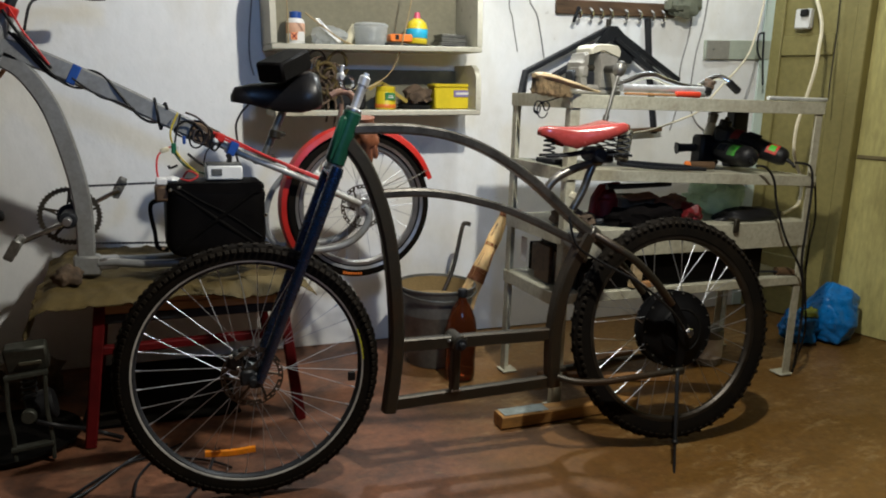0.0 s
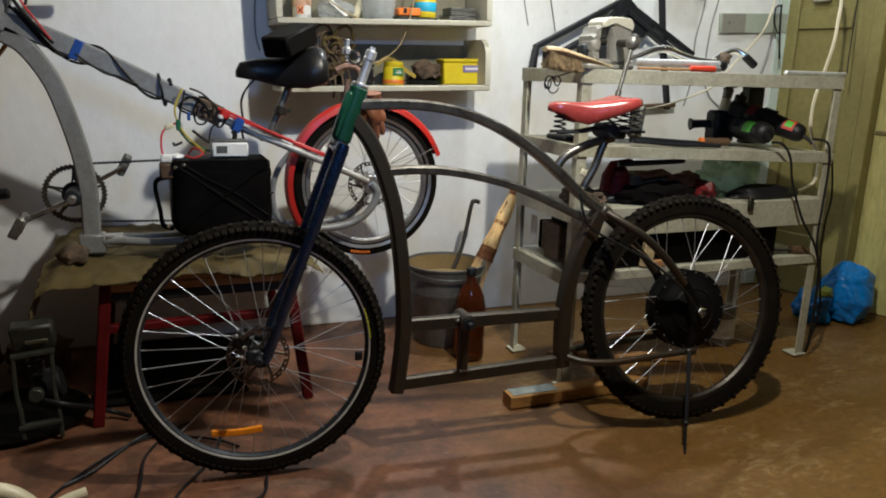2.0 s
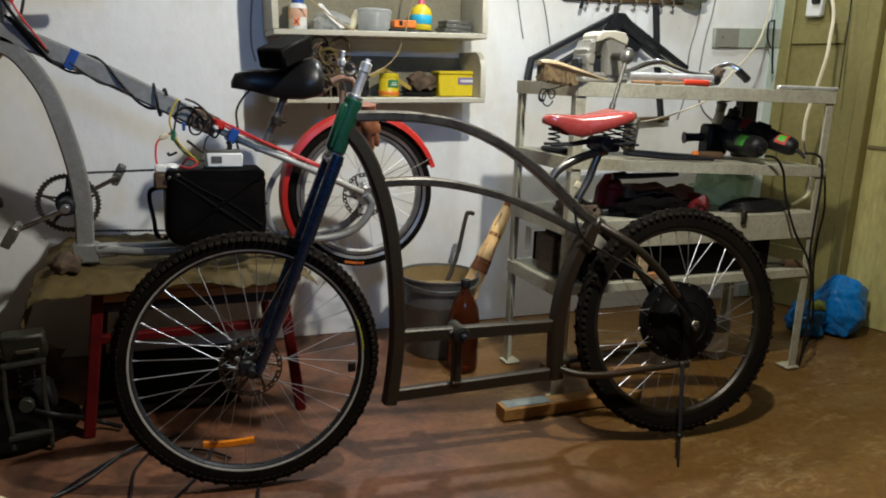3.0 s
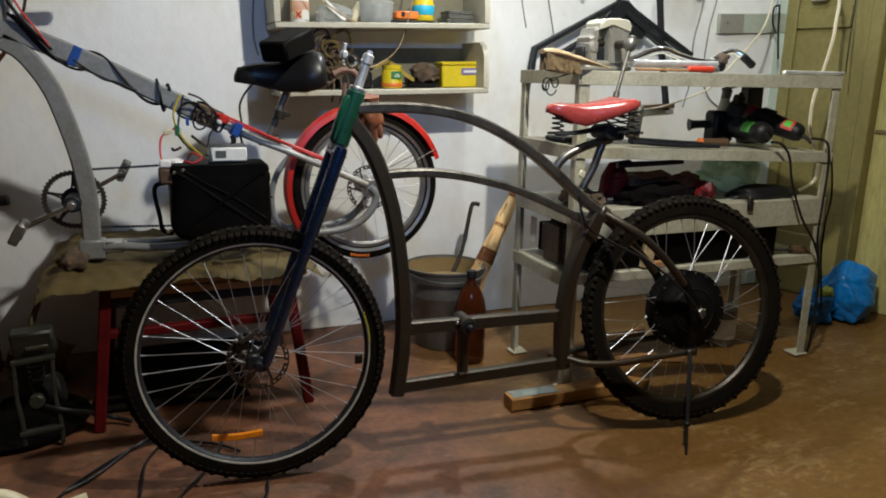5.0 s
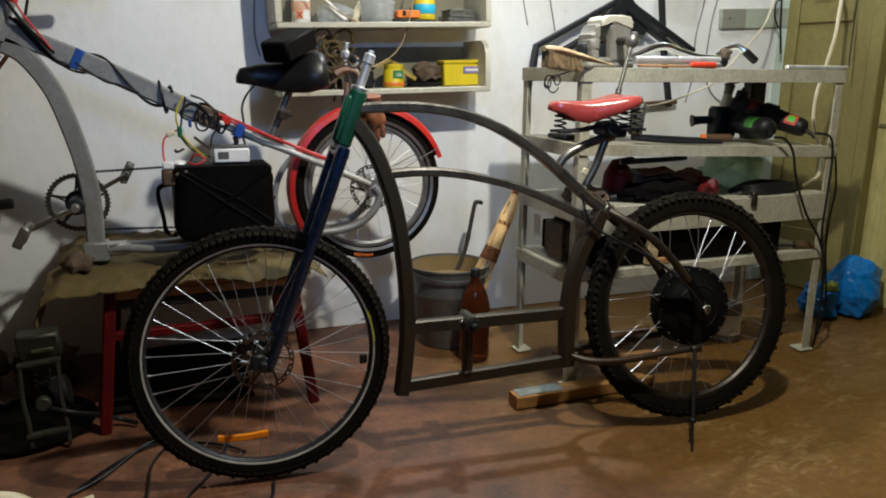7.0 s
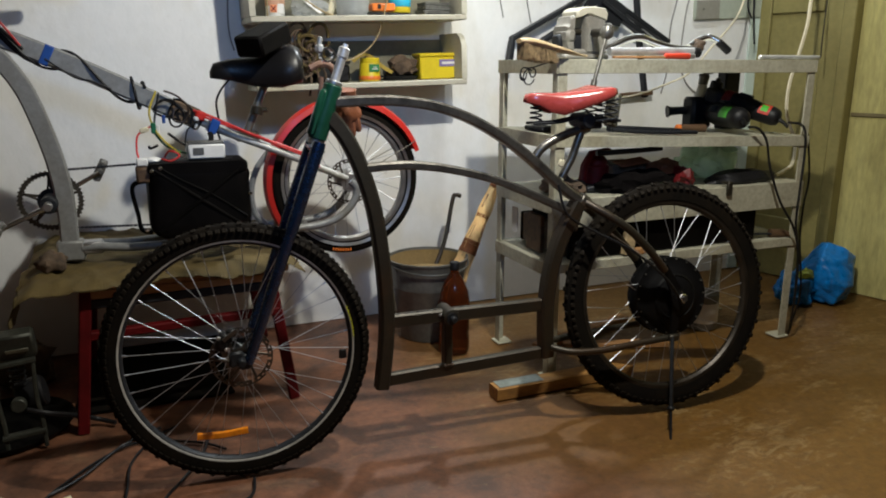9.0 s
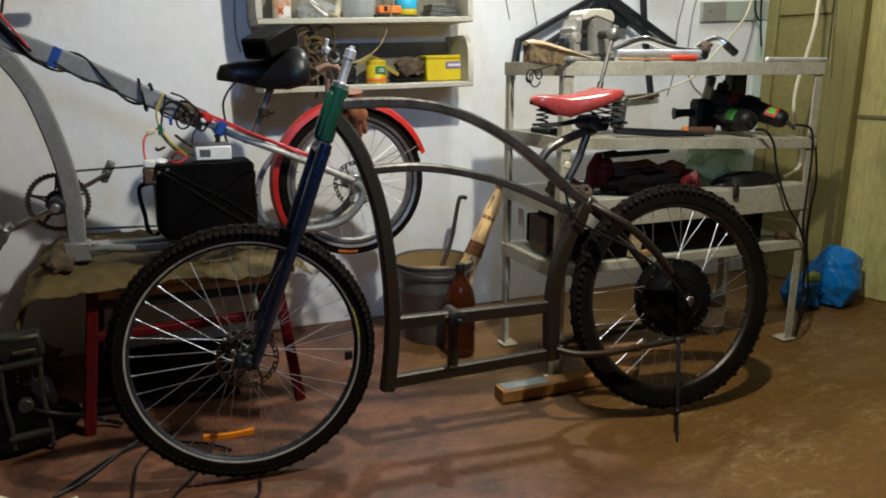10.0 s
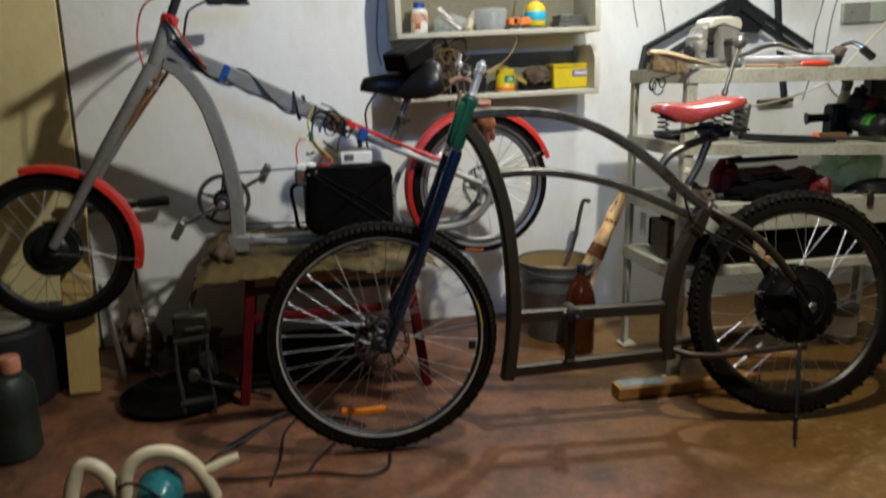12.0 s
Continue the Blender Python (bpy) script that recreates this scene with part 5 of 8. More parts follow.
def broom():
    a, d = Vector((1.10, 2.55, 0.17)), Vector((1.325, 2.61, 0.585))
    t = d - a
    b = thing("hand_broom", a, "straw hand broom bound in brown bands, standing in the bucket", "broom")
    def girth(q):
        """The broom's radius along its length: a flared foot, waists under the bindings and a thin tip."""
        return 0.041 - 0.022 * q - 0.005 * math.exp(-((q - 0.40) / 0.05) ** 2) - 0.004 * math.exp(-((q - 0.66) / 0.04) ** 2) + 0.003 * math.sin(q * 19)

    pts = [a + t * k / 30 for k in range(31)]
    part("straw", Shape().tube(pts, 1, 16, scales=[girth(k / 30) for k in range(31)]), CORN, b)
    u = t.orthogonal().normalized()
    w = t.normalized().cross(u)
    random.seed(5)
    for name, material, count, lo, hi in (("broom_head", CORN, 150, 0.0, 0.86), ("dark_broom_head", LEATHER, 22, 0.05, 0.80)):
        s = Shape()
        for k in range(count):
            ang, q = random.uniform(0, 6.28), random.uniform(lo, hi)
            dirn = u * math.cos(ang) + w * math.sin(ang)
            s.cyl(a + t * q + dirn * girth(q), a + t * (q + 0.12) + dirn * girth(q + 0.12), 0.0016, n=4)
        tagged(part(name, s, material, b, smooth=0, tidy=False), kind="stuff")
    for q, h in ((0.335, 0.020), (0.375, 0.022), (0.42, 0.016), (0.655, 0.016), (0.93, 0.028)):
        p = a + t * q
        turns = [(girth(q) + 0.0022, 0.0), (girth(q) + 0.0036, h * 0.2), (girth(q) + 0.0022, h * 0.36), (girth(q) + 0.0036, h * 0.55), (girth(q) + 0.0022, h * 0.72), (girth(q) + 0.0034, h * 0.88), (girth(q) - 0.002, h)]
        part("binding", Shape().lathe(turns, p, t, 16), BINDING, b, "brown cord binding")


def poker():
    s = Shape().tube(catmull([(1.055, 2.66, 0.20), (1.125, 2.68, 0.33), (1.17, 2.70, 0.50), (1.185, 2.70, 0.52), (1.205, 2.70, 0.515)], 4), 0.009, 8)
    solo("poker", s, STEEL, "dark iron poker standing in the bucket", "poker")


def wood_block():
    a, b = Vector((0.985, 1.942, 0.021)), Vector((1.50, 1.942, 0.021))
    s = Shape().bar([a, b], 0.042, 0.060, up=(0, 1, 0), c=0.004)
    t = Shape().bar([a + Vector((0.012, 0.002, 0.0225)), a + Vector((0.17, 0.002, 0.0225))], 0.0015, 0.052, up=(0, 1, 0), c=0.0004)
    w = solo("wood_block", s, mat("worn_block_wood", (0.36, 0.175, 0.040), 0.7, vary=0.6, scale=9, fine=50, bump=0.3, tint=(0.11, 0.05, 0.018), stretch=(1, 5, 5)), "rough sawn wooden block lying on the floor", "wood block")
    part("paint_patch", t, mat("grey_green_spill", (0.22, 0.25, 0.23), 0.6, vary=0.4, scale=20), w)


def blue_bag():
    mid = Vector((2.825, 2.29, 0.118))
    b = Shape().ball(mid, (0.140, 0.125, 0.148), 96, 0.05, 1.7)
    random.seed(23)
    planes = []
    while len(planes) < 34:
        n = Vector((random.gauss(0, 1), random.gauss(0, 1), random.gauss(0, 1))).normalized()
        planes.append((n, random.uniform(0.80, 0.99)))
    for p in b.v:
        d = (p - mid).normalized()
        flat = min(h / max(0.05, n.dot(d)) for n, h in planes)
        crease = max(0, 1 - abs(noise.noise(Vector((p.x * 9, p.y * 9, p.z * 22)))) * 3.0) ** 2
        p += (p - mid) * (min(flat, 1.12) - 1) + d * (0.004 * noise.noise(p * 26) - 0.006 * crease)
        p.x += (p.z - 0.12) * 0.18
        low = max(0, 0.11 - p.z) * 0.9
        p.x += (p.x - mid.x) * low
        p.y += (p.y - mid.y) * low
        p.z = max(p.z, 0.003)
    t = thing("plastic_bag", (2.8, 2.22, 0), "shiny blue plastic bag stuffed full, on the floor", "bag")
    part("bag", b, BLUE_PLASTIC, t, smooth=75)
    d = Shape().ball((2.655, 2.31, 0.066), (0.085, 0.08, 0.075), 44, 0.4, 4.1)
    for p in d.v:
        p += (p - Vector((2.655, 2.31, 0.06))).normalized() * (0.008 * noise.noise(p * 18) - 0.012 * max(0, 1 - abs(noise.noise(Vector((p.x * 12, p.y * 12, p.z * 40)))) * 3) ** 2)
        p.z = max(p.z, 0.003)
    part("flap", d, BLUE_PLASTIC, t, smooth=75)
    e = Shape().ball((2.675, 2.27, 0.135), (0.035, 0.03, 0.025), 16, 0.4, 2)
    part("content", e, mat("green_yellow_film", (0.35, 0.42, 0.05), 0.4), t, smooth=50)


bucket()
bottle()
broom()
poker()
wood_block()
blue_bag()

# ---- battery can and wiring on the long bike ----
def slab(outline, y0, y1):
    """A plate with an (x, z) outline between two depths."""
    m = len(outline)
    return Shape().add(p3(outline, y0) + p3(outline, y1), [list(range(m)), [m + k for k in range(m)][::-1]] + [[k, (k + 1) % m, m + (k + 1) % m, m + k] for k in range(m)])


def prism(outline, y0, y1, r=0.006):
    """A plate whose front and back edges are rounded off."""
    cx, cz = sum(p[0] for p in outline) / len(outline), sum(p[1] for p in outline) / len(outline)

    def inset(k):
        return [(cx + (x - cx) * (1 - k / max(1e-6, abs(x - cx) + abs(z - cz))), cz + (z - cz) * (1 - k / max(1e-6, abs(x - cx) + abs(z - cz)))) for x, z in outline]

    m = len(outline)
    vs = p3(inset(r), y0) + p3(outline, y0 + r) + p3(outline, y1 - r) + p3(inset(r), y1)
    fs = [list(range(m)), [3 * m + k for k in range(m)][::-1]]
    for a in range(3):
        fs += [[a * m + k, a * m + (k + 1) % m, (a + 1) * m + (k + 1) % m, (a + 1) * m + k] for k in range(m)]
    return Shape().add(vs, fs)


def rounded(x0, z0, x1, z1, r, n=4, skew=0.0):
    out = []
    for cx, cz, a0 in ((x1 - r, z1 - r, 0), (x0 + r, z1 - r, 90), (x0 + r, z0 + r, 180), (x1 - r, z0 + r, 270)):
        for k in range(n + 1):
            a = radians(a0 + 90 * k / n)
            x, z = cx + r * math.cos(a), cz + r * math.sin(a)
            out.append((x + skew * (z - z0), z))
    return out


def battery_can():
    y0, y1 = 2.255, 2.395
    t = thing("battery_can", (0.17, 2.32, 0.53), "soft black battery bag with crossed straps on the bench", "battery case")
    mid = Vector((0.174, (y0 + y1) / 2, 0.643))
    body = Shape().ball((0, 0, 0), (1, 1, 1), 56)
    for p in body.v:
        q = Vector([math.copysign(abs(c) ** 0.30, c) for c in p])
        q = Vector((q.x * 0.145, q.y * 0.070, q.z * 0.113))
        sag = 0.006 * noise.noise((q.x * 14, q.y * 10, q.z * 12)) + 0.003 * noise.noise((q.x * 36, q.y * 30, q.z * 34))
        p.xyz = mid + q * (1 + sag / 0.11) - Vector((0, 0, 0.004 if q.z > 0.05 and abs(q.x) < 0.09 else 0))
    part("body", body, CAN, t, smooth=80)
    for pa, pb in (((0.052, 0.735), (0.295, 0.555)), ((0.295, 0.735), (0.052, 0.555))):
        part("rib", Shape().bar([(pa[0], y0 + 0.004, pa[1]), ((pa[0] + pb[0]) / 2, y0 - 0.001, (pa[1] + pb[1]) / 2), (pb[0], y0 + 0.004, pb[1])], 0.012, 0.010, c=0.004), CAN, t)
    part("lid", prism(rounded(0.034, 0.722, 0.314, 0.756, 0.014), y0 + 0.001, y1 + 0.002, 0.010), CAN, t)
    part("strap", Shape().bar(catmull([(0.066, y0 + 0.0015, 0.742), (0.13, y0 - 0.001, 0.700), (0.21, y0, 0.655), (0.302, y0 + 0.001, 0.586)], 4), 0.007, 0.006, c=0.002), CAN, t, "thin black strap")
    part("handle", Shape().bar(catmull([(0.034, y0 + 0.07, 0.700), (-0.004, y0 + 0.07, 0.692), (-0.012, y0 + 0.07, 0.665), (-0.002, y0 + 0.07, 0.60), (0.004, y0 + 0.07, 0.556), (0.034, y0 + 0.07, 0.545)], 4), 0.012, 0.026, c=0.003), CAN, t)
    part("neck", Shape().box((0.022, y0 + 0.05, 0.722), (0.04, 0.07, 0.045), 0.006), DARK_WOOD, t)
    for x, z in ((0.044, 0.735), (0.068, 0.742), (0.3155, 0.655), (0.018, 0.565)):
        part("rivet", Shape().cyl((x, y0 - 0.002, z), (x, y0 + 0.006, z), 0.006, n=8, bevel=0.002), CHROME, t)
    c = thing("motor_controller", (0.2, 2.32, 0.757), "finned silver motor controller on the battery case", "controller")
    part("case", Shape().box((0.202, 2.32, 0.781), (0.104, 0.07, 0.042), 0.004), WHITE, c)
    part("plate_label", Shape().box((0.178, 2.2835, 0.783), (0.030, 0.002, 0.020), 0.0005), ZINC, c)
    part("end_plate", Shape().box((0.1485, 2.32, 0.781), (0.004, 0.072, 0.044), 0.001), ZINC, c)
    for k in range(6):
        part("fin", Shape().box((0.202, 2.292 + k * 0.011, 0.805), (0.10, 0.004, 0.008), 0.001), ZINC, c)
    j = thing("connector_block", (0.024, 2.31, 0.745), "small white connector block with red leads", "connector")
    part("block", Shape().box((0.022, 2.30, 0.757), (0.032, 0.03, 0.022), 0.004), WHITE, j)
    part("bulb_cover", Shape().ball((0.050, 2.30, 0.762), (0.024, 0.016, 0.010), 12, 0.3, 2.0), WHITE, j)


def wiring():
    t = thing("wiring_harness", (0.1, 2.35, 0.80), "tangled black and coloured wires with plugs wrapped round the frame beam", "cables")
    BRONZE = mat("brown_wire", (0.035, 0.020, 0.012), 0.5, bump=0)
    black, red = BLACK, mat("red_wire", (0.55, 0.03, 0.03), 0.4, bump=0)
    green, yellow, white = mat("green_plug", (0.01, 0.13, 0.06), 0.4, bump=0), mat("yellow_wire", (0.5, 0.40, 0.05), 0.4, bump=0), WHITE

    def wire(pts, r, m, label=""):
        part("wire", Shape().tube(catmull(pts, 6), r, 6), m, t, label)

    # turns round the sloping beam
    def wrap(x0, x1, turns, r, phase, grow=0.0):
        pts = []
        n = int(turns * 10)
        for i in range(n + 1):
            q = i / n
            x = x0 + (x1 - x0) * q
            zc = 1.060 - (x + 0.205) * 0.487
            a = phase + q * turns * 2 * math.pi
            pts.append((x, 2.40 - (0.024 + grow) * math.sin(a), zc + (0.036 + grow) * math.cos(a)))
        part("wire", Shape().tube(catmull(pts, 3), r, 6), black, t)

    wrap(-0.36, -0.20, 0.62, 0.005, 0.2)
    wrap(-0.34, -0.16, 0.6, 0.004, 0.5, 0.004)
    wrap(-0.16, 0.03, 0.75, 0.0045, -0.6, 0.001)
    wrap(0.015, 0.050, 1.1, 0.0045, 0.2, 0.006)
    # loose tangle round the lower end of the beam
    random.seed(41)
    def loop(x, rx, rz, tilt, r, m, drop=0.0):
        """One round turn of cable lying against the beam."""
        zc = 1.060 - (x + 0.205) * 0.487 - drop
        pts = []
        for i in range(15):
            a = tilt + i * 0.46
            k = 1 + 0.25 * noise.noise((x * 90, i * 0.5, tilt))
            pts.append((x + rx * math.cos(a) * k, 2.366 - 0.006 * math.sin(a * 1.3 + x * 40), zc + rz * math.sin(a) * k))
        part("wire", Shape().tube(catmull(pts, 4), r, 6), m, t)

    loop(0.104, 0.034, 0.024, 2.0, 0.0034, black, 0.004)
    loop(0.128, 0.020, 0.032, 3.4, 0.0030, black, 0.014)
    brown = Shape().bar(catmull([(0.115, 2.40, 0.906), (0.15, 2.40, 0.889), (0.188, 2.40, 0.870)], 3), 0.061, 0.042, c=0.008)
    part("wrapping", brown, RAG, t, "brown tape wound round the end of the beam")
    wire([(0.125, 2.37, 0.93), (0.150, 2.362, 0.925), (0.175, 2.362, 0.895), (0.168, 2.365, 0.855), (0.185, 2.37, 0.842), (0.205, 2.372, 0.875)], 0.0036, black)
    wire([(0.10, 2.366, 0.955), (0.135, 2.36, 0.94), (0.165, 2.36, 0.905), (0.150, 2.362, 0.865), (0.120, 2.362, 0.872), (0.135, 2.366, 0.905), (0.195, 2.368, 0.865)], 0.0032, BRONZE)
    wire([(-0.20, 2.36, 1.045), (-0.13, 2.355, 0.995), (-0.09, 2.355, 0.985), (-0.04, 2.36, 0.962)], 0.003, black)
    # loops that hang from the beam to the can
    wire([(0.078, 2.355, 0.955), (0.055, 2.345, 0.90), (0.060, 2.34, 0.86), (0.075, 2.33, 0.83), (0.10, 2.32, 0.80), (0.13, 2.32, 0.775)], 0.003, yellow)
    wire([(0.085, 2.355, 0.95), (0.07, 2.345, 0.89), (0.066, 2.34, 0.84), (0.09, 2.33, 0.80), (0.115, 2.32, 0.79)], 0.003, black)
    wire([(0.06, 2.34, 0.84), (0.085, 2.33, 0.805), (0.12, 2.32, 0.785), (0.16, 2.32, 0.77)], 0.0025, green)
    wire([(0.055, 2.34, 0.855), (0.03, 2.34, 0.842), (0.015, 2.33, 0.825), (0.011, 2.32, 0.79), (0.014, 2.31, 0.765)], 0.003, red)
    wire([(0.085, 2.33, 0.765), (0.10, 2.31, 0.785), (0.125, 2.30, 0.772), (0.10, 2.29, 0.758), (0.075, 2.30, 0.764)], 0.003, red)
    wire([(0.10, 2.33, 0.835), (0.13, 2.33, 0.81), (0.155, 2.33, 0.795)], 0.0045, black)
    wire([(0.185, 2.35, 0.865), (0.155, 2.34, 0.84), (0.145, 2.33, 0.80)], 0.0025, black)
    wire([(0.07, 2.335, 0.80), (0.05, 2.33, 0.792), (0.045, 2.33, 0.80)], 0.004, black)
    wire([(0.218, 2.345, 0.832), (0.222, 2.34, 0.818), (0.215, 2.33, 0.80)], 0.008, black)
    wire([(0.245, 2.37, 0.83), (0.25, 2.36, 0.80), (0.24, 2.34, 0.79)], 0.0035, black)
    wire([(0.290, 2.38, 0.985), (0.262, 2.365, 0.955), (0.246, 2.36, 0.918), (0.250, 2.365, 0.865), (0.246, 2.37, 0.84)], 0.0035, black)
    wire([(0.178, 2.372, 0.897), (0.231, 2.365, 0.876), (0.328, 2.34, 0.829), (0.464, 2.335, 0.772), (0.52, 2.335, 0.745), (0.56, 2.34, 0.70), (0.60, 2.34, 0.69)], 0.0045, red, "red power lead along the stay")
    wire([(0.20, 2.368, 0.88), (0.28, 2.35, 0.846), (0.40, 2.335, 0.795), (0.50, 2.333, 0.75)], 0.0035, red)
    part("plug", Shape().box((0.062, 2.338, 0.850), (0.014, 0.014, 0.032), 0.003), green, t)
    part("plug", Shape().box((0.074, 2.338, 0.845), (0.008, 0.012, 0.026), 0.002), white, t)
    part("plug", Shape().box((0.036, 2.338, 0.845), (0.026, 0.012, 0.014), 0.003, Euler((0, -0.3, 0)).to_matrix()), CREAM, t)
    part("plug", Shape().box((0.092, 2.34, 0.875), (0.009, 0.012, 0.024), 0.002), TAPE, t)
    part("sleeve", Shape().box((0.198, 2.37, 0.880), (0.03, 0.02, 0.030), 0.006, Euler((0, 0.45, 0)).to_matrix()), RED, t)
    part("sleeve", Shape().box((0.186, 2.365, 0.872), (0.016, 0.012, 0.016), 0.004), white, t)
    for x, z, h in ((-0.197, 1.055, 0.058), (0.234, 0.848, 0.044)):
        part("tape", Shape().box((x, 2.40 if x < 0 else 2.388, z), (0.026, 0.040 if x < 0 else 0.082, h), 0.003, Euler((0, 0.455, 0)).to_matrix()), TAPE, t, "blue insulating tape")
    part("wire", Shape().tube(catmull([(-0.36, 2.37, 1.22), (-0.325, 2.36, 1.16), (-0.29, 2.365, 1.115), (-0.25, 2.366, 1.07)], 5), 0.005, 6), black, t)
    part("wire", Shape().tube(catmull([(-0.345, 2.37, 1.23), (-0.315, 2.36, 1.17), (-0.285, 2.36, 1.125), (-0.255, 2.362, 1.08)], 5), 0.003, 6), red, t)
    part("wire", Shape().tube(catmull([(-0.37, 2.42, 1.30), (-0.43, 2.42, 1.26), (-0.455, 2.42, 1.17), (-0.445, 2.41, 1.08), (-0.44, 2.40, 1.03)], 6), 0.003, 6), red, t)
    b = solo("charger_box", Shape().box((0.394, 2.345, 1.104), (0.165, 0.096, 0.062), 0.007, (Matrix.Rotation(0.80, 3, "Z") @ Matrix.Rotation(-0.32, 3, "Y"))), CAN, "black charger box lying on the saddle", "charger")


battery_can()
wiring()


# ---- on the wall shelves ----
def shelf_z(x, upper):
    return (1.188 + (x - 0.416) * 0.0332) if upper else (0.957 + (x - 0.425) * 0.0262)


TINS_X = 1.118


def on_shelves():
    Y = WALL_Y - 0.09
    # upper board
    x = 0.515
    z = shelf_z(x, True)
    b = thing("solvent_bottle", (x, Y, z), "white plastic bottle with a blue cap and a red warning mark", "bottle")
    part("body", Shape().lathe([(0, 0.001), (0.030, 0.001), (0.033, 0.006), (0.033, 0.082), (0.028, 0.092), (0.018, 0.096)], (x, Y, z), n=24), WHITE, b)
    part("cap", Shape().lathe([(0.018, 0.094), (0.021, 0.094), (0.021, 0.116), (0.018, 0.118), (0, 0.118)], (x, Y, z), n=20), TAPE, b)
    part("red_label", Shape().lathe([(0.0335, 0.040), (0.0342, 0.041), (0.0342, 0.076), (0.0335, 0.077)], (x, Y, z), n=24), mat("faded_red_label", (0.62, 0.36, 0.24), 0.6, bump=0), b)
    cross = Shape()
    for s in (-1, 1):
        cross.box((x - 0.012, Y - 0.036, z + 0.03), (0.004, 0.002, 0.026), 0.0005, Euler((0, s * 0.75, 0)).to_matrix())
    part("warning_mark", Shape().box((x - 0.012, Y - 0.0345, z + 0.03), (0.024, 0.002, 0.026), 0.0005), mat("orange_square", (0.7, 0.25, 0.1), 0.6, bump=0), b)
    part("cross", cross, RED_DARK, b)
    part("paper", Shape().box((x + 0.014, Y - 0.0335, z + 0.03), (0.022, 0.002, 0.034), 0.0005), PAPER, b)
    # crumpled clear bag
    g = Shape().ball((0.635, Y, shelf_z(0.635, True) + 0.032), (0.068, 0.05, 0.036), 30, 0.28, 8.0)
    for p in g.v:
        p += Vector((1, 1, 1)) * abs(noise.noise(p * 30)) * 0.012
        p.z = max(p.z, shelf_z(p.x, True) + 0.001)
    solo("clear_bag", g, GLASS, "crumpled clear plastic bag on the shelf", "bag", smooth=30)
    x = 0.80
    z = shelf_z(x, True)
    j = thing("plastic_tub", (x, Y, z), "clear round plastic tub with a lid", "tub")
    part("tub", Shape().lathe([(0, 0.001), (0.054, 0.001), (0.058, 0.004), (0.063, 0.07), (0.060, 0.075)], (x, Y, z), n=28), GLASS, j)
    part("lid", Shape().lathe([(0.064, 0.07), (0.066, 0.078), (0.058, 0.085), (0, 0.088)], (x, Y, z), n=28), GLASS, j)
    part("screws", Shape().ball((x, Y, z + 0.022), (0.040, 0.040, 0.020), 16, 0.3), ZINC, j)
    c = thing("glue_tube", (0.70, Y + 0.03, shelf_z(0.7, True)), "beige crumpled tube leaning on the shelf back", "tube")
    part("tube_body", Shape().tube([(0.715, Y + 0.02, shelf_z(0.7, True) + 0.012), (0.735, Y + 0.04, shelf_z(0.7, True) + 0.05), (0.745, Y + 0.05, shelf_z(0.7, True) + 0.085)], 1, 10, scales=[0.014, 0.018, 0.006]), CREAM, c)
    # orange box, plates, yellow bottle, tins
    z = shelf_z(0.9, True)
    o = thing("orange_box", (0.905, Y, z), "orange plastic tool box lid on black plates", "box")
    part("box", Shape().box((0.905, Y - 0.03, z + 0.032), (0.088, 0.05, 0.028), 0.004, Euler((0, -0.03, 0)).to_matrix()), ORANGE, o)
    part("catch", Shape().box((0.887, Y - 0.056, z + 0.034), (0.014, 0.004, 0.018), 0.002), BLACK, o)
    part("plate", Shape().box((0.93, Y - 0.01, z + 0.008), (0.17, 0.10, 0.010), 0.003), BLACK, o)
    x = 0.985
    z = shelf_z(x, True) + 0.0125
    y = thing("detergent_bottle", (x, Y, z), "yellow plastic bottle with a blue label and a pink cap", "bottle")
    prof = [(0, 0.001), (0.038, 0.001), (0.041, 0.006), (0.041, 0.06), (0.035, 0.08), (0.020, 0.092), (0.013, 0.096)]
    part("body", Shape().lathe(prof, (x, Y, z), n=24), YELLOW, y)
    part("label", Shape().lathe([(0.0412, 0.022), (0.042, 0.023), (0.042, 0.055), (0.0412, 0.056)], (x, Y, z), n=24), CYAN, y)
    part("cap", Shape().lathe([(0.013, 0.094), (0.014, 0.094), (0.010, 0.118), (0, 0.12)], (x, Y, z), n=16), mat("pink_cap", (0.7, 0.10, 0.18), 0.4, bump=0), y)
    z = shelf_z(1.14, True)
    low = z
    for k, (w, h, dx) in enumerate(((0.108, 0.018, 0.0), (0.104, 0.017, 0.003), (0.100, 0.014, 0.001))):
        t = thing("metal_tin", (TINS_X + dx, Y, low), "flat grey metal tin in a low stack on the shelf", "tin", "stack of flat tins")
        part("tin_body", Shape().box((TINS_X + dx, Y - 0.01, low + h / 2 + 0.0005), (w, 0.09, h - 0.001), 0.003), ZINC, t)
        part("tin_lid", Shape().box((TINS_X + dx, Y - 0.01, low + h - 0.003), (w + 0.003, 0.093, 0.005), 0.0015), GREASY, t)
        low += h
    tool = thing("wire_cutters", (0.62, Y - 0.03, shelf_z(0.62, True)), "silver-grey cutters leaning among the plastic bags", "cutters")
    for k in (-1, 1):
        part("leg", Shape().bar(catmull([(0.585 + 0.004 * k, Y - 0.045, shelf_z(0.6, True) + 0.092), (0.61 + 0.006 * k, Y - 0.05, shelf_z(0.6, True) + 0.062), (0.665 + 0.003 * k, Y - 0.055, shelf_z(0.66, True) + 0.012)], 4), 0.007, 0.008, c=0.002), SATIN, tool)
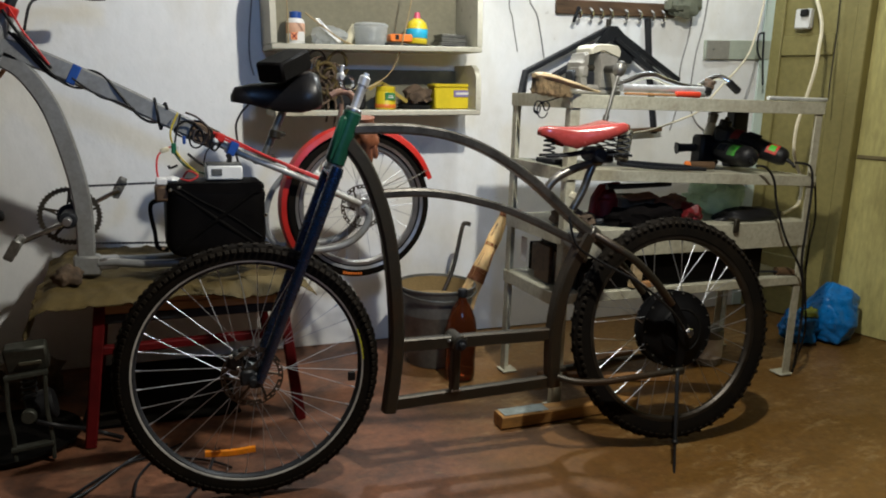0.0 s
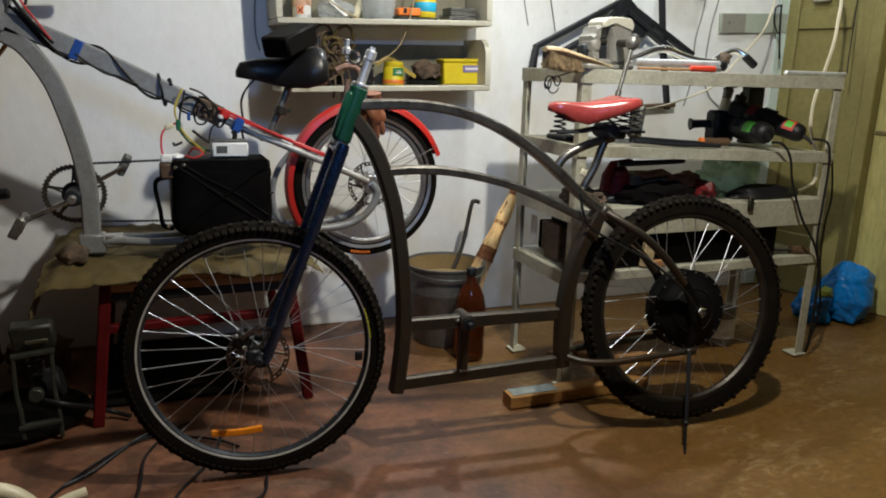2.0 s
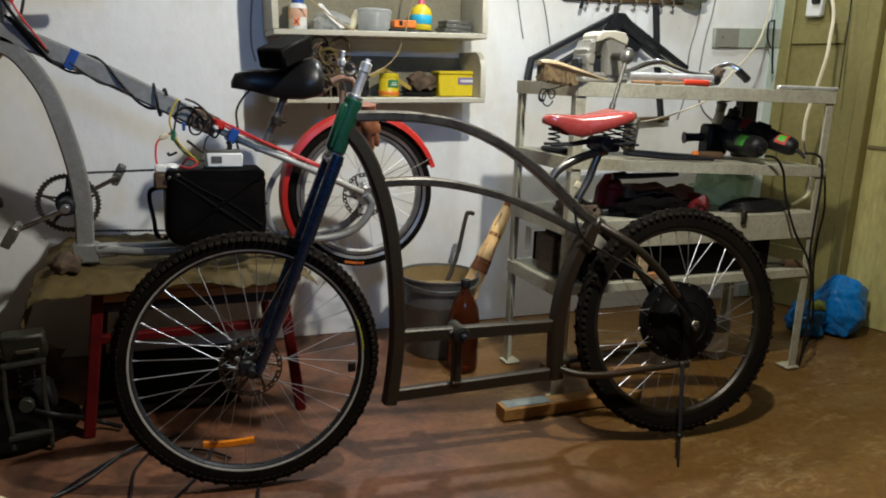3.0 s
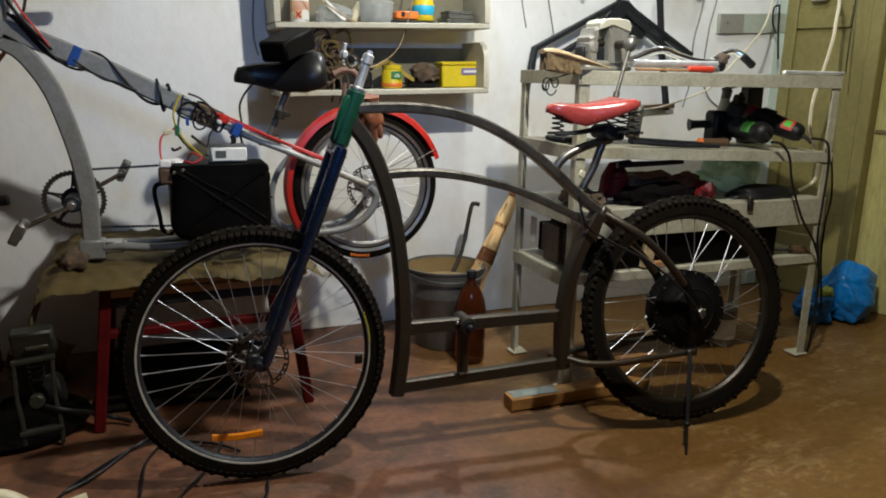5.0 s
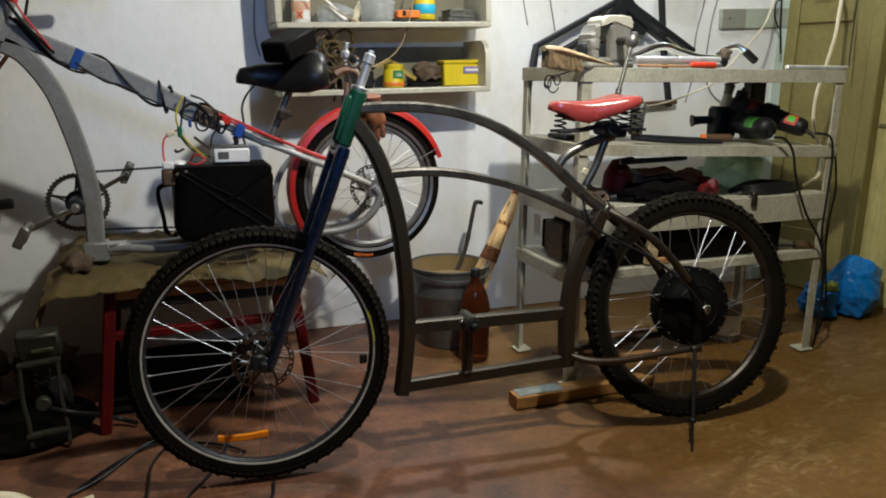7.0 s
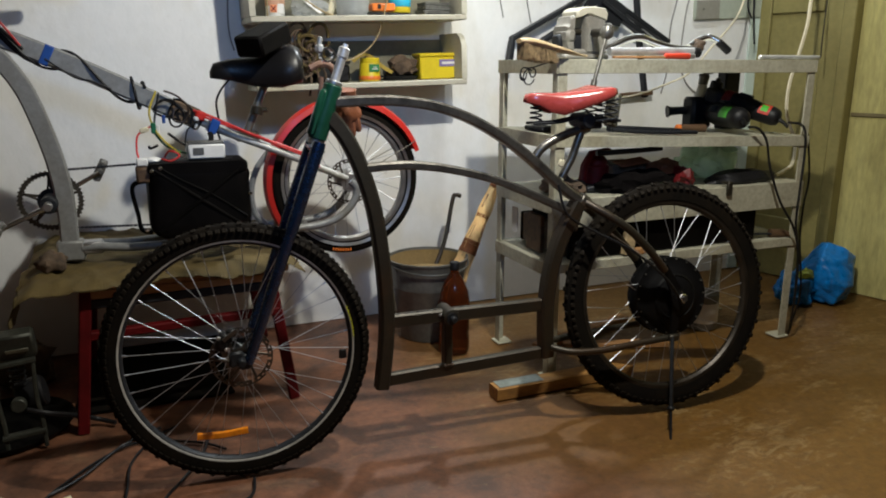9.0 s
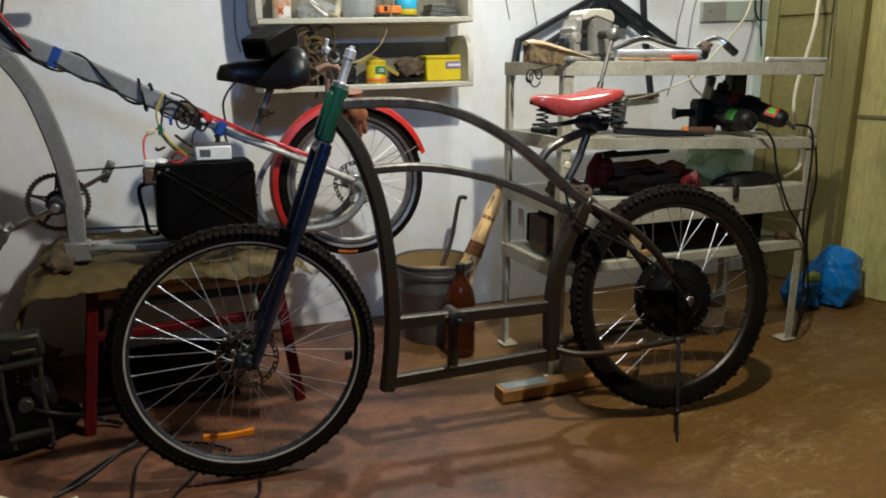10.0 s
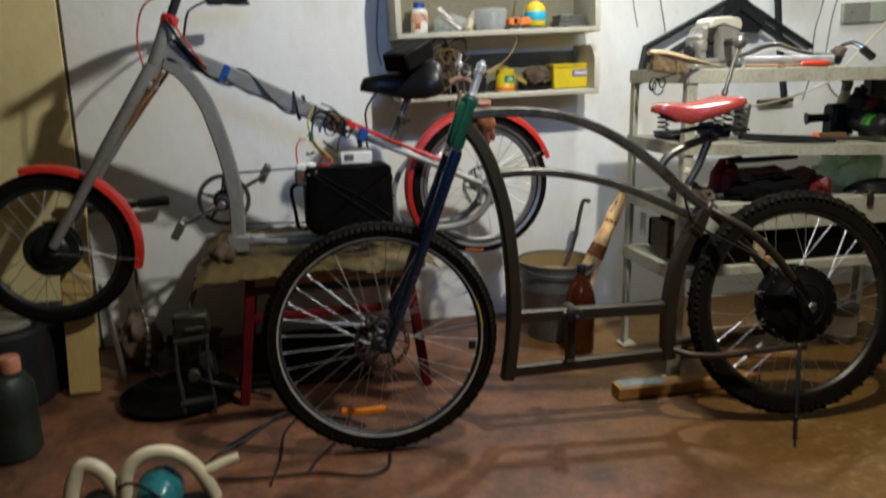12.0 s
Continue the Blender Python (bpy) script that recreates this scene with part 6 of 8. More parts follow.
    solo("yellow_strap", Shape().bar(catmull([(0.785, 2.745, shelf_z(0.785, False) + 0.075), (0.815, 2.74, shelf_z(0.8, False) + 0.098), (0.850, 2.745, shelf_z(0.85, False) + 0.092), (0.90, 2.75, shelf_z(0.9, False) + 0.055), (0.94, 2.75, shelf_z(0.94, False) + 0.03)], 5), 0.014, 0.004, up=(0, 1, 0), c=0.001), mat("dull_yellow_cloth", (0.42, 0.30, 0.05), 0.8, vary=0.4), "dull yellow cloth strap over the paste jar", "strap")
    solo("strip", Shape().box((1.135, Y - 0.06, z + 0.004), (0.12, 0.02, 0.006), 0.002), BLACK, "dark flat strip on the shelf edge", "strip")
    # lower board
    x = 0.855
    z = shelf_z(x, False)
    j = thing("paste_jar", (x, Y, z), "yellow jar of hand paste with a green label", "jar")
    part("body", Shape().lathe([(0, 0.001), (0.038, 0.001), (0.040, 0.005), (0.040, 0.022), (0.0385, 0.026), (0.0385, 0.064), (0.034, 0.07)], (x, Y - 0.02, z), n=28), YELLOW, j)
    part("lid", Shape().lathe([(0.036, 0.068), (0.037, 0.07), (0.037, 0.084), (0.034, 0.087), (0, 0.087)], (x, Y - 0.02, z), n=28), YELLOW, j)
    part("green_label", Shape().box((x + 0.006, Y - 0.0592, z + 0.05), (0.040, 0.004, 0.028), 0.0015), mat("green_label", (0.03, 0.20, 0.06), 0.5, bump=0), j)
    part("white_bars", Shape().box((x + 0.008, Y - 0.062, z + 0.046), (0.022, 0.003, 0.004), 0.0008).box((x + 0.008, Y - 0.062, z + 0.053), (0.016, 0.003, 0.003), 0.0008), PAPER, j)
    part("base_ring", Shape().lathe([(0.0402, 0.006), (0.041, 0.007), (0.041, 0.02), (0.0402, 0.021)], (x, Y - 0.02, z), n=28), ORANGE, j)
    g = Shape().ball((0.99, Y, shelf_z(0.99, False) + 0.045), (0.055, 0.05, 0.04), 28, 0.55, 12.0)
    for p in g.v:
        p += Vector((1, 0.5, 1)) * noise.noise(p * 35) * 0.012
        p.z = max(p.z, shelf_z(p.x, False) + 0.02)
    solo("glove", g, RAG, "crumpled brown work glove lying on a pan", "glove", smooth=50)
    p = thing("pan", (0.985, Y, shelf_z(0.985, False)), "flat black iron pan", "pan")
    part("dish", Shape().lathe([(0, 0.002), (0.055, 0.002), (0.068, 0.016), (0.070, 0.018), (0.066, 0.018), (0.054, 0.006), (0, 0.006)], (0.985, Y, shelf_z(0.985, False)), n=28), BLACK_METAL, p)
    part("handle", Shape().bar([(0.92, Y - 0.02, shelf_z(0.92, False) + 0.016), (0.865, Y - 0.012 + 0.06, shelf_z(0.87, False) + 0.02)], 0.006, 0.014), BLACK_METAL, p)
    x = 1.128
    z = shelf_z(x, False)
    b = thing("yellow_box", (x, Y, z), "bright yellow plastic box with a violet printed label", "box")
    rot = Euler((0, -0.026, 0)).to_matrix()
    part("body", Shape().box((x, Y - 0.01, z + 0.043), (0.160, 0.085, 0.084), 0.005, rot), YELLOW, b)
    part("lid", Shape().box((x, Y - 0.01, z + 0.092), (0.168, 0.092, 0.014), 0.004, rot), YELLOW, b)
    part("label", Shape().box((x + 0.034, Y - 0.0545, z + 0.062), (0.072, 0.003, 0.026), 0.0008, rot), PURPLE, b)
    part("label_bar", Shape().box((x + 0.034, Y - 0.057, z + 0.062), (0.055, 0.002, 0.009), 0.0005, rot), PAPER, b)
    # string, rope and black boxes at the west end
    s = thing("rope_coil", (0.62, Y, shelf_z(0.62, False)), "tangled brown string and rope hanging over the shelf edge", "rope")
    random.seed(11)
    for k in range(20):
        cx, cz = 0.60 + random.uniform(-0.03, 0.05), 1.075 + random.uniform(-0.05, 0.05)
        rr = random.uniform(0.018, 0.045)
        pts = [(cx + rr * math.cos(a) * 0.9, WALL_Y - 0.17 - 0.02 * math.sin(a * 1.3 + k), cz + rr * math.sin(a) * 1.15) for a in [i * 0.5 for i in range(13)]]
        part("strand", Shape().tube(catmull(pts, 3), 0.004 if k % 3 else 0.006, 6), RAG if k % 3 else CANVAS, s)
    for dx in (0.0, 0.028, 0.055):
        part("end", Shape().tube(catmull([(0.60 + dx, WALL_Y - 0.175, 1.03), (0.615 + dx, WALL_Y - 0.18, 0.98), (0.607 + dx, WALL_Y - 0.178, 0.92 - dx)], 4), 0.004, 6), RAG, s)
    k = thing("dark_box", (0.55, Y, shelf_z(0.55, False)), "dark cardboard box at the back of the shelf", "box")
    part("carton", Shape().box((0.54, Y + 0.01, shelf_z(0.54, False) + 0.052), (0.15, 0.10, 0.10), 0.004), RAG, k)
    part("flap", Shape().box((0.54, Y - 0.045, shelf_z(0.54, False) + 0.105), (0.15, 0.06, 0.004), 0.001, Euler((0.5, 0, 0)).to_matrix()), RAG, k)
    m = thing("black_case", (0.70, Y, shelf_z(0.70, False)), "low black case on the shelf", "case")
    part("case_body", Shape().box((0.71, Y + 0.01, shelf_z(0.71, False) + 0.034), (0.13, 0.09, 0.064), 0.008), BLACK, m)
    part("case_lid", Shape().box((0.71, Y + 0.01, shelf_z(0.71, False) + 0.074), (0.134, 0.094, 0.012), 0.004), BLACK, m)


on_shelves()


def wall_wire(name, pts, r, m, label):
    solo(name, Shape().tube(catmull(pts, 6), r, 6), m, label, "cable", "cables on the wall")


PALE_CABLE = mat("cream_cable", (0.66, 0.60, 0.44), 0.5, bump=0)
TWINE = mat("brown_twine", (0.36, 0.27, 0.14), 0.8, vary=0.3, scale=40, bump=0.1)
GREY_CABLE = mat("grey_cable", (0.26, 0.25, 0.24), 0.5, bump=0)
wall_wire("string", [(0.46, 2.70, 1.45), (0.47, 2.695, 1.30), (0.475, 2.70, 1.16), (0.485, 2.705, 1.12)], 0.0022, TWINE, "pale string hanging beside the shelf")
wall_wire("string", [(0.94, 2.69, 1.45), (0.92, 2.69, 1.33), (0.895, 2.69, 1.22), (0.87, 2.69, 1.14), (0.83, 2.68, 1.09), (0.76, 2.66, 1.05), (0.70, 2.67, 1.04)], 0.0025, TWINE, "pale string hanging over both shelves")
wall_wire("string", [(0.53, 2.69, 1.30), (0.60, 2.68, 1.25), (0.68, 2.68, 1.205), (0.80, 2.68, 1.18), (0.90, 2.69, 1.19)], 0.003, TWINE, "pale string lying along the shelf edge")
wall_wire("wall_cable", [(0.40, 2.866, 2.3), (0.39, 2.866, 1.6), (0.36, 2.866, 1.2), (0.375, 2.866, 1.08)], 0.003, GREY_CABLE, "thin grey cable down the wall")
wall_wire("wall_cable", [(2.40, 2.866, 2.3), (2.37, 2.866, 1.45), (2.33, 2.866, 1.2), (2.33, 2.866, 1.02), (2.30, 2.866, 0.9)], 0.0035, GREY_CABLE, "thin grey cable down the wall")
wall_wire("wall_cable", [(2.48, 2.866, 2.3), (2.45, 2.866, 1.5), (2.41, 2.866, 1.25), (2.40, 2.866, 1.05), (2.44, 2.866, 0.95), (2.50, 2.86, 0.9)], 0.0035, GREY_CABLE, "thin grey cable down the wall")
wall_wire("wall_cable", [(1.60, 2.866, 2.3), (1.50, 2.866, 1.55), (1.56, 2.866, 1.36), (1.60, 2.866, 1.20)], 0.0025, GREY_CABLE, "thin grey cable down the wall")
wall_wire("wall_cable", [(1.46, 2.866, 2.3), (1.42, 2.866, 1.5), (1.44, 2.866, 1.35), (1.47, 2.866, 1.22)], 0.002, GREY_CABLE, "thin grey cable down the wall")
wall_wire("white_cable", [(1.72, 2.42, 0.905), (1.83, 2.47, 0.908), (1.95, 2.51, 0.925), (2.08, 2.53, 0.960), (2.17, 2.53, 0.998), (2.30, 2.56, 1.10), (2.46, 2.60, 1.225), (2.58, 2.68, 1.34), (2.66, 2.74, 1.46), (2.74, 2.80, 1.6)], 0.0045, PALE_CABLE, "cream cable strung from the door to the rack")
wall_wire("white_cable", [(2.76, 2.60, 1.62), (2.70, 2.44, 1.40), (2.64, 2.38, 1.26), (2.612, 2.36, 1.18), (2.586, 2.36, 1.075), (2.551, 2.36, 0.953), (2.545, 2.355, 0.849), (2.565, 2.35, 0.786), (2.575, 2.32, 0.715), (2.52, 2.27, 0.635), (2.40, 2.20, 0.618), (2.27, 2.12, 0.617)], 0.0075, PALE_CABLE, "thick cream cable hanging from the door to the rack")
wall_wire("black_cable", [(2.88, 2.52, 1.6), (2.87, 2.50, 1.36), (2.80, 2.44, 1.15), (2.78, 2.42, 1.06)], 0.003, BLACK, "black cable hanging by the door")


def wall_hooks():
    r = thing("hook_rail", (1.95, WALL_Y, 1.42), "dark brown wooden rail with metal hooks on the wall", "hook rail")
    rot = Euler((0, -0.035, 0)).to_matrix()
    part("board", Shape().box((1.95, WALL_Y - 0.012, 1.425), (0.62, 0.02, 0.06), 0.004, rot), DARK_WOOD, r)
    for k, x in enumerate((1.74, 1.80, 1.85, 1.90, 1.98, 2.05, 2.12, 2.18)):
        z = 1.412 + (x - 1.95) * 0.035
        part("hook", Shape().tube(catmull([(x, WALL_Y - 0.02, z + 0.015), (x, WALL_Y - 0.045, z), (x, WALL_Y - 0.055, z - 0.02), (x, WALL_Y - 0.045, z - 0.035), (x, WALL_Y - 0.035, z - 0.028)], 4), 0.005, 6), CHROME, r)
    Y = WALL_Y - 0.05
    f = thing("folding_frame", (1.88, Y, 1.05), "black steel folding frame hanging from the hook rail", "steel frame")
    part("arm", Shape().bar([(1.885, Y, 1.335), (1.49, Y, 1.135), (1.475, Y, 1.02)], 0.02, 0.040, c=0.003), BLACK_METAL, f)
    part("arm", Shape().bar([(1.88, Y - 0.022, 1.27), (1.545, Y - 0.022, 1.085), (1.52, Y - 0.022, 1.06)], 0.02, 0.045, c=0.003), BLACK_METAL, f)
    part("arm", Shape().bar([(1.90, Y, 1.335), (2.28, Y, 1.130)], 0.02, 0.042, c=0.003), BLACK_METAL, f)
    part("arm", Shape().bar([(1.90, Y - 0.022, 1.29), (2.20, Y - 0.022, 1.115)], 0.02, 0.045, c=0.003), BLACK_METAL, f)
    part("plate", prism([(1.80, 1.255), (1.88, 1.345), (1.915, 1.345), (2.03, 1.25), (2.0, 1.19), (1.80, 1.2)], Y - 0.030, Y - 0.012, 0.003), BLACK_METAL, f)
    part("eye", Shape().cyl((1.885, Y, 1.335), (1.885, Y, 1.375), 0.010, n=10, bevel=0.002), STEEL, f)
    s = thing("iron_square", (2.15, WALL_Y, 0.89), "dark iron angle bar fixed to the wall", "angle iron")
    part("upright", Shape().bar([(2.115, WALL_Y - 0.014, 1.395), (2.150, WALL_Y - 0.014, 1.15), (2.205, WALL_Y - 0.014, 0.885)], 0.016, 0.036, c=0.003), BLACK_METAL, s)
    part("foot", Shape().bar([(2.06, WALL_Y - 0.03, 0.895), (2.225, WALL_Y - 0.03, 0.905)], 0.02, 0.030, c=0.003), DARK_WOOD, s)
    b = thing("painted_board", (2.64, WALL_Y, 1.24), "grey-green painted board screwed to the wall", "board")
    part("plank", Shape().box((2.655, WALL_Y - 0.008, 1.285), (0.40, 0.014, 0.088), 0.002, Euler((0, -0.045, 0)).to_matrix()), mat("sage_paint", (0.40, 0.44, 0.36), 0.6, vary=0.2, tint=(0.28, 0.29, 0.22)), b)
    # grey plate over one end: the shade there is put into its colour
    part("patch", Shape().box((2.530, WALL_Y - 0.0175, 1.279), (0.135, 0.006, 0.086), 0.002, Euler((0, -0.045, 0)).to_matrix()), mat("shaded_board_grey", (0.26, 0.25, 0.21), 0.7, vary=0.3, tint=(0.18, 0.17, 0.13)), b, "end of the board coloured grey for shade")
    part("screw", Shape().cyl((2.50, WALL_Y - 0.024, 1.28), (2.50, WALL_Y - 0.020, 1.28), 0.004, n=8), ZINC, b)
    st = thing("tool_strap", (2.75, WALL_Y - 0.06, 1.13), "thin black wire hook hanging by the door", "hook")
    part("loop", Shape().tube(catmull([(2.745, 2.80, 1.365), (2.715, 2.80, 1.355), (2.715, 2.80, 1.29), (2.745, 2.80, 1.24)], 4), 0.004, 6), BLACK_METAL, st)
    part("rod", Shape().tube(catmull([(2.745, 2.80, 1.37), (2.755, 2.80, 1.25), (2.775, 2.80, 1.125)], 4), 0.005, 6), BLACK_METAL, st)
    lo = thing("cloth_bundle", (2.30, WALL_Y, 1.40), "dirty green rag hanging from the hook rail", "rag")
    g = Shape().ball((2.27, WALL_Y - 0.06, 1.46), (0.09, 0.04, 0.055), 20, 0.5, 3.3)
    part("rag", g, mat("sage_rag", (0.16, 0.17, 0.12), 0.9, vary=0.4, scale=18, bump=0.4), lo)
    g = Shape().box((1.72, WALL_Y - 0.05, 1.385), (0.014, 0.012, 0.07), 0.004, Euler((0, 0.35, 0)).to_matrix())
    solo("chisel", g, BLACK_METAL, "short dark chisel hanging from the hook rail", "chisel")
    pl = thing("power_adapter", east(0.19, 1.40), "white plug-in adapter on the door casing", "adapter")
    c = Shape()
    east_box(c, 0.13, 0.205, 1.385, 1.475, 0.026, 0.062, 0.006)
    part("case", c, WHITE, pl)
    c = Shape()
    east_box(c, 0.165, 0.20, 1.44, 1.47, 0.063, 0.085, 0.004)
    part("plug", c, BLACK, pl)


wall_hooks()

# ---- on the rack ----
TOP = 1.047


def second(x):
    return 0.816 - (x - RX0) * 0.0357


def rack_top_things():
    b = thing("scrubbing_brush", (1.2, 2.03, TOP), "wooden long-handled brush with worn bristles", "brush")
    rot = Matrix.Rotation(0.16, 3, "Z") @ Euler((0, 0.14, 0)).to_matrix()
    spine = catmull([(1.056, 1.958, 1.096), (1.09, 1.962, 1.094), (1.13, 1.968, 1.088), (1.175, 1.976, 1.078), (1.23, 1.992, 1.070), (1.29, 2.016, 1.061), (1.335, 2.036, 1.056)], 4)
    widths = [0.55 + 0.45 * min(1, i / 3) if i < 12 else max(0.30, 1 - (i - 12) * 0.075) for i in range(len(spine))]
    section = [(0.026 * math.cos(q), 0.0115 * math.sin(q)) for q in [2 * math.pi * k / 14 for k in range(14)]]
    part("back", Shape().sweep(spine, section, scales=widths), PALE_WOOD, b)
    s = Shape()
    random.seed(3)
    for i in range(900):
        u, w = random.uniform(-0.060, 0.058), random.uniform(-0.021, 0.020)
        p = Vector((1.120, 1.968, 1.084)) + rot @ Vector((u, w, 0))
        length = 0.046 + 0.006 * noise.noise((u * 40, w * 40, 0)) - 0.10 * max(0, u - 0.015)
        q = p + Vector((random.uniform(-0.008, 0.012) + 0.10 * max(0, u), -random.uniform(0.0, 0.005), -length * random.uniform(0.85, 1.05)))
        q.y = min(q.y, 1.993)
        s.cyl(p, q, 0.0011, n=3)
    tagged(part("bristle_tuft", s, BRISTLE, b, smooth=0, tidy=False), kind="stuff")
    h = thing("hook_chain", (1.10, 1.985, 1.0), "tangle of dark wire hooks hanging from the rack edge", "hook")
    for k, (x, z, r) in enumerate(((1.092, 1.004, 0.016), (1.104, 0.994, 0.020), (1.082, 0.998, 0.012), (1.112, 1.006, 0.011))):
        loop = [(x + r * math.cos(q), 1.984 - 0.004 * k + 0.003 * math.sin(q * 1.4), z + r * 1.1 * math.sin(q)) for q in [k + i * 0.5 for i in range(11)]]
        part("wire", Shape().tube(catmull(loop, 3), 0.0022, 6), BLACK_METAL, h)
    part("stem", Shape().tube(catmull([(1.225, 2.0, 1.045), (1.18, 1.99, 1.038), (1.12, 1.985, 1.022), (1.094, 1.985, 1.02)], 4), 0.0022, 6), BLACK_METAL, h)
    # vise
    Y = 2.17
    v = thing("bench_vise", (1.42, Y, TOP), "grey cast-iron bench vise with a ball-ended handle", "vise")
    part("base", Shape().box((1.39, Y, TOP + 0.008), (0.17, 0.12, 0.016), 0.005).box((1.38, Y, TOP + 0.022), (0.15, 0.09, 0.022), 0.008), CAST, v)
    part("fixed_jaw", prism([(1.326, 1.070), (1.320, 1.085), (1.318, 1.150), (1.330, 1.160), (1.334, 1.180), (1.350, 1.184), (1.352, 1.155), (1.346, 1.120), (1.350, 1.070)], Y - 0.045, Y + 0.045, 0.010), CAST, v)
    part("moving_jaw", prism([(1.392, 1.066), (1.388, 1.140), (1.380, 1.180), (1.40, 1.188), (1.462, 1.184), (1.466, 1.150), (1.478, 1.135), (1.478, 1.066)], Y - 0.050, Y + 0.045, 0.010), CAST, v)
    part("bridge", prism([(1.350, 1.176), (1.349, 1.194), (1.358, 1.205), (1.375, 1.210), (1.42, 1.212), (1.458, 1.207), (1.470, 1.190), (1.466, 1.170), (1.40, 1.184), (1.378, 1.188), (1.364, 1.180)], Y - 0.056, Y + 0.045, 0.008), SHELF, v, "paint-spattered top")
    part("anvil", Shape().box((1.334, Y - 0.012, 1.120), (0.036, 0.080, 0.044), 0.010), CAST, v)
    part("slide", Shape().box((1.385, Y + 0.005, 1.10), (0.16, 0.05, 0.05), 0.006), BLACK_METAL, v)
    part("screw_thread", Shape().cyl((1.33, Y - 0.012, 1.135), (1.40, Y - 0.012, 1.135), 0.011, n=12), STEEL, v)
    part("jaw_plate", Shape().box((1.344, Y, 1.165), (0.010, 0.080, 0.03), 0.002), STEEL, v)
    VB, VE = Vector((1.388, 2.005, 1.128)), Vector((1.337, 1.983, 0.985))
    part("screw_head", Shape().lathe([(0.0, -0.022), (0.012, -0.021), (0.020, -0.012), (0.0215, 0.0), (0.020, 0.010), (0.015, 0.014), (0.016, 0.020), (0.010, 0.025), (0.0, 0.026)], VB, VB - VE, 18), GREASY, v)
    part("screw", Shape().cyl(VB, (1.42, Y - 0.04, 1.13), 0.013, n=10), STEEL, v)
    part("handle", Shape().cyl(VB + (VB - VE) * 0.08, VE, 0.006, n=10), GREASY, v)
    part("handle_knob", Shape().cyl(VE, VE + (VE - VB).normalized() * 0.022, 0.0095, n=12, bevel=0.003), GREASY, v)
    # loose handlebar
    Y = 2.05
    hb = thing("handlebar", (1.65, Y, TOP), "chrome bicycle handlebar with black grips", "handlebar")
    part("tube", Shape().tube(catmull([(1.43, Y + 0.03, 1.075), (1.47, Y + 0.03, 1.09), (1.52, Y + 0.03, 1.11), (1.575, Y + 0.03, 1.116), (1.63, Y + 0.03, 1.10), (1.70, Y + 0.02, 1.083), (1.80, Y + 0.01, 1.079)], 5), 0.0125, 12), CHROME, hb)
    part("straight", Shape().cyl((1.425, Y - 0.01, 1.071), (1.768, Y - 0.01, 1.073), 0.0125, n=14), BRIGHT, hb)
    part("bar_end", Shape().cyl((1.755, Y - 0.01, 1.071), (1.785, Y - 0.01, 1.068), 0.016, n=14, bevel=0.003), BLACK, hb)
    part("clamp", Shape().box((1.795, Y + 0.005, 1.09), (0.028, 0.03, 0.032), 0.006).cyl((1.80, Y - 0.015, 1.10), (1.80, Y + 0.03, 1.11), 0.007, n=8), RAG, hb)
    part("second_bend", Shape().tube(catmull([(1.80, Y + 0.06, 1.09), (1.84, Y + 0.06, 1.112), (1.875, Y + 0.05, 1.122), (1.90, Y + 0.03, 1.108)], 5), 0.011, 10), CHROME, hb)
    part("grip", Shape().cyl((1.897, Y + 0.03, 1.108), (1.938, Y + 0.015, 1.072), 0.0135, n=12, bevel=0.004), BLACK, hb)
    sc = thing("file", (1.60, 2.02, TOP), "file with a wooden and red plastic handle", "file")
    part("blade", Shape().box((1.52, 2.012, TOP + 0.006), (0.20, 0.014, 0.008), 0.002), WOOD, sc)
    part("handle", Shape().cyl((1.62, 2.012, TOP + 0.010), (1.72, 2.012, TOP + 0.010), 0.009, 0.011, n=12, bevel=0.003), mat("red_handle", (0.6, 0.05, 0.02), 0.4, bump=0), sc)
    part("ferrule", Shape().cyl((1.72, 2.012, TOP + 0.010), (1.74, 2.012, TOP + 0.010), 0.008, n=10), ALLOY, sc)
    solo("aluminium_tube", Shape().cyl((2.03, 2.02, TOP + 0.008), (2.31, 2.02, TOP + 0.008), 0.0075, n=12, bevel=0.001), BRIGHT, "bright aluminium tube lying on the rack", "tube")


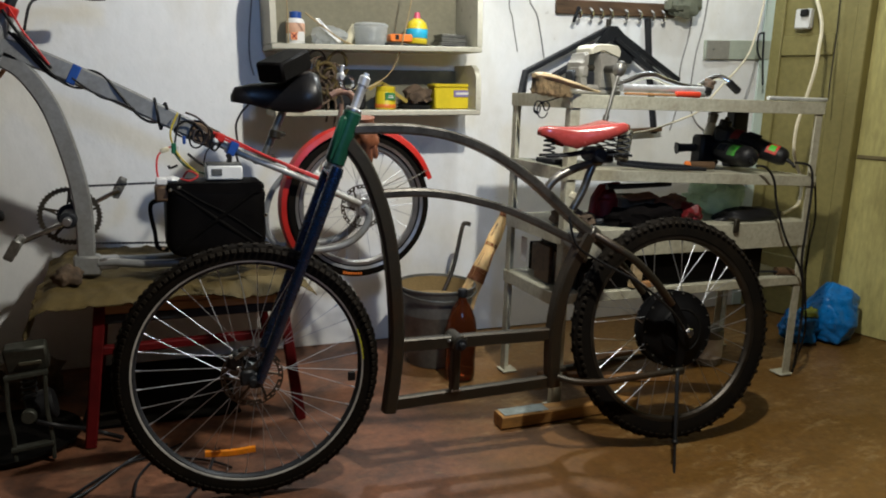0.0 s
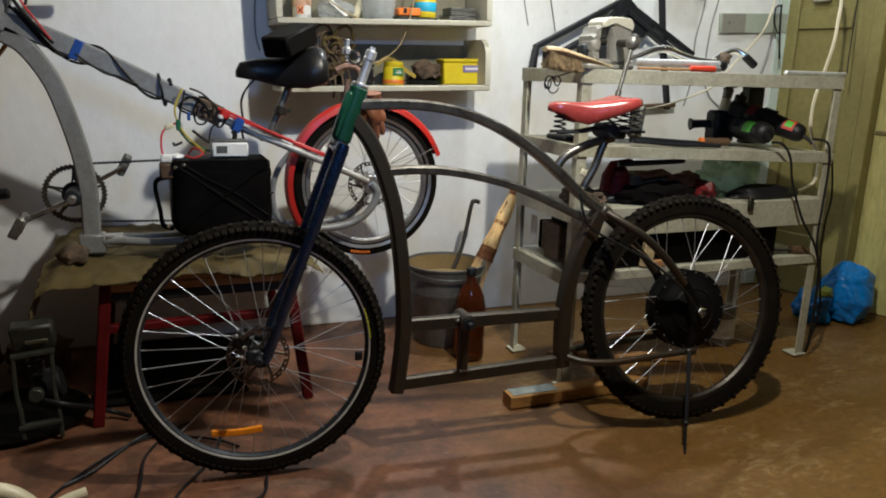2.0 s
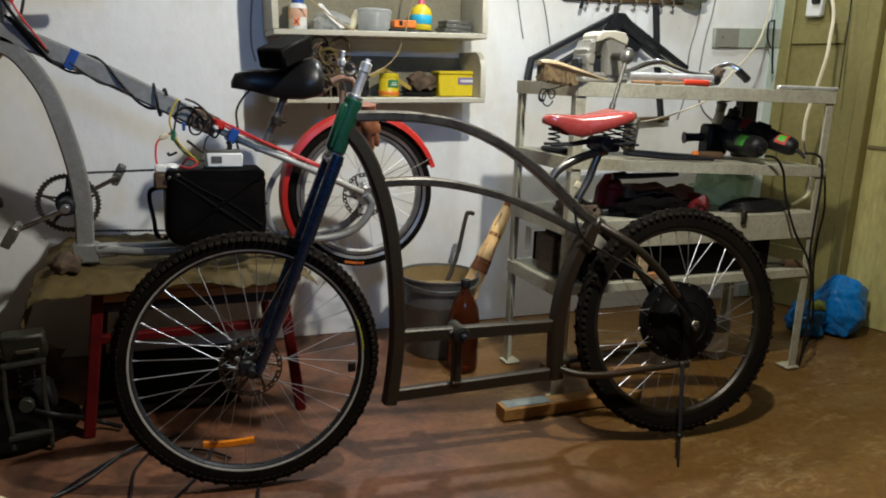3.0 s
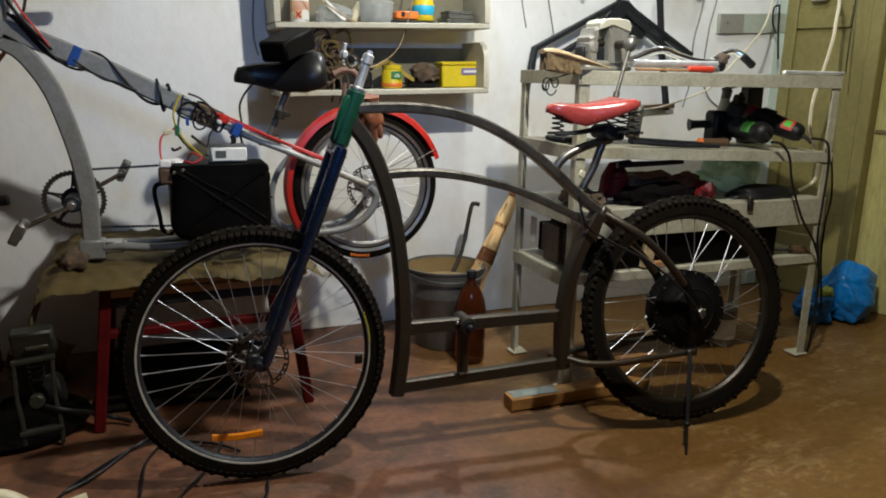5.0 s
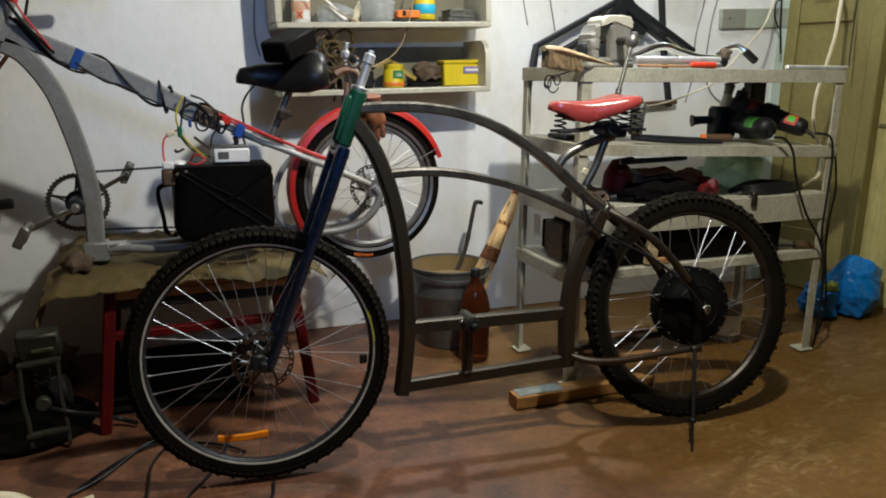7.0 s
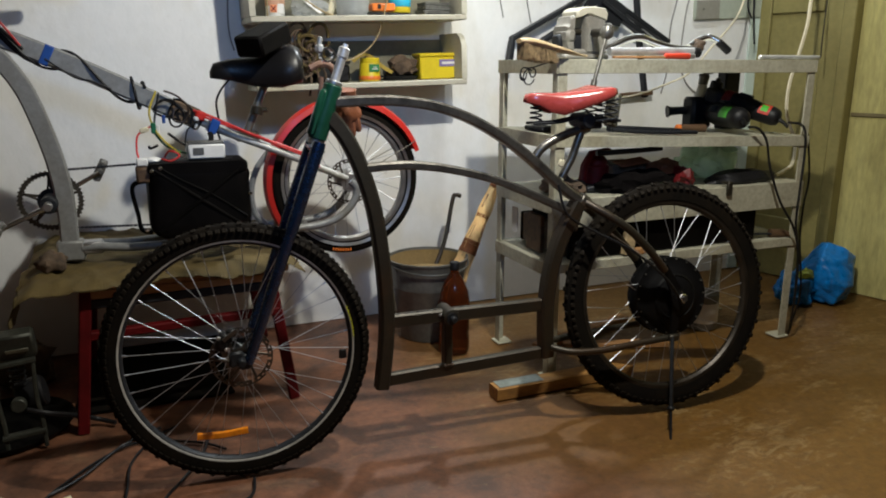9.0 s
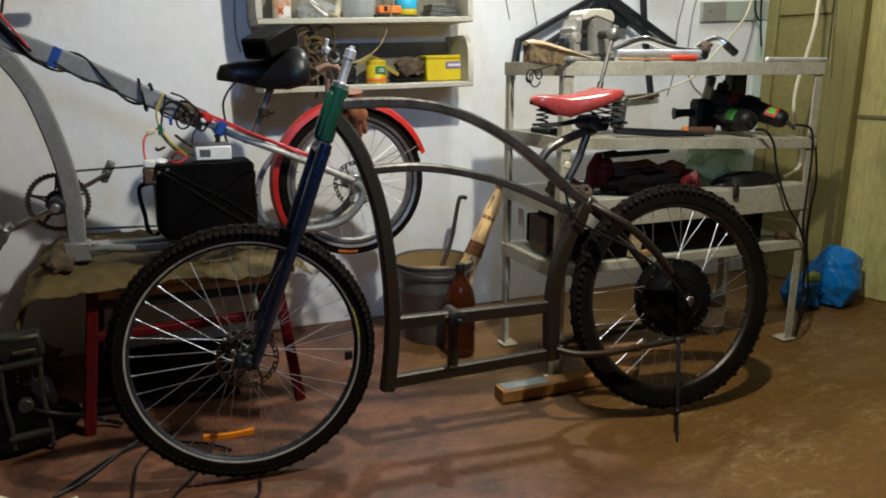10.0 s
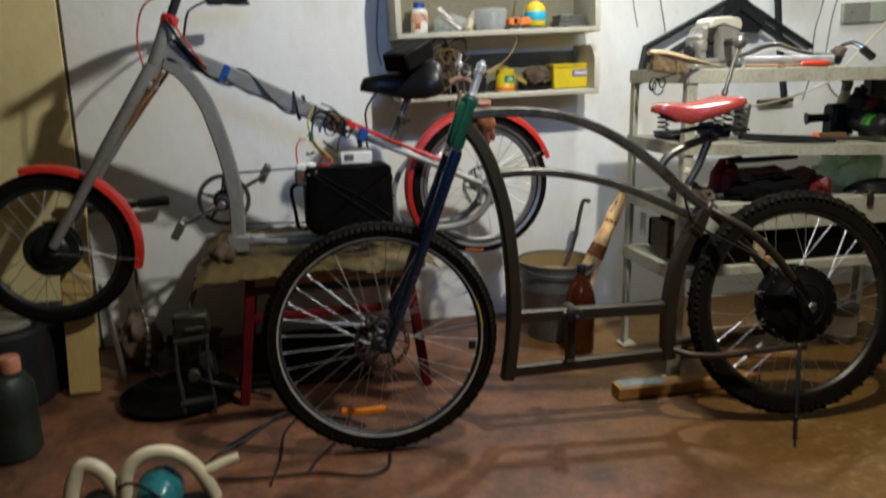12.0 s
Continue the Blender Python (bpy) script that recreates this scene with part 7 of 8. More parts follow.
def grinder(end, along, sticker, label, facing, handle=True, size=1.2):
    """An angle grinder whose body runs along a direction to the cord end; facing turns its sticker round the body."""
    x = Vector(along).normalized()
    z = (Vector((0, 0, 1)) - x * x.z).normalized()
    m = Matrix((x, z.cross(x), z)).transposed().to_4x4() @ Matrix.Scale(size, 4)
    m = Matrix.Translation(Vector(end) - m @ Vector((0.238, 0, 0.038))) @ m
    g = thing("angle_grinder", end, label, "angle grinder", "angle grinders on the rack")

    def put(name, s, material, label=""):
        return part(name, s.moved(m), material, g, label)

    def patch(x0, x1, wide, lift):
        pts = []
        for k in range(4):
            q = x0 + (x1 - x0) * k / 3
            r = 0.0335 + max(0, 0.2 - q) * 0.028 + lift
            pts += [(q, r * math.cos(radians(facing + w)), 0.0405 + r * math.sin(radians(facing + w))) for w in (-wide, -wide / 2, 0, wide / 2, wide)]
        return Shape().sheet(pts, 5)

    put("motor_body", Shape().tube([(0.02, 0, 0.045), (0.06, 0, 0.045), (0.12, 0, 0.043), (0.17, 0, 0.0405), (0.205, 0, 0.0405), (0.222, 0, 0.039), (0.232, 0, 0.038), (0.238, 0, 0.038)], 1, 20, scales=[0.032, 0.037, 0.036, 0.0325, 0.0325, 0.030, 0.024, 0.012]), BLACK)
    for k in range(6):
        put("vent_rib", Shape().box((0.075 + k * 0.008, -0.030, 0.060), (0.003, 0.012, 0.022), 0.001, Euler((-0.6, 0, 0)).to_matrix()), BLACK_METAL)
    put("gear_head", Shape().box((-0.01, 0, 0.048), (0.07, 0.06, 0.066), 0.014).cyl((-0.02, 0, 0.07), (-0.02, 0, 0.10), 0.022, n=16, bevel=0.004), BLACK_METAL)
    put("spindle", Shape().cyl((-0.02, 0, 0.098), (-0.02, 0, 0.112), 0.008, n=10, bevel=0.002), STEEL)
    if handle:
        put("side_handle", Shape().tube([(-0.01, -0.028, 0.05), (-0.01, -0.045, 0.05), (-0.012, -0.055, 0.05), (-0.014, -0.10, 0.05), (-0.014, -0.128, 0.048), (-0.014, -0.14, 0.047)], 1, 14, scales=[0.008, 0.009, 0.015, 0.0125, 0.014, 0.020]), BLACK)
    else:
        put("collar", Shape().lathe([(0.0372, 0.030), (0.0382, 0.032), (0.0382, 0.058), (0.0372, 0.060)], (0, 0, 0.045), (1, 0, 0), 20), RED_DARK, "dull red collar")
        put("sticker_border", patch(0.166, 0.206, 36, 0.0004), mat("red_sticker", (0.55, 0.05, 0.03), 0.5, bump=0), "red sticker with a pale edge")
    put("switch", Shape().box((0.10, 0, 0.082), (0.05, 0.018, 0.010), 0.003), BLACK_METAL)
    put("sticker", patch(0.174, 0.198, 20, 0.0012) if not handle else patch(0.140, 0.196, 30, 0.0010), sticker)
    put("cord_sleeve", Shape().tube([(0.236, 0, 0.036), (0.26, -0.005, 0.030), (0.275, -0.012, 0.022)], 1, 8, scales=[0.008, 0.006, 0.005]), BLACK)


def rack_middle_things():
    grinder((1.995, 2.03, 0.842), (-0.34, -0.94, 0.0), LIME, "black angle grinder with a lime-green sticker, lying on the rack", 150)
    grinder((2.178, 2.04, 0.838), (0.36, -0.87, -0.24), LIME, "black angle grinder with a green and red sticker, leaning on another", 140, False, 1.05)
    for pts, r in (([(1.975, 1.985, 0.82), (2.005, 1.966, 0.815), (2.045, 1.962, 0.77), (2.075, 1.965, 0.68), (2.136, 1.96, 0.552), (2.221, 1.96, 0.441), (2.262, 1.96, 0.307), (2.273, 1.97, 0.10), (2.30, 2.0, 0.008)], 0.0045),
                   ([(2.185, 2.01, 0.828), (2.225, 1.975, 0.815), (2.235, 1.965, 0.732), (2.227, 1.96, 0.588), (2.227, 1.96, 0.462), (2.258, 1.96, 0.329), (2.31, 2.0, 0.10), (2.34, 2.03, 0.008)], 0.0045),
                   ([(2.30, 2.03, 0.82), (2.345, 2.05, 0.74), (2.369, 2.05, 0.610), (2.357, 2.05, 0.502), (2.36, 2.05, 0.368), (2.396, 2.05, 0.157), (2.40, 2.08, 0.008)], 0.004)):
        solo("tool_cable", Shape().tube(catmull(pts, 6), r, 6), BLACK, "black power cable hanging down the rack", "cable", "cables on the rack")
    c = thing("hammer", (1.60, 2.06, second(1.6)), "dark steel bar tool with a wooden handle", "tool")
    part("rod", Shape().bar([(1.45, 2.06, second(1.45) + 0.020), (1.72, 2.03, second(1.72) + 0.012)], 0.020, 0.022), BLACK_METAL, c)
    part("handle", Shape().cyl((1.76, 2.08, second(1.76) + 0.020), (1.865, 2.07, second(1.865) + 0.020), 0.012, 0.014, n=12, bevel=0.004), DARK_WOOD, c)
    part("collar", Shape().cyl((1.748, 2.08, second(1.75) + 0.020), (1.762, 2.08, second(1.76) + 0.020), 0.0125, n=12, bevel=0.002), ORANGE, c)
    d = thing("pliers", (1.55, 2.02, second(1.55)), "dark steel pliers on the rack", "pliers")
    for s in (-1, 1):
        part("leg", Shape().bar(catmull([(1.44, 2.03 + s * 0.008, second(1.44) + 0.016), (1.58, 2.03 + s * 0.022, second(1.58) + 0.010), (1.78, 2.03 + s * 0.014, second(1.78) + 0.010)], 4), 0.012, 0.014), BLACK_METAL, d)
    w = thing("drill", (2.05, 2.33, second(2.05)), "black drill with a white and grey head, standing on the rack", "machine part")
    part("housing", Shape().box((2.055, 2.335, second(2.05) + 0.062), (0.10, 0.07, 0.122), 0.012), BLACK, w)
    part("top", Shape().cyl((2.062, 2.330, 0.905), (2.068, 2.330, 0.955), 0.024, 0.018, n=14, bevel=0.004), WHITE, w)
    part("chuck", Shape().cyl((2.070, 2.335, 0.948), (2.080, 2.335, 0.992), 0.017, 0.020, n=14, bevel=0.004), GREASY, w)
    part("lever_bar", Shape().bar([(2.050, 2.33, 0.990), (2.115, 2.33, 1.002)], 0.010, 0.014), GREASY, w)
    p = thing("dark_post", (2.26, 2.375, second(2.26)), "black tall box standing at the back of the rack", "box")
    part("column", Shape().box((2.225, 2.36, 0.90), (0.075, 0.05, 0.24), 0.005), BLACK, p)
    part("tablet", Shape().box((1.275, 2.19, second(1.275) + 0.009), (0.07, 0.12, 0.016), 0.004), BLACK_METAL, thing("dark_tray", (1.3, 2.17, second(1.3)), "flat dark metal tray on the rack", "tray"))


def lump(name, c, size, seed, m, label, category, z0, rough=0.4, fine=0.012):
    g = Shape().ball(c, size, 24, rough, seed)
    for p in g.v:
        p += Vector((1, 1, 1)) * noise.noise(p * 24 + Vector((seed, 0, 0))) * fine
        p.z = max(p.z, z0)
    return solo(name, g, m, label, category, smooth=50)


def rack_lower_things():
    Z = 0.611
    j = thing("trolley_jack", (1.46, 2.14, Z), "red hydraulic jack with a long dark pump lever", "jack")
    part("frame_arm", Shape().bar([(1.395, 2.12, Z + 0.01), (1.405, 2.12, 0.70), (1.43, 2.12, 0.738), (1.50, 2.12, 0.745)], 0.020, 0.026, c=0.004), RED_DARK, j)
    part("cylinder", Shape().cyl((1.47, 2.15, Z), (1.47, 2.15, 0.70), 0.045, n=18, bevel=0.008).ball((1.47, 2.15, 0.70), (0.04, 0.04, 0.035), 16), RED_DARK, j)
    part("lever", Shape().tube([(1.41, 2.06, 0.746), (1.53, 2.045, 0.750), (1.64, 2.035, 0.754), (1.655, 2.035, 0.754)], 1, 8, scales=[0.010, 0.009, 0.008, 0.006]), BLACK, j)
    part("valve", Shape().cyl((1.515, 2.10, Z + 0.03), (1.55, 2.09, Z + 0.03), 0.022, n=14, bevel=0.005), RED_DARK, j)
    part("base", Shape().box((1.47, 2.14, Z + 0.012), (0.15, 0.12, 0.022), 0.006), BLACK_METAL, j)
    lump("dark_bundle", (1.33, 2.13, Z + 0.02), (0.07, 0.09, 0.028), 2.2, RAG, "dark greasy rag bundle on the rack", "rag", Z)
    k = thing("cardboard_box", (1.60, 2.2, Z), "low brown cardboard box", "box")
    part("carton", Shape().box((1.615, 2.22, Z + 0.04), (0.14, 0.14, 0.078), 0.004), RAG, k)
    part("flap", Shape().box((1.62, 2.15, Z + 0.086), (0.12, 0.06, 0.004), 0.001, Euler((0.2, -0.1, 0)).to_matrix()), LEATHER, k)
    lump("brown_bag", (1.76, 2.17, Z + 0.035), (0.085, 0.08, 0.05), 5.1, LEATHER, "crumpled brown bag on the rack", "bag", Z)
    lump("red_glove", (1.79, 2.08, Z + 0.035), (0.045, 0.04, 0.035), 7.3, RED_DARK, "dull red work glove on the rack", "glove", Z)
    lump("dark_cloth", (1.58, 2.07, Z + 0.025), (0.16, 0.05, 0.042), 9.3, BLACK_CLOTH, "black cloth lying on the rack", "cloth", Z)
    lump("green_bag", (2.045, 2.25, Z + 0.055), (0.120, 0.09, 0.080), 3.4, GREEN_BAG, "translucent green plastic bag on the rack", "bag", Z, 0.5, 0.02)
    lump("dark_tool_bag", (2.07, 2.09, Z + 0.012), (0.15, 0.06, 0.032), 6.6, BLACK, "flat black tool bag on the rack", "bag", Z, 0.25, 0.006)
    c = thing("clamp", (1.94, 1.985, Z), "small steel clamp on the rack edge", "clamp")
    part("jaw", Shape().box((1.925, 1.992, Z - 0.004), (0.022, 0.012, 0.05), 0.003).box((1.925, 2.005, Z + 0.014), (0.022, 0.04, 0.010), 0.003), STEEL, c)
    Z = 0.399
    b = thing("dark_crate", (1.62, 2.2, Z), "dark crate with a solid black filling on the lowest shelf", "crate")
    # near-black sides and one solid block fill the gap between the shelves
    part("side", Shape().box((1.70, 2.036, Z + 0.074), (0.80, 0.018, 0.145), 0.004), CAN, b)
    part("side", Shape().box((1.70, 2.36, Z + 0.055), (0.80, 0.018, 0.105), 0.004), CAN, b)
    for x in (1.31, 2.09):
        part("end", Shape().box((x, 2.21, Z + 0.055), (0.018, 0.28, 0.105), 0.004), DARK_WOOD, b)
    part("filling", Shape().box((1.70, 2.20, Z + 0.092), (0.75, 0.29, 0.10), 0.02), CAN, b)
    w = thing("wood_offcut", (1.50, 2.02, Z), "pale wooden offcut in front of the crate", "wood block")
    part("piece", Shape().box((1.525, 2.013, Z + 0.045), (0.042, 0.022, 0.085), 0.003, Euler((0, 0.1, 0)).to_matrix()), PALE_WOOD, w)
    part("wedge", Shape().box((1.575, 2.013, Z + 0.012), (0.05, 0.022, 0.022), 0.003), WOOD, w)
    f = thing("crate_board", (1.245, 2.2, Z), "dark brown board standing on the lowest shelf", "board")
    part("board", Shape().box((1.262, 2.19, Z + 0.068), (0.016, 0.10, 0.13), 0.003), DARK_WOOD, f)
    part("paper", Shape().box((1.25, 2.315, Z + 0.09), (0.004, 0.04, 0.09), 0.001), PAPER, f)
    t = thing("hacksaw", (2.2, 2.05, Z), "saw with an orange-brown handle sticking out of the shelf", "saw")
    part("blade", Shape().bar([(2.0, 2.06, Z + 0.022), (2.2, 2.04, Z + 0.012)], 0.006, 0.024), BLACK_METAL, t)
    part("handle", Shape().tube([(2.19, 2.04, Z + 0.014), (2.24, 2.035, Z + 0.008), (2.295, 2.03, Z - 0.006)], 1, 10, scales=[0.016, 0.020, 0.013]), DARK_WOOD, t)
    part("ferrule", Shape().cyl((2.285, 2.03, Z - 0.003), (2.305, 2.03, Z - 0.008), 0.011, n=10), ORANGE, t)
    # on the floor below
    m = thing("metal_can", (1.95, 2.28, 0), "pale dented metal can under the rack", "can")
    part("can", Shape().lathe([(0, 0.001), (0.06, 0.001), (0.062, 0.004), (0.062, 0.14), (0.060, 0.145), (0.0, 0.143)], (2.06, 2.22, 0), n=24), ZINC, m)
    part("label", Shape().lathe([(0.0625, 0.03), (0.063, 0.031), (0.063, 0.11), (0.0625, 0.111)], (2.06, 2.22, 0), n=24), PAPER, m)
    k = thing("wood_strip", (1.6, 2.25, 0), "reddish wooden strips lying under the rack", "wood strip")
    part("strip", Shape().box((1.55, 2.30, 0.02), (0.52, 0.05, 0.03), 0.003, Euler((0, 0, 0.3)).to_matrix()), WOOD, k)
    part("strip", Shape().box((1.60, 2.16, 0.014), (0.40, 0.04, 0.022), 0.003, Euler((0, 0, -0.35)).to_matrix()), WOOD, k)


rack_top_things()
rack_middle_things()
rack_lower_things()

# ---- by the cruiser's head tube ----
def pouch():
    g = Shape().ball((0.517, 1.868, 0.916), (0.031, 0.025, 0.050), 22, 0.35, 1.2)
    for p in g.v:
        p += Vector((1, 1, 1)) * noise.noise(p * 40) * 0.005
    t = thing("leather_glove", (0.517, 1.868, 0.87), "brown leather work glove hanging behind the head tube", "glove")
    part("palm", g, LEATHER, t, smooth=60)
    part("cuff", Shape().tube([(0.514, 1.868, 0.943), (0.512, 1.863, 0.968)], 1, 14, scales=[0.023, 0.027]), LEATHER, t)
    for k, (dx, drop) in enumerate(((-0.016, 0.052), (-0.004, 0.062), (0.009, 0.058), (0.021, 0.046))):
        part("finger", Shape().tube([(0.517 + dx, 1.862, 0.895), (0.517 + dx * 1.2, 1.860, 0.916 - drop), (0.516 + dx * 1.3, 1.861, 0.908 - drop)], 1, 8, scales=[0.009, 0.0085, 0.005]), LEATHER, t)
    h = thing("hanging_hook", (0.48, 1.87, 0.9), "rusty bent iron rod hanging behind the stem", "hook")
    part("rod", Shape().tube(catmull([(0.428, 1.89, 1.020), (0.454, 1.89, 1.031), (0.481, 1.89, 1.026), (0.492, 1.89, 0.999), (0.488, 1.89, 0.951), (0.475, 1.885, 0.895)], 5), 0.0085, 8), RUST, h)
    part("rod_tail", Shape().tube(catmull([(0.460, 1.90, 1.0), (0.454, 1.90, 0.947), (0.443, 1.89, 0.895)], 4), 0.006, 8), RUST, h)


pouch()


# ---- west end: pump, foot pump, boards, cables ----
def hand_pump():
    t = thing("hand_pump", (-0.66, 2.83, 0.565), "black bicycle hand pump hanging level on wall hooks", "pump")
    part("handle", Shape().cyl((-0.575, 2.80, 0.580), (-0.466, 2.80, 0.589), 0.0185, n=16, bevel=0.005), BLACK, t)
    part("barrel", Shape().cyl((-0.88, 2.80, 0.556), (-0.575, 2.80, 0.580), 0.0135, n=14, bevel=0.003), BLACK_METAL, t)
    for x in (-0.83, -0.64):
        z = 0.580 + (x + 0.575) * 0.08
        part("wall_hook", Shape().tube(catmull([(x, 2.873, z + 0.004), (x, 2.83, z - 0.014), (x, 2.80, z - 0.019), (x, 2.782, z - 0.004)], 4), 0.004, 6), ZINC, t)


def foot_pump():
    t = thing("foot_pump", (-0.35, 2.18, 0), "grey sheet-metal foot pump frame standing on the floor", "foot pump")
    Y = 2.17
    part("plate", Shape().box((-0.345, Y, 0.300), (0.105, 0.045, 0.075), 0.006, Euler((0.25, -0.06, 0)).to_matrix()), PUMP_STEEL, t)
    part("slot", Shape().box((-0.335, Y - 0.024, 0.288), (0.055, 0.004, 0.010), 0.001, Euler((0.25, -0.06, 0)).to_matrix()), DULL_OLIVE, t)
    part("cross_bar", Shape().bar([(-0.40, Y - 0.02, 0.248), (-0.295, Y - 0.02, 0.258)], 0.012, 0.020, c=0.002), PUMP_STEEL, t)
    for x in (-0.395, -0.302):
        part("leg", Shape().bar(catmull([(x, Y - 0.02, 0.25), (x - 0.002, Y - 0.02, 0.15), (x + 0.006, Y - 0.025, 0.08), (x + 0.008, Y - 0.03, 0.006)], 4), 0.010, 0.016, c=0.002), PUMP_STEEL, t)
    part("base_bar", Shape().bar([(-0.395, Y - 0.03, 0.045), (-0.29, Y - 0.03, 0.055)], 0.014, 0.024, c=0.003), PUMP_STEEL, t)
    part("cylinder", Shape().cyl((-0.36, Y + 0.05, 0.125), (-0.29, Y + 0.05, 0.14), 0.045, n=18, bevel=0.006), BLACK, t)
    part("gauge", Shape().cyl((-0.35, Y + 0.0, 0.13), (-0.35, Y - 0.025, 0.13), 0.020, n=16, bevel=0.003), PUMP_STEEL, t)
    part("spring", Shape().tube([(-0.35 + 0.02 * math.cos(i * 0.8), Y + 0.03 + 0.02 * math.sin(i * 0.8), 0.16 + i * 0.002) for i in range(45)], 0.003, 5), BLACK, t)
    part("hose", Shape().tube(catmull([(-0.33, Y - 0.02, 0.115), (-0.28, Y - 0.03, 0.10), (-0.22, Y + 0.02, 0.06), (-0.17, Y + 0.06, 0.02), (-0.12, Y + 0.03, 0.012)], 5), 0.007, 7), BLACK, t)
    # added black dish that darkens the floor beside the pump
    m = thing("dark_floor_dish", (-0.36, 2.25, 0), "black round dish added where the floor is dark", "tray")
    part("dish", Shape().lathe([(0, 0.004), (0.17, 0.004), (0.185, 0.02), (0.19, 0.02), (0.175, 0.001), (0, 0.001)], (-0.42, 2.30, 0), n=32), CAN, m)


def leaning_things():
    b = Shape().box((-0.742, 2.47, 0.315), (0.098, 0.020, 0.635), 0.003, Euler((-0.20, 0, 0.02)).to_matrix())
    solo("leaning_board", b, mat("varnished_board", (0.45, 0.32, 0.12), 0.5, vary=0.25, tint=(0.32, 0.2, 0.07), stretch=(5, 5, 1)), "yellowish wooden board leaning on the wall", "board")
    s = Shape().box((-0.655, 2.52, 0.17), (0.018, 0.012, 0.36), 0.003, Euler((-0.12, -0.16, 0)).to_matrix())
    solo("metal_strip", s, ALLOY, "thin grey metal strip leaning on the wall", "metal strip")
    c = thing("machine_clutter", (-0.95, 2.3, 0), "dark greasy machine parts heaped on the floor", "machine parts")
    part("drum", Shape().cyl((-0.98, 2.42, 0.0), (-0.98, 2.42, 0.26), 0.15, n=24, bevel=0.01), BLACK_METAL, c)
    part("block", Shape().box((-0.90, 2.55, 0.14), (0.24, 0.16, 0.28), 0.02), BLACK_METAL, c)
    part("flange", Shape().cyl((-0.98, 2.42, 0.262), (-0.98, 2.42, 0.285), 0.11, n=20, bevel=0.004), CAST, c)
    d = thing("oil_bottle", (-0.845, 2.02, 0), "dark green oil can with a dented side and an orange-pink cap", "bottle")
    part("body", Shape().lathe([(0, 0.001), (0.072, 0.001), (0.078, 0.008), (0.078, 0.10), (0.074, 0.112), (0.078, 0.124), (0.078, 0.20), (0.058, 0.238), (0.024, 0.250)], (-0.845, 2.02, 0), n=26), mat("dark_green_plastic", (0.012, 0.020, 0.014), 0.4), d)
    part("cap", Shape().lathe([(0.026, 0.248), (0.029, 0.250), (0.029, 0.288), (0.025, 0.294), (0, 0.294)], (-0.822, 2.02, 0), n=18), mat("orange_pink_cap", (0.42, 0.17, 0.10), 0.45, vary=0.2), d)
    part("handle", Shape().tube(catmull([(-0.868, 2.0, 0.232), (-0.890, 1.99, 0.272), (-0.862, 2.0, 0.290), (-0.835, 2.02, 0.272)], 4), 0.009, 8), mat("dark_green_plastic", (0.012, 0.020, 0.014), 0.4), d)


def west_clutter():
    """Dim greasy things between the bench and the wall."""
    random.seed(12)
    for c, size, seed, m, label in (((-0.60, 2.66, 0.085), (0.075, 0.08, 0.10), 3.0, RAG, "dirty brown rag heaped against the wall"),
                                    ((-0.40, 2.66, 0.07), (0.09, 0.10, 0.08), 7.0, RAG, "oily dark rag on the floor")):
        g = Shape().ball(c, size, 26, 0.5, seed)
        for p in g.v:
            p += (p - Vector(c)).normalized() * noise.noise(p * 26) * 0.018
            p.z = max(p.z, 0.002)
        solo("rag", g, m, label, "rag", smooth=60)
    g = Shape().ball((-0.245, 2.34, 0.478), (0.040, 0.045, 0.028), 28, 0.4, 9.0)
    for p in g.v:
        p += (p - Vector((-0.245, 2.34, 0.478))).normalized() * noise.noise(p * 34) * 0.012
        p.z = max(p.z, 0.456)
    solo("rag", g, RAG, "brown cloth rag under the foot of the bike frame", "rag", smooth=60)
    ch = thing("hanging_chain", (-0.55, 2.5, 0), "length of bright chain hanging from a chrome rod", "chain")
    part("rod", Shape().tube([(-0.558, 2.50, 0.42), (-0.553, 2.50, 0.27)], 0.007, 8), CHROME, ch)
    for k in range(14):
        z = 0.262 - k * 0.0155
        x = -0.552 + 0.016 * math.sin(k * 0.22)
        part("link", Shape().box((x, 2.50 - 0.0015 * k, z), (0.016 if k % 2 else 0.011, 0.010, 0.017), 0.003), ALLOY if k % 2 else GREASY, ch)
    part("hook", Shape().tube(catmull([(-0.535, 2.48, 0.045), (-0.52, 2.47, 0.02), (-0.50, 2.46, 0.015), (-0.485, 2.46, 0.03)], 4), 0.006, 6), GREASY, ch)


west_clutter()
# black sheet laid on the floor in place of the shade under the bench
shade_shape = Shape()
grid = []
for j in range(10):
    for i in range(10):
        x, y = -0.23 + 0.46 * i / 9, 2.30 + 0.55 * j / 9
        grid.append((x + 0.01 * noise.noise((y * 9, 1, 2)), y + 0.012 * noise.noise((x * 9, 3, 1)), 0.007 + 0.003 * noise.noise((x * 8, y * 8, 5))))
shade_shape.sheet(grid, 10)
shade_shape.add([p - Vector((0, 0, 0.006)) for p in shade_shape.v], [f[::-1] for f in shade_shape.f])
solo("bench_shade_sheet", shade_shape, RUBBER, "black sheet standing in for the shade under the bench", "mat")


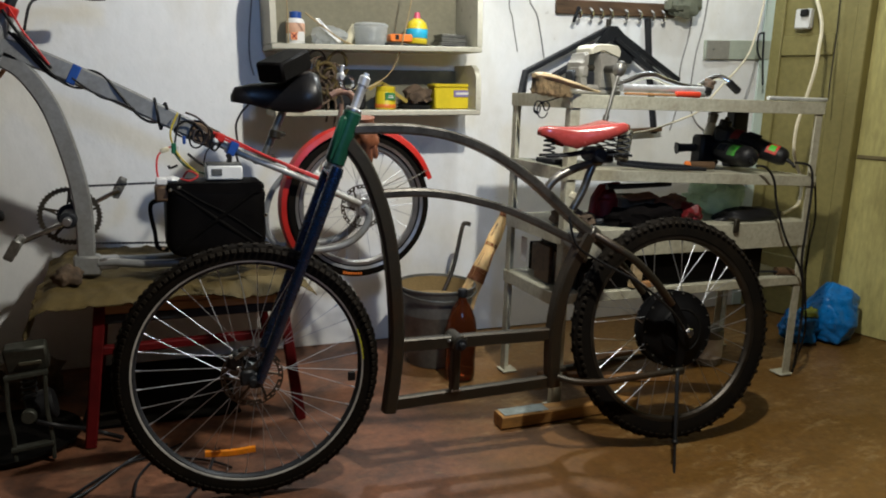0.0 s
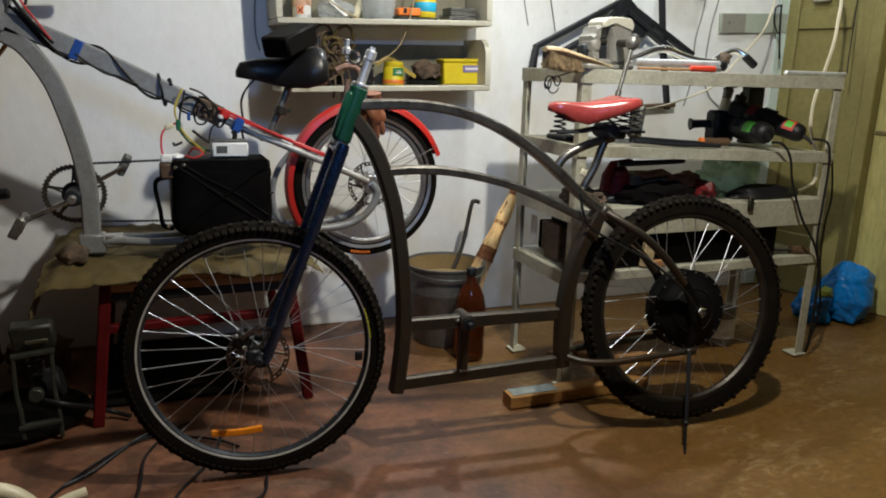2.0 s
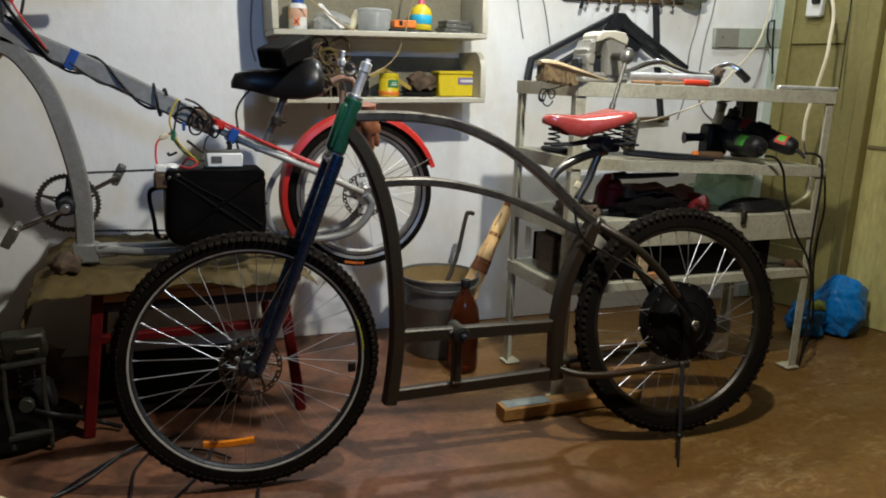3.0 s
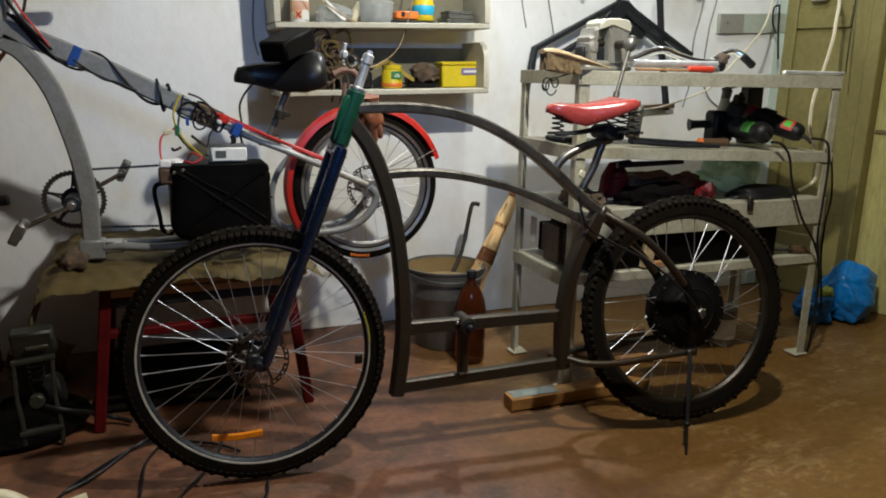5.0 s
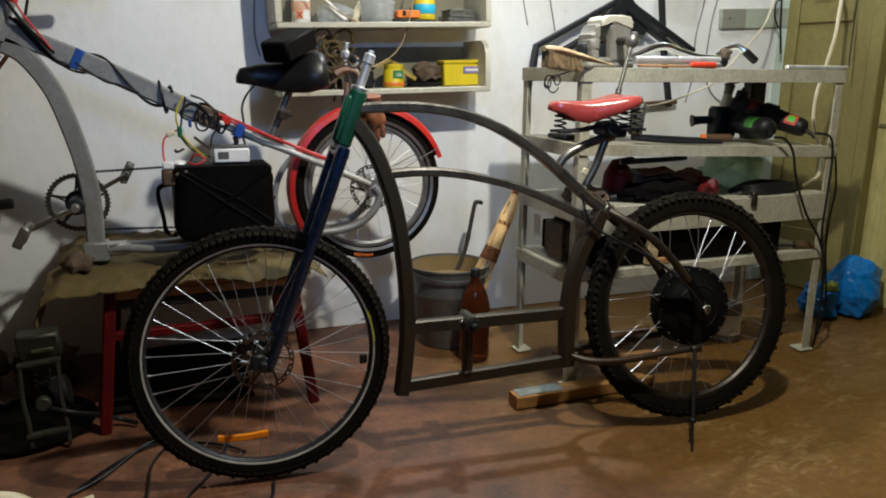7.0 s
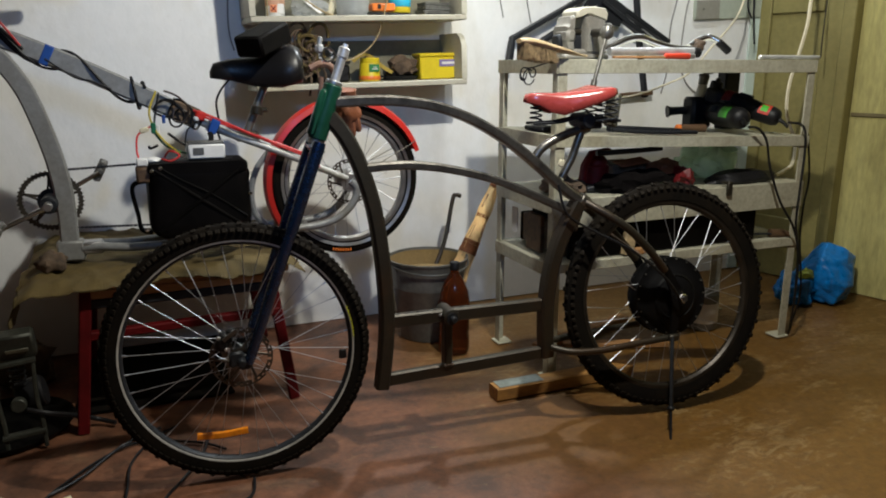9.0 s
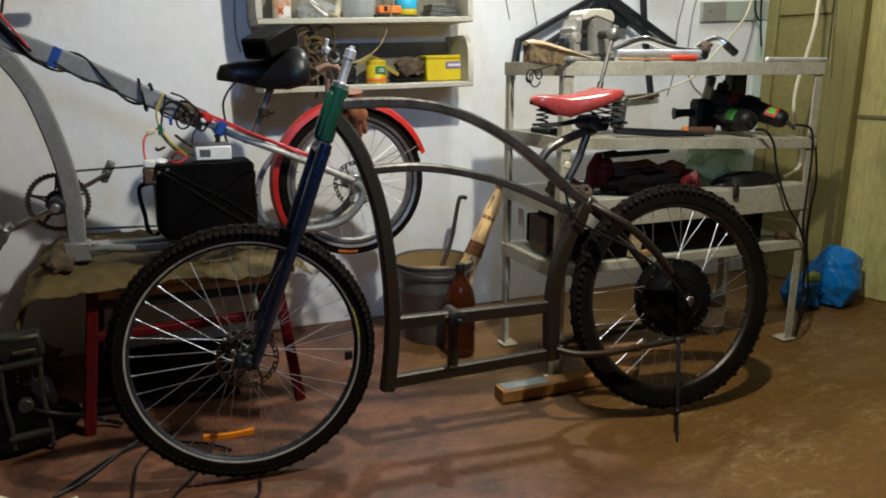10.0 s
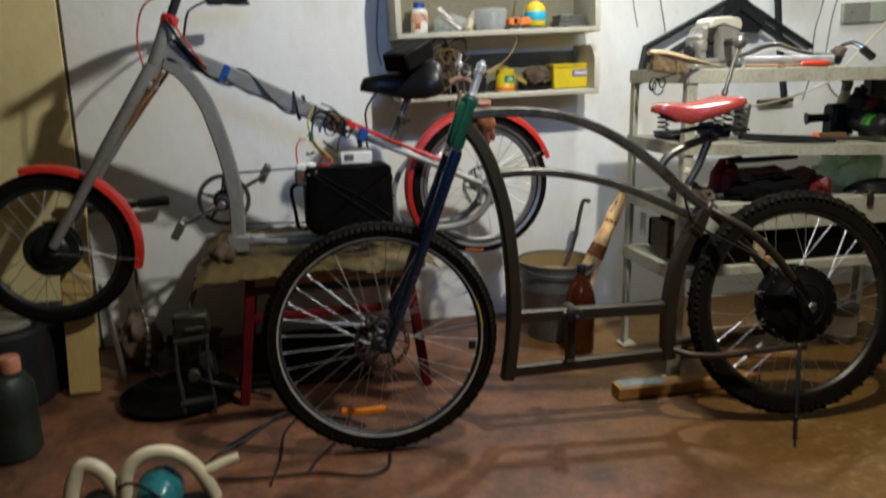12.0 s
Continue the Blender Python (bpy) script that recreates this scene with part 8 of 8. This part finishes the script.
def hose_machine():
    """Cream-handled teal machine on the floor in front."""
    t = thing("teal_machine", (-0.38, 1.60, 0), "teal garden machine with thick cream tubular handles, on the floor", "machine")
    part("housing", Shape().ball((-0.385, 1.615, 0.045), (0.058, 0.09, 0.060), 28, 0.05, 2.0), TEAL, t)
    part("handle", Shape().tube(catmull([(-0.462, 1.60, 0.05), (-0.457, 1.61, 0.105), (-0.433, 1.62, 0.138), (-0.394, 1.625, 0.152), (-0.342, 1.625, 0.142), (-0.298, 1.62, 0.105), (-0.266, 1.615, 0.047), (-0.254, 1.61, 0.015)], 6), 0.0175, 14), CREAM, t)
    part("spout", Shape().tube([(-0.285, 1.62, 0.085), (-0.255, 1.625, 0.090), (-0.225, 1.632, 0.100), (-0.192, 1.638, 0.106)], 1, 12, scales=[0.012, 0.015, 0.013, 0.012]), CREAM, t)
    part("second_handle", Shape().tube(catmull([(-0.590, 1.60, 0.03), (-0.582, 1.61, 0.085), (-0.566, 1.62, 0.125), (-0.545, 1.625, 0.137), (-0.513, 1.62, 0.120), (-0.488, 1.615, 0.075), (-0.474, 1.61, 0.042), (-0.458, 1.605, 0.015)], 6), 0.019, 14), CREAM, t)
    part("lead", Shape().tube(catmull([(-0.47, 1.58, 0.09), (-0.44, 1.56, 0.112), (-0.40, 1.545, 0.10), (-0.36, 1.54, 0.06)], 5), 0.004, 6), BLACK, t)
    part("base", Shape().box((-0.42, 1.59, 0.012), (0.34, 0.12, 0.022), 0.01), BLACK, t)
    part("bellows", Shape().ball((-0.525, 1.60, 0.035), (0.045, 0.06, 0.04), 18, 0.1, 5.0), BLACK, t)


hand_pump()
foot_pump()
leaning_things()
hose_machine()
for pts, r in (([(-0.30, 1.80, 0.005), (-0.255, 1.88, 0.005), (-0.156, 2.0, 0.005), (-0.06, 2.06, 0.005), (0.09, 2.0, 0.005), (0.16, 1.93, 0.005)], 0.0038),
               ([(-0.12, 1.66, 0.005), (-0.093, 1.79, 0.005), (-0.079, 1.95, 0.005), (-0.02, 2.07, 0.005), (0.04, 2.12, 0.005)], 0.0036),
               ([(-0.02, 1.70, 0.005), (0.003, 1.754, 0.005), (0.047, 1.824, 0.005), (0.10, 1.93, 0.005), (0.13, 2.05, 0.005)], 0.004),
               ([(-0.255, 1.72, 0.005), (-0.16, 1.70, 0.005), (0.0, 1.69, 0.005), (0.117, 1.646, 0.005), (0.19, 1.67, 0.005), (0.21, 1.75, 0.005)], 0.004),
               ([(-0.27, 1.86, 0.005), (-0.2, 1.92, 0.005), (-0.10, 2.06, 0.005), (0.0, 2.13, 0.005)], 0.004)):
    solo("floor_cable", Shape().tube(catmull(pts, 6), r, 6), BLACK, "black cable lying on the floor", "cable", "cables on the floor")
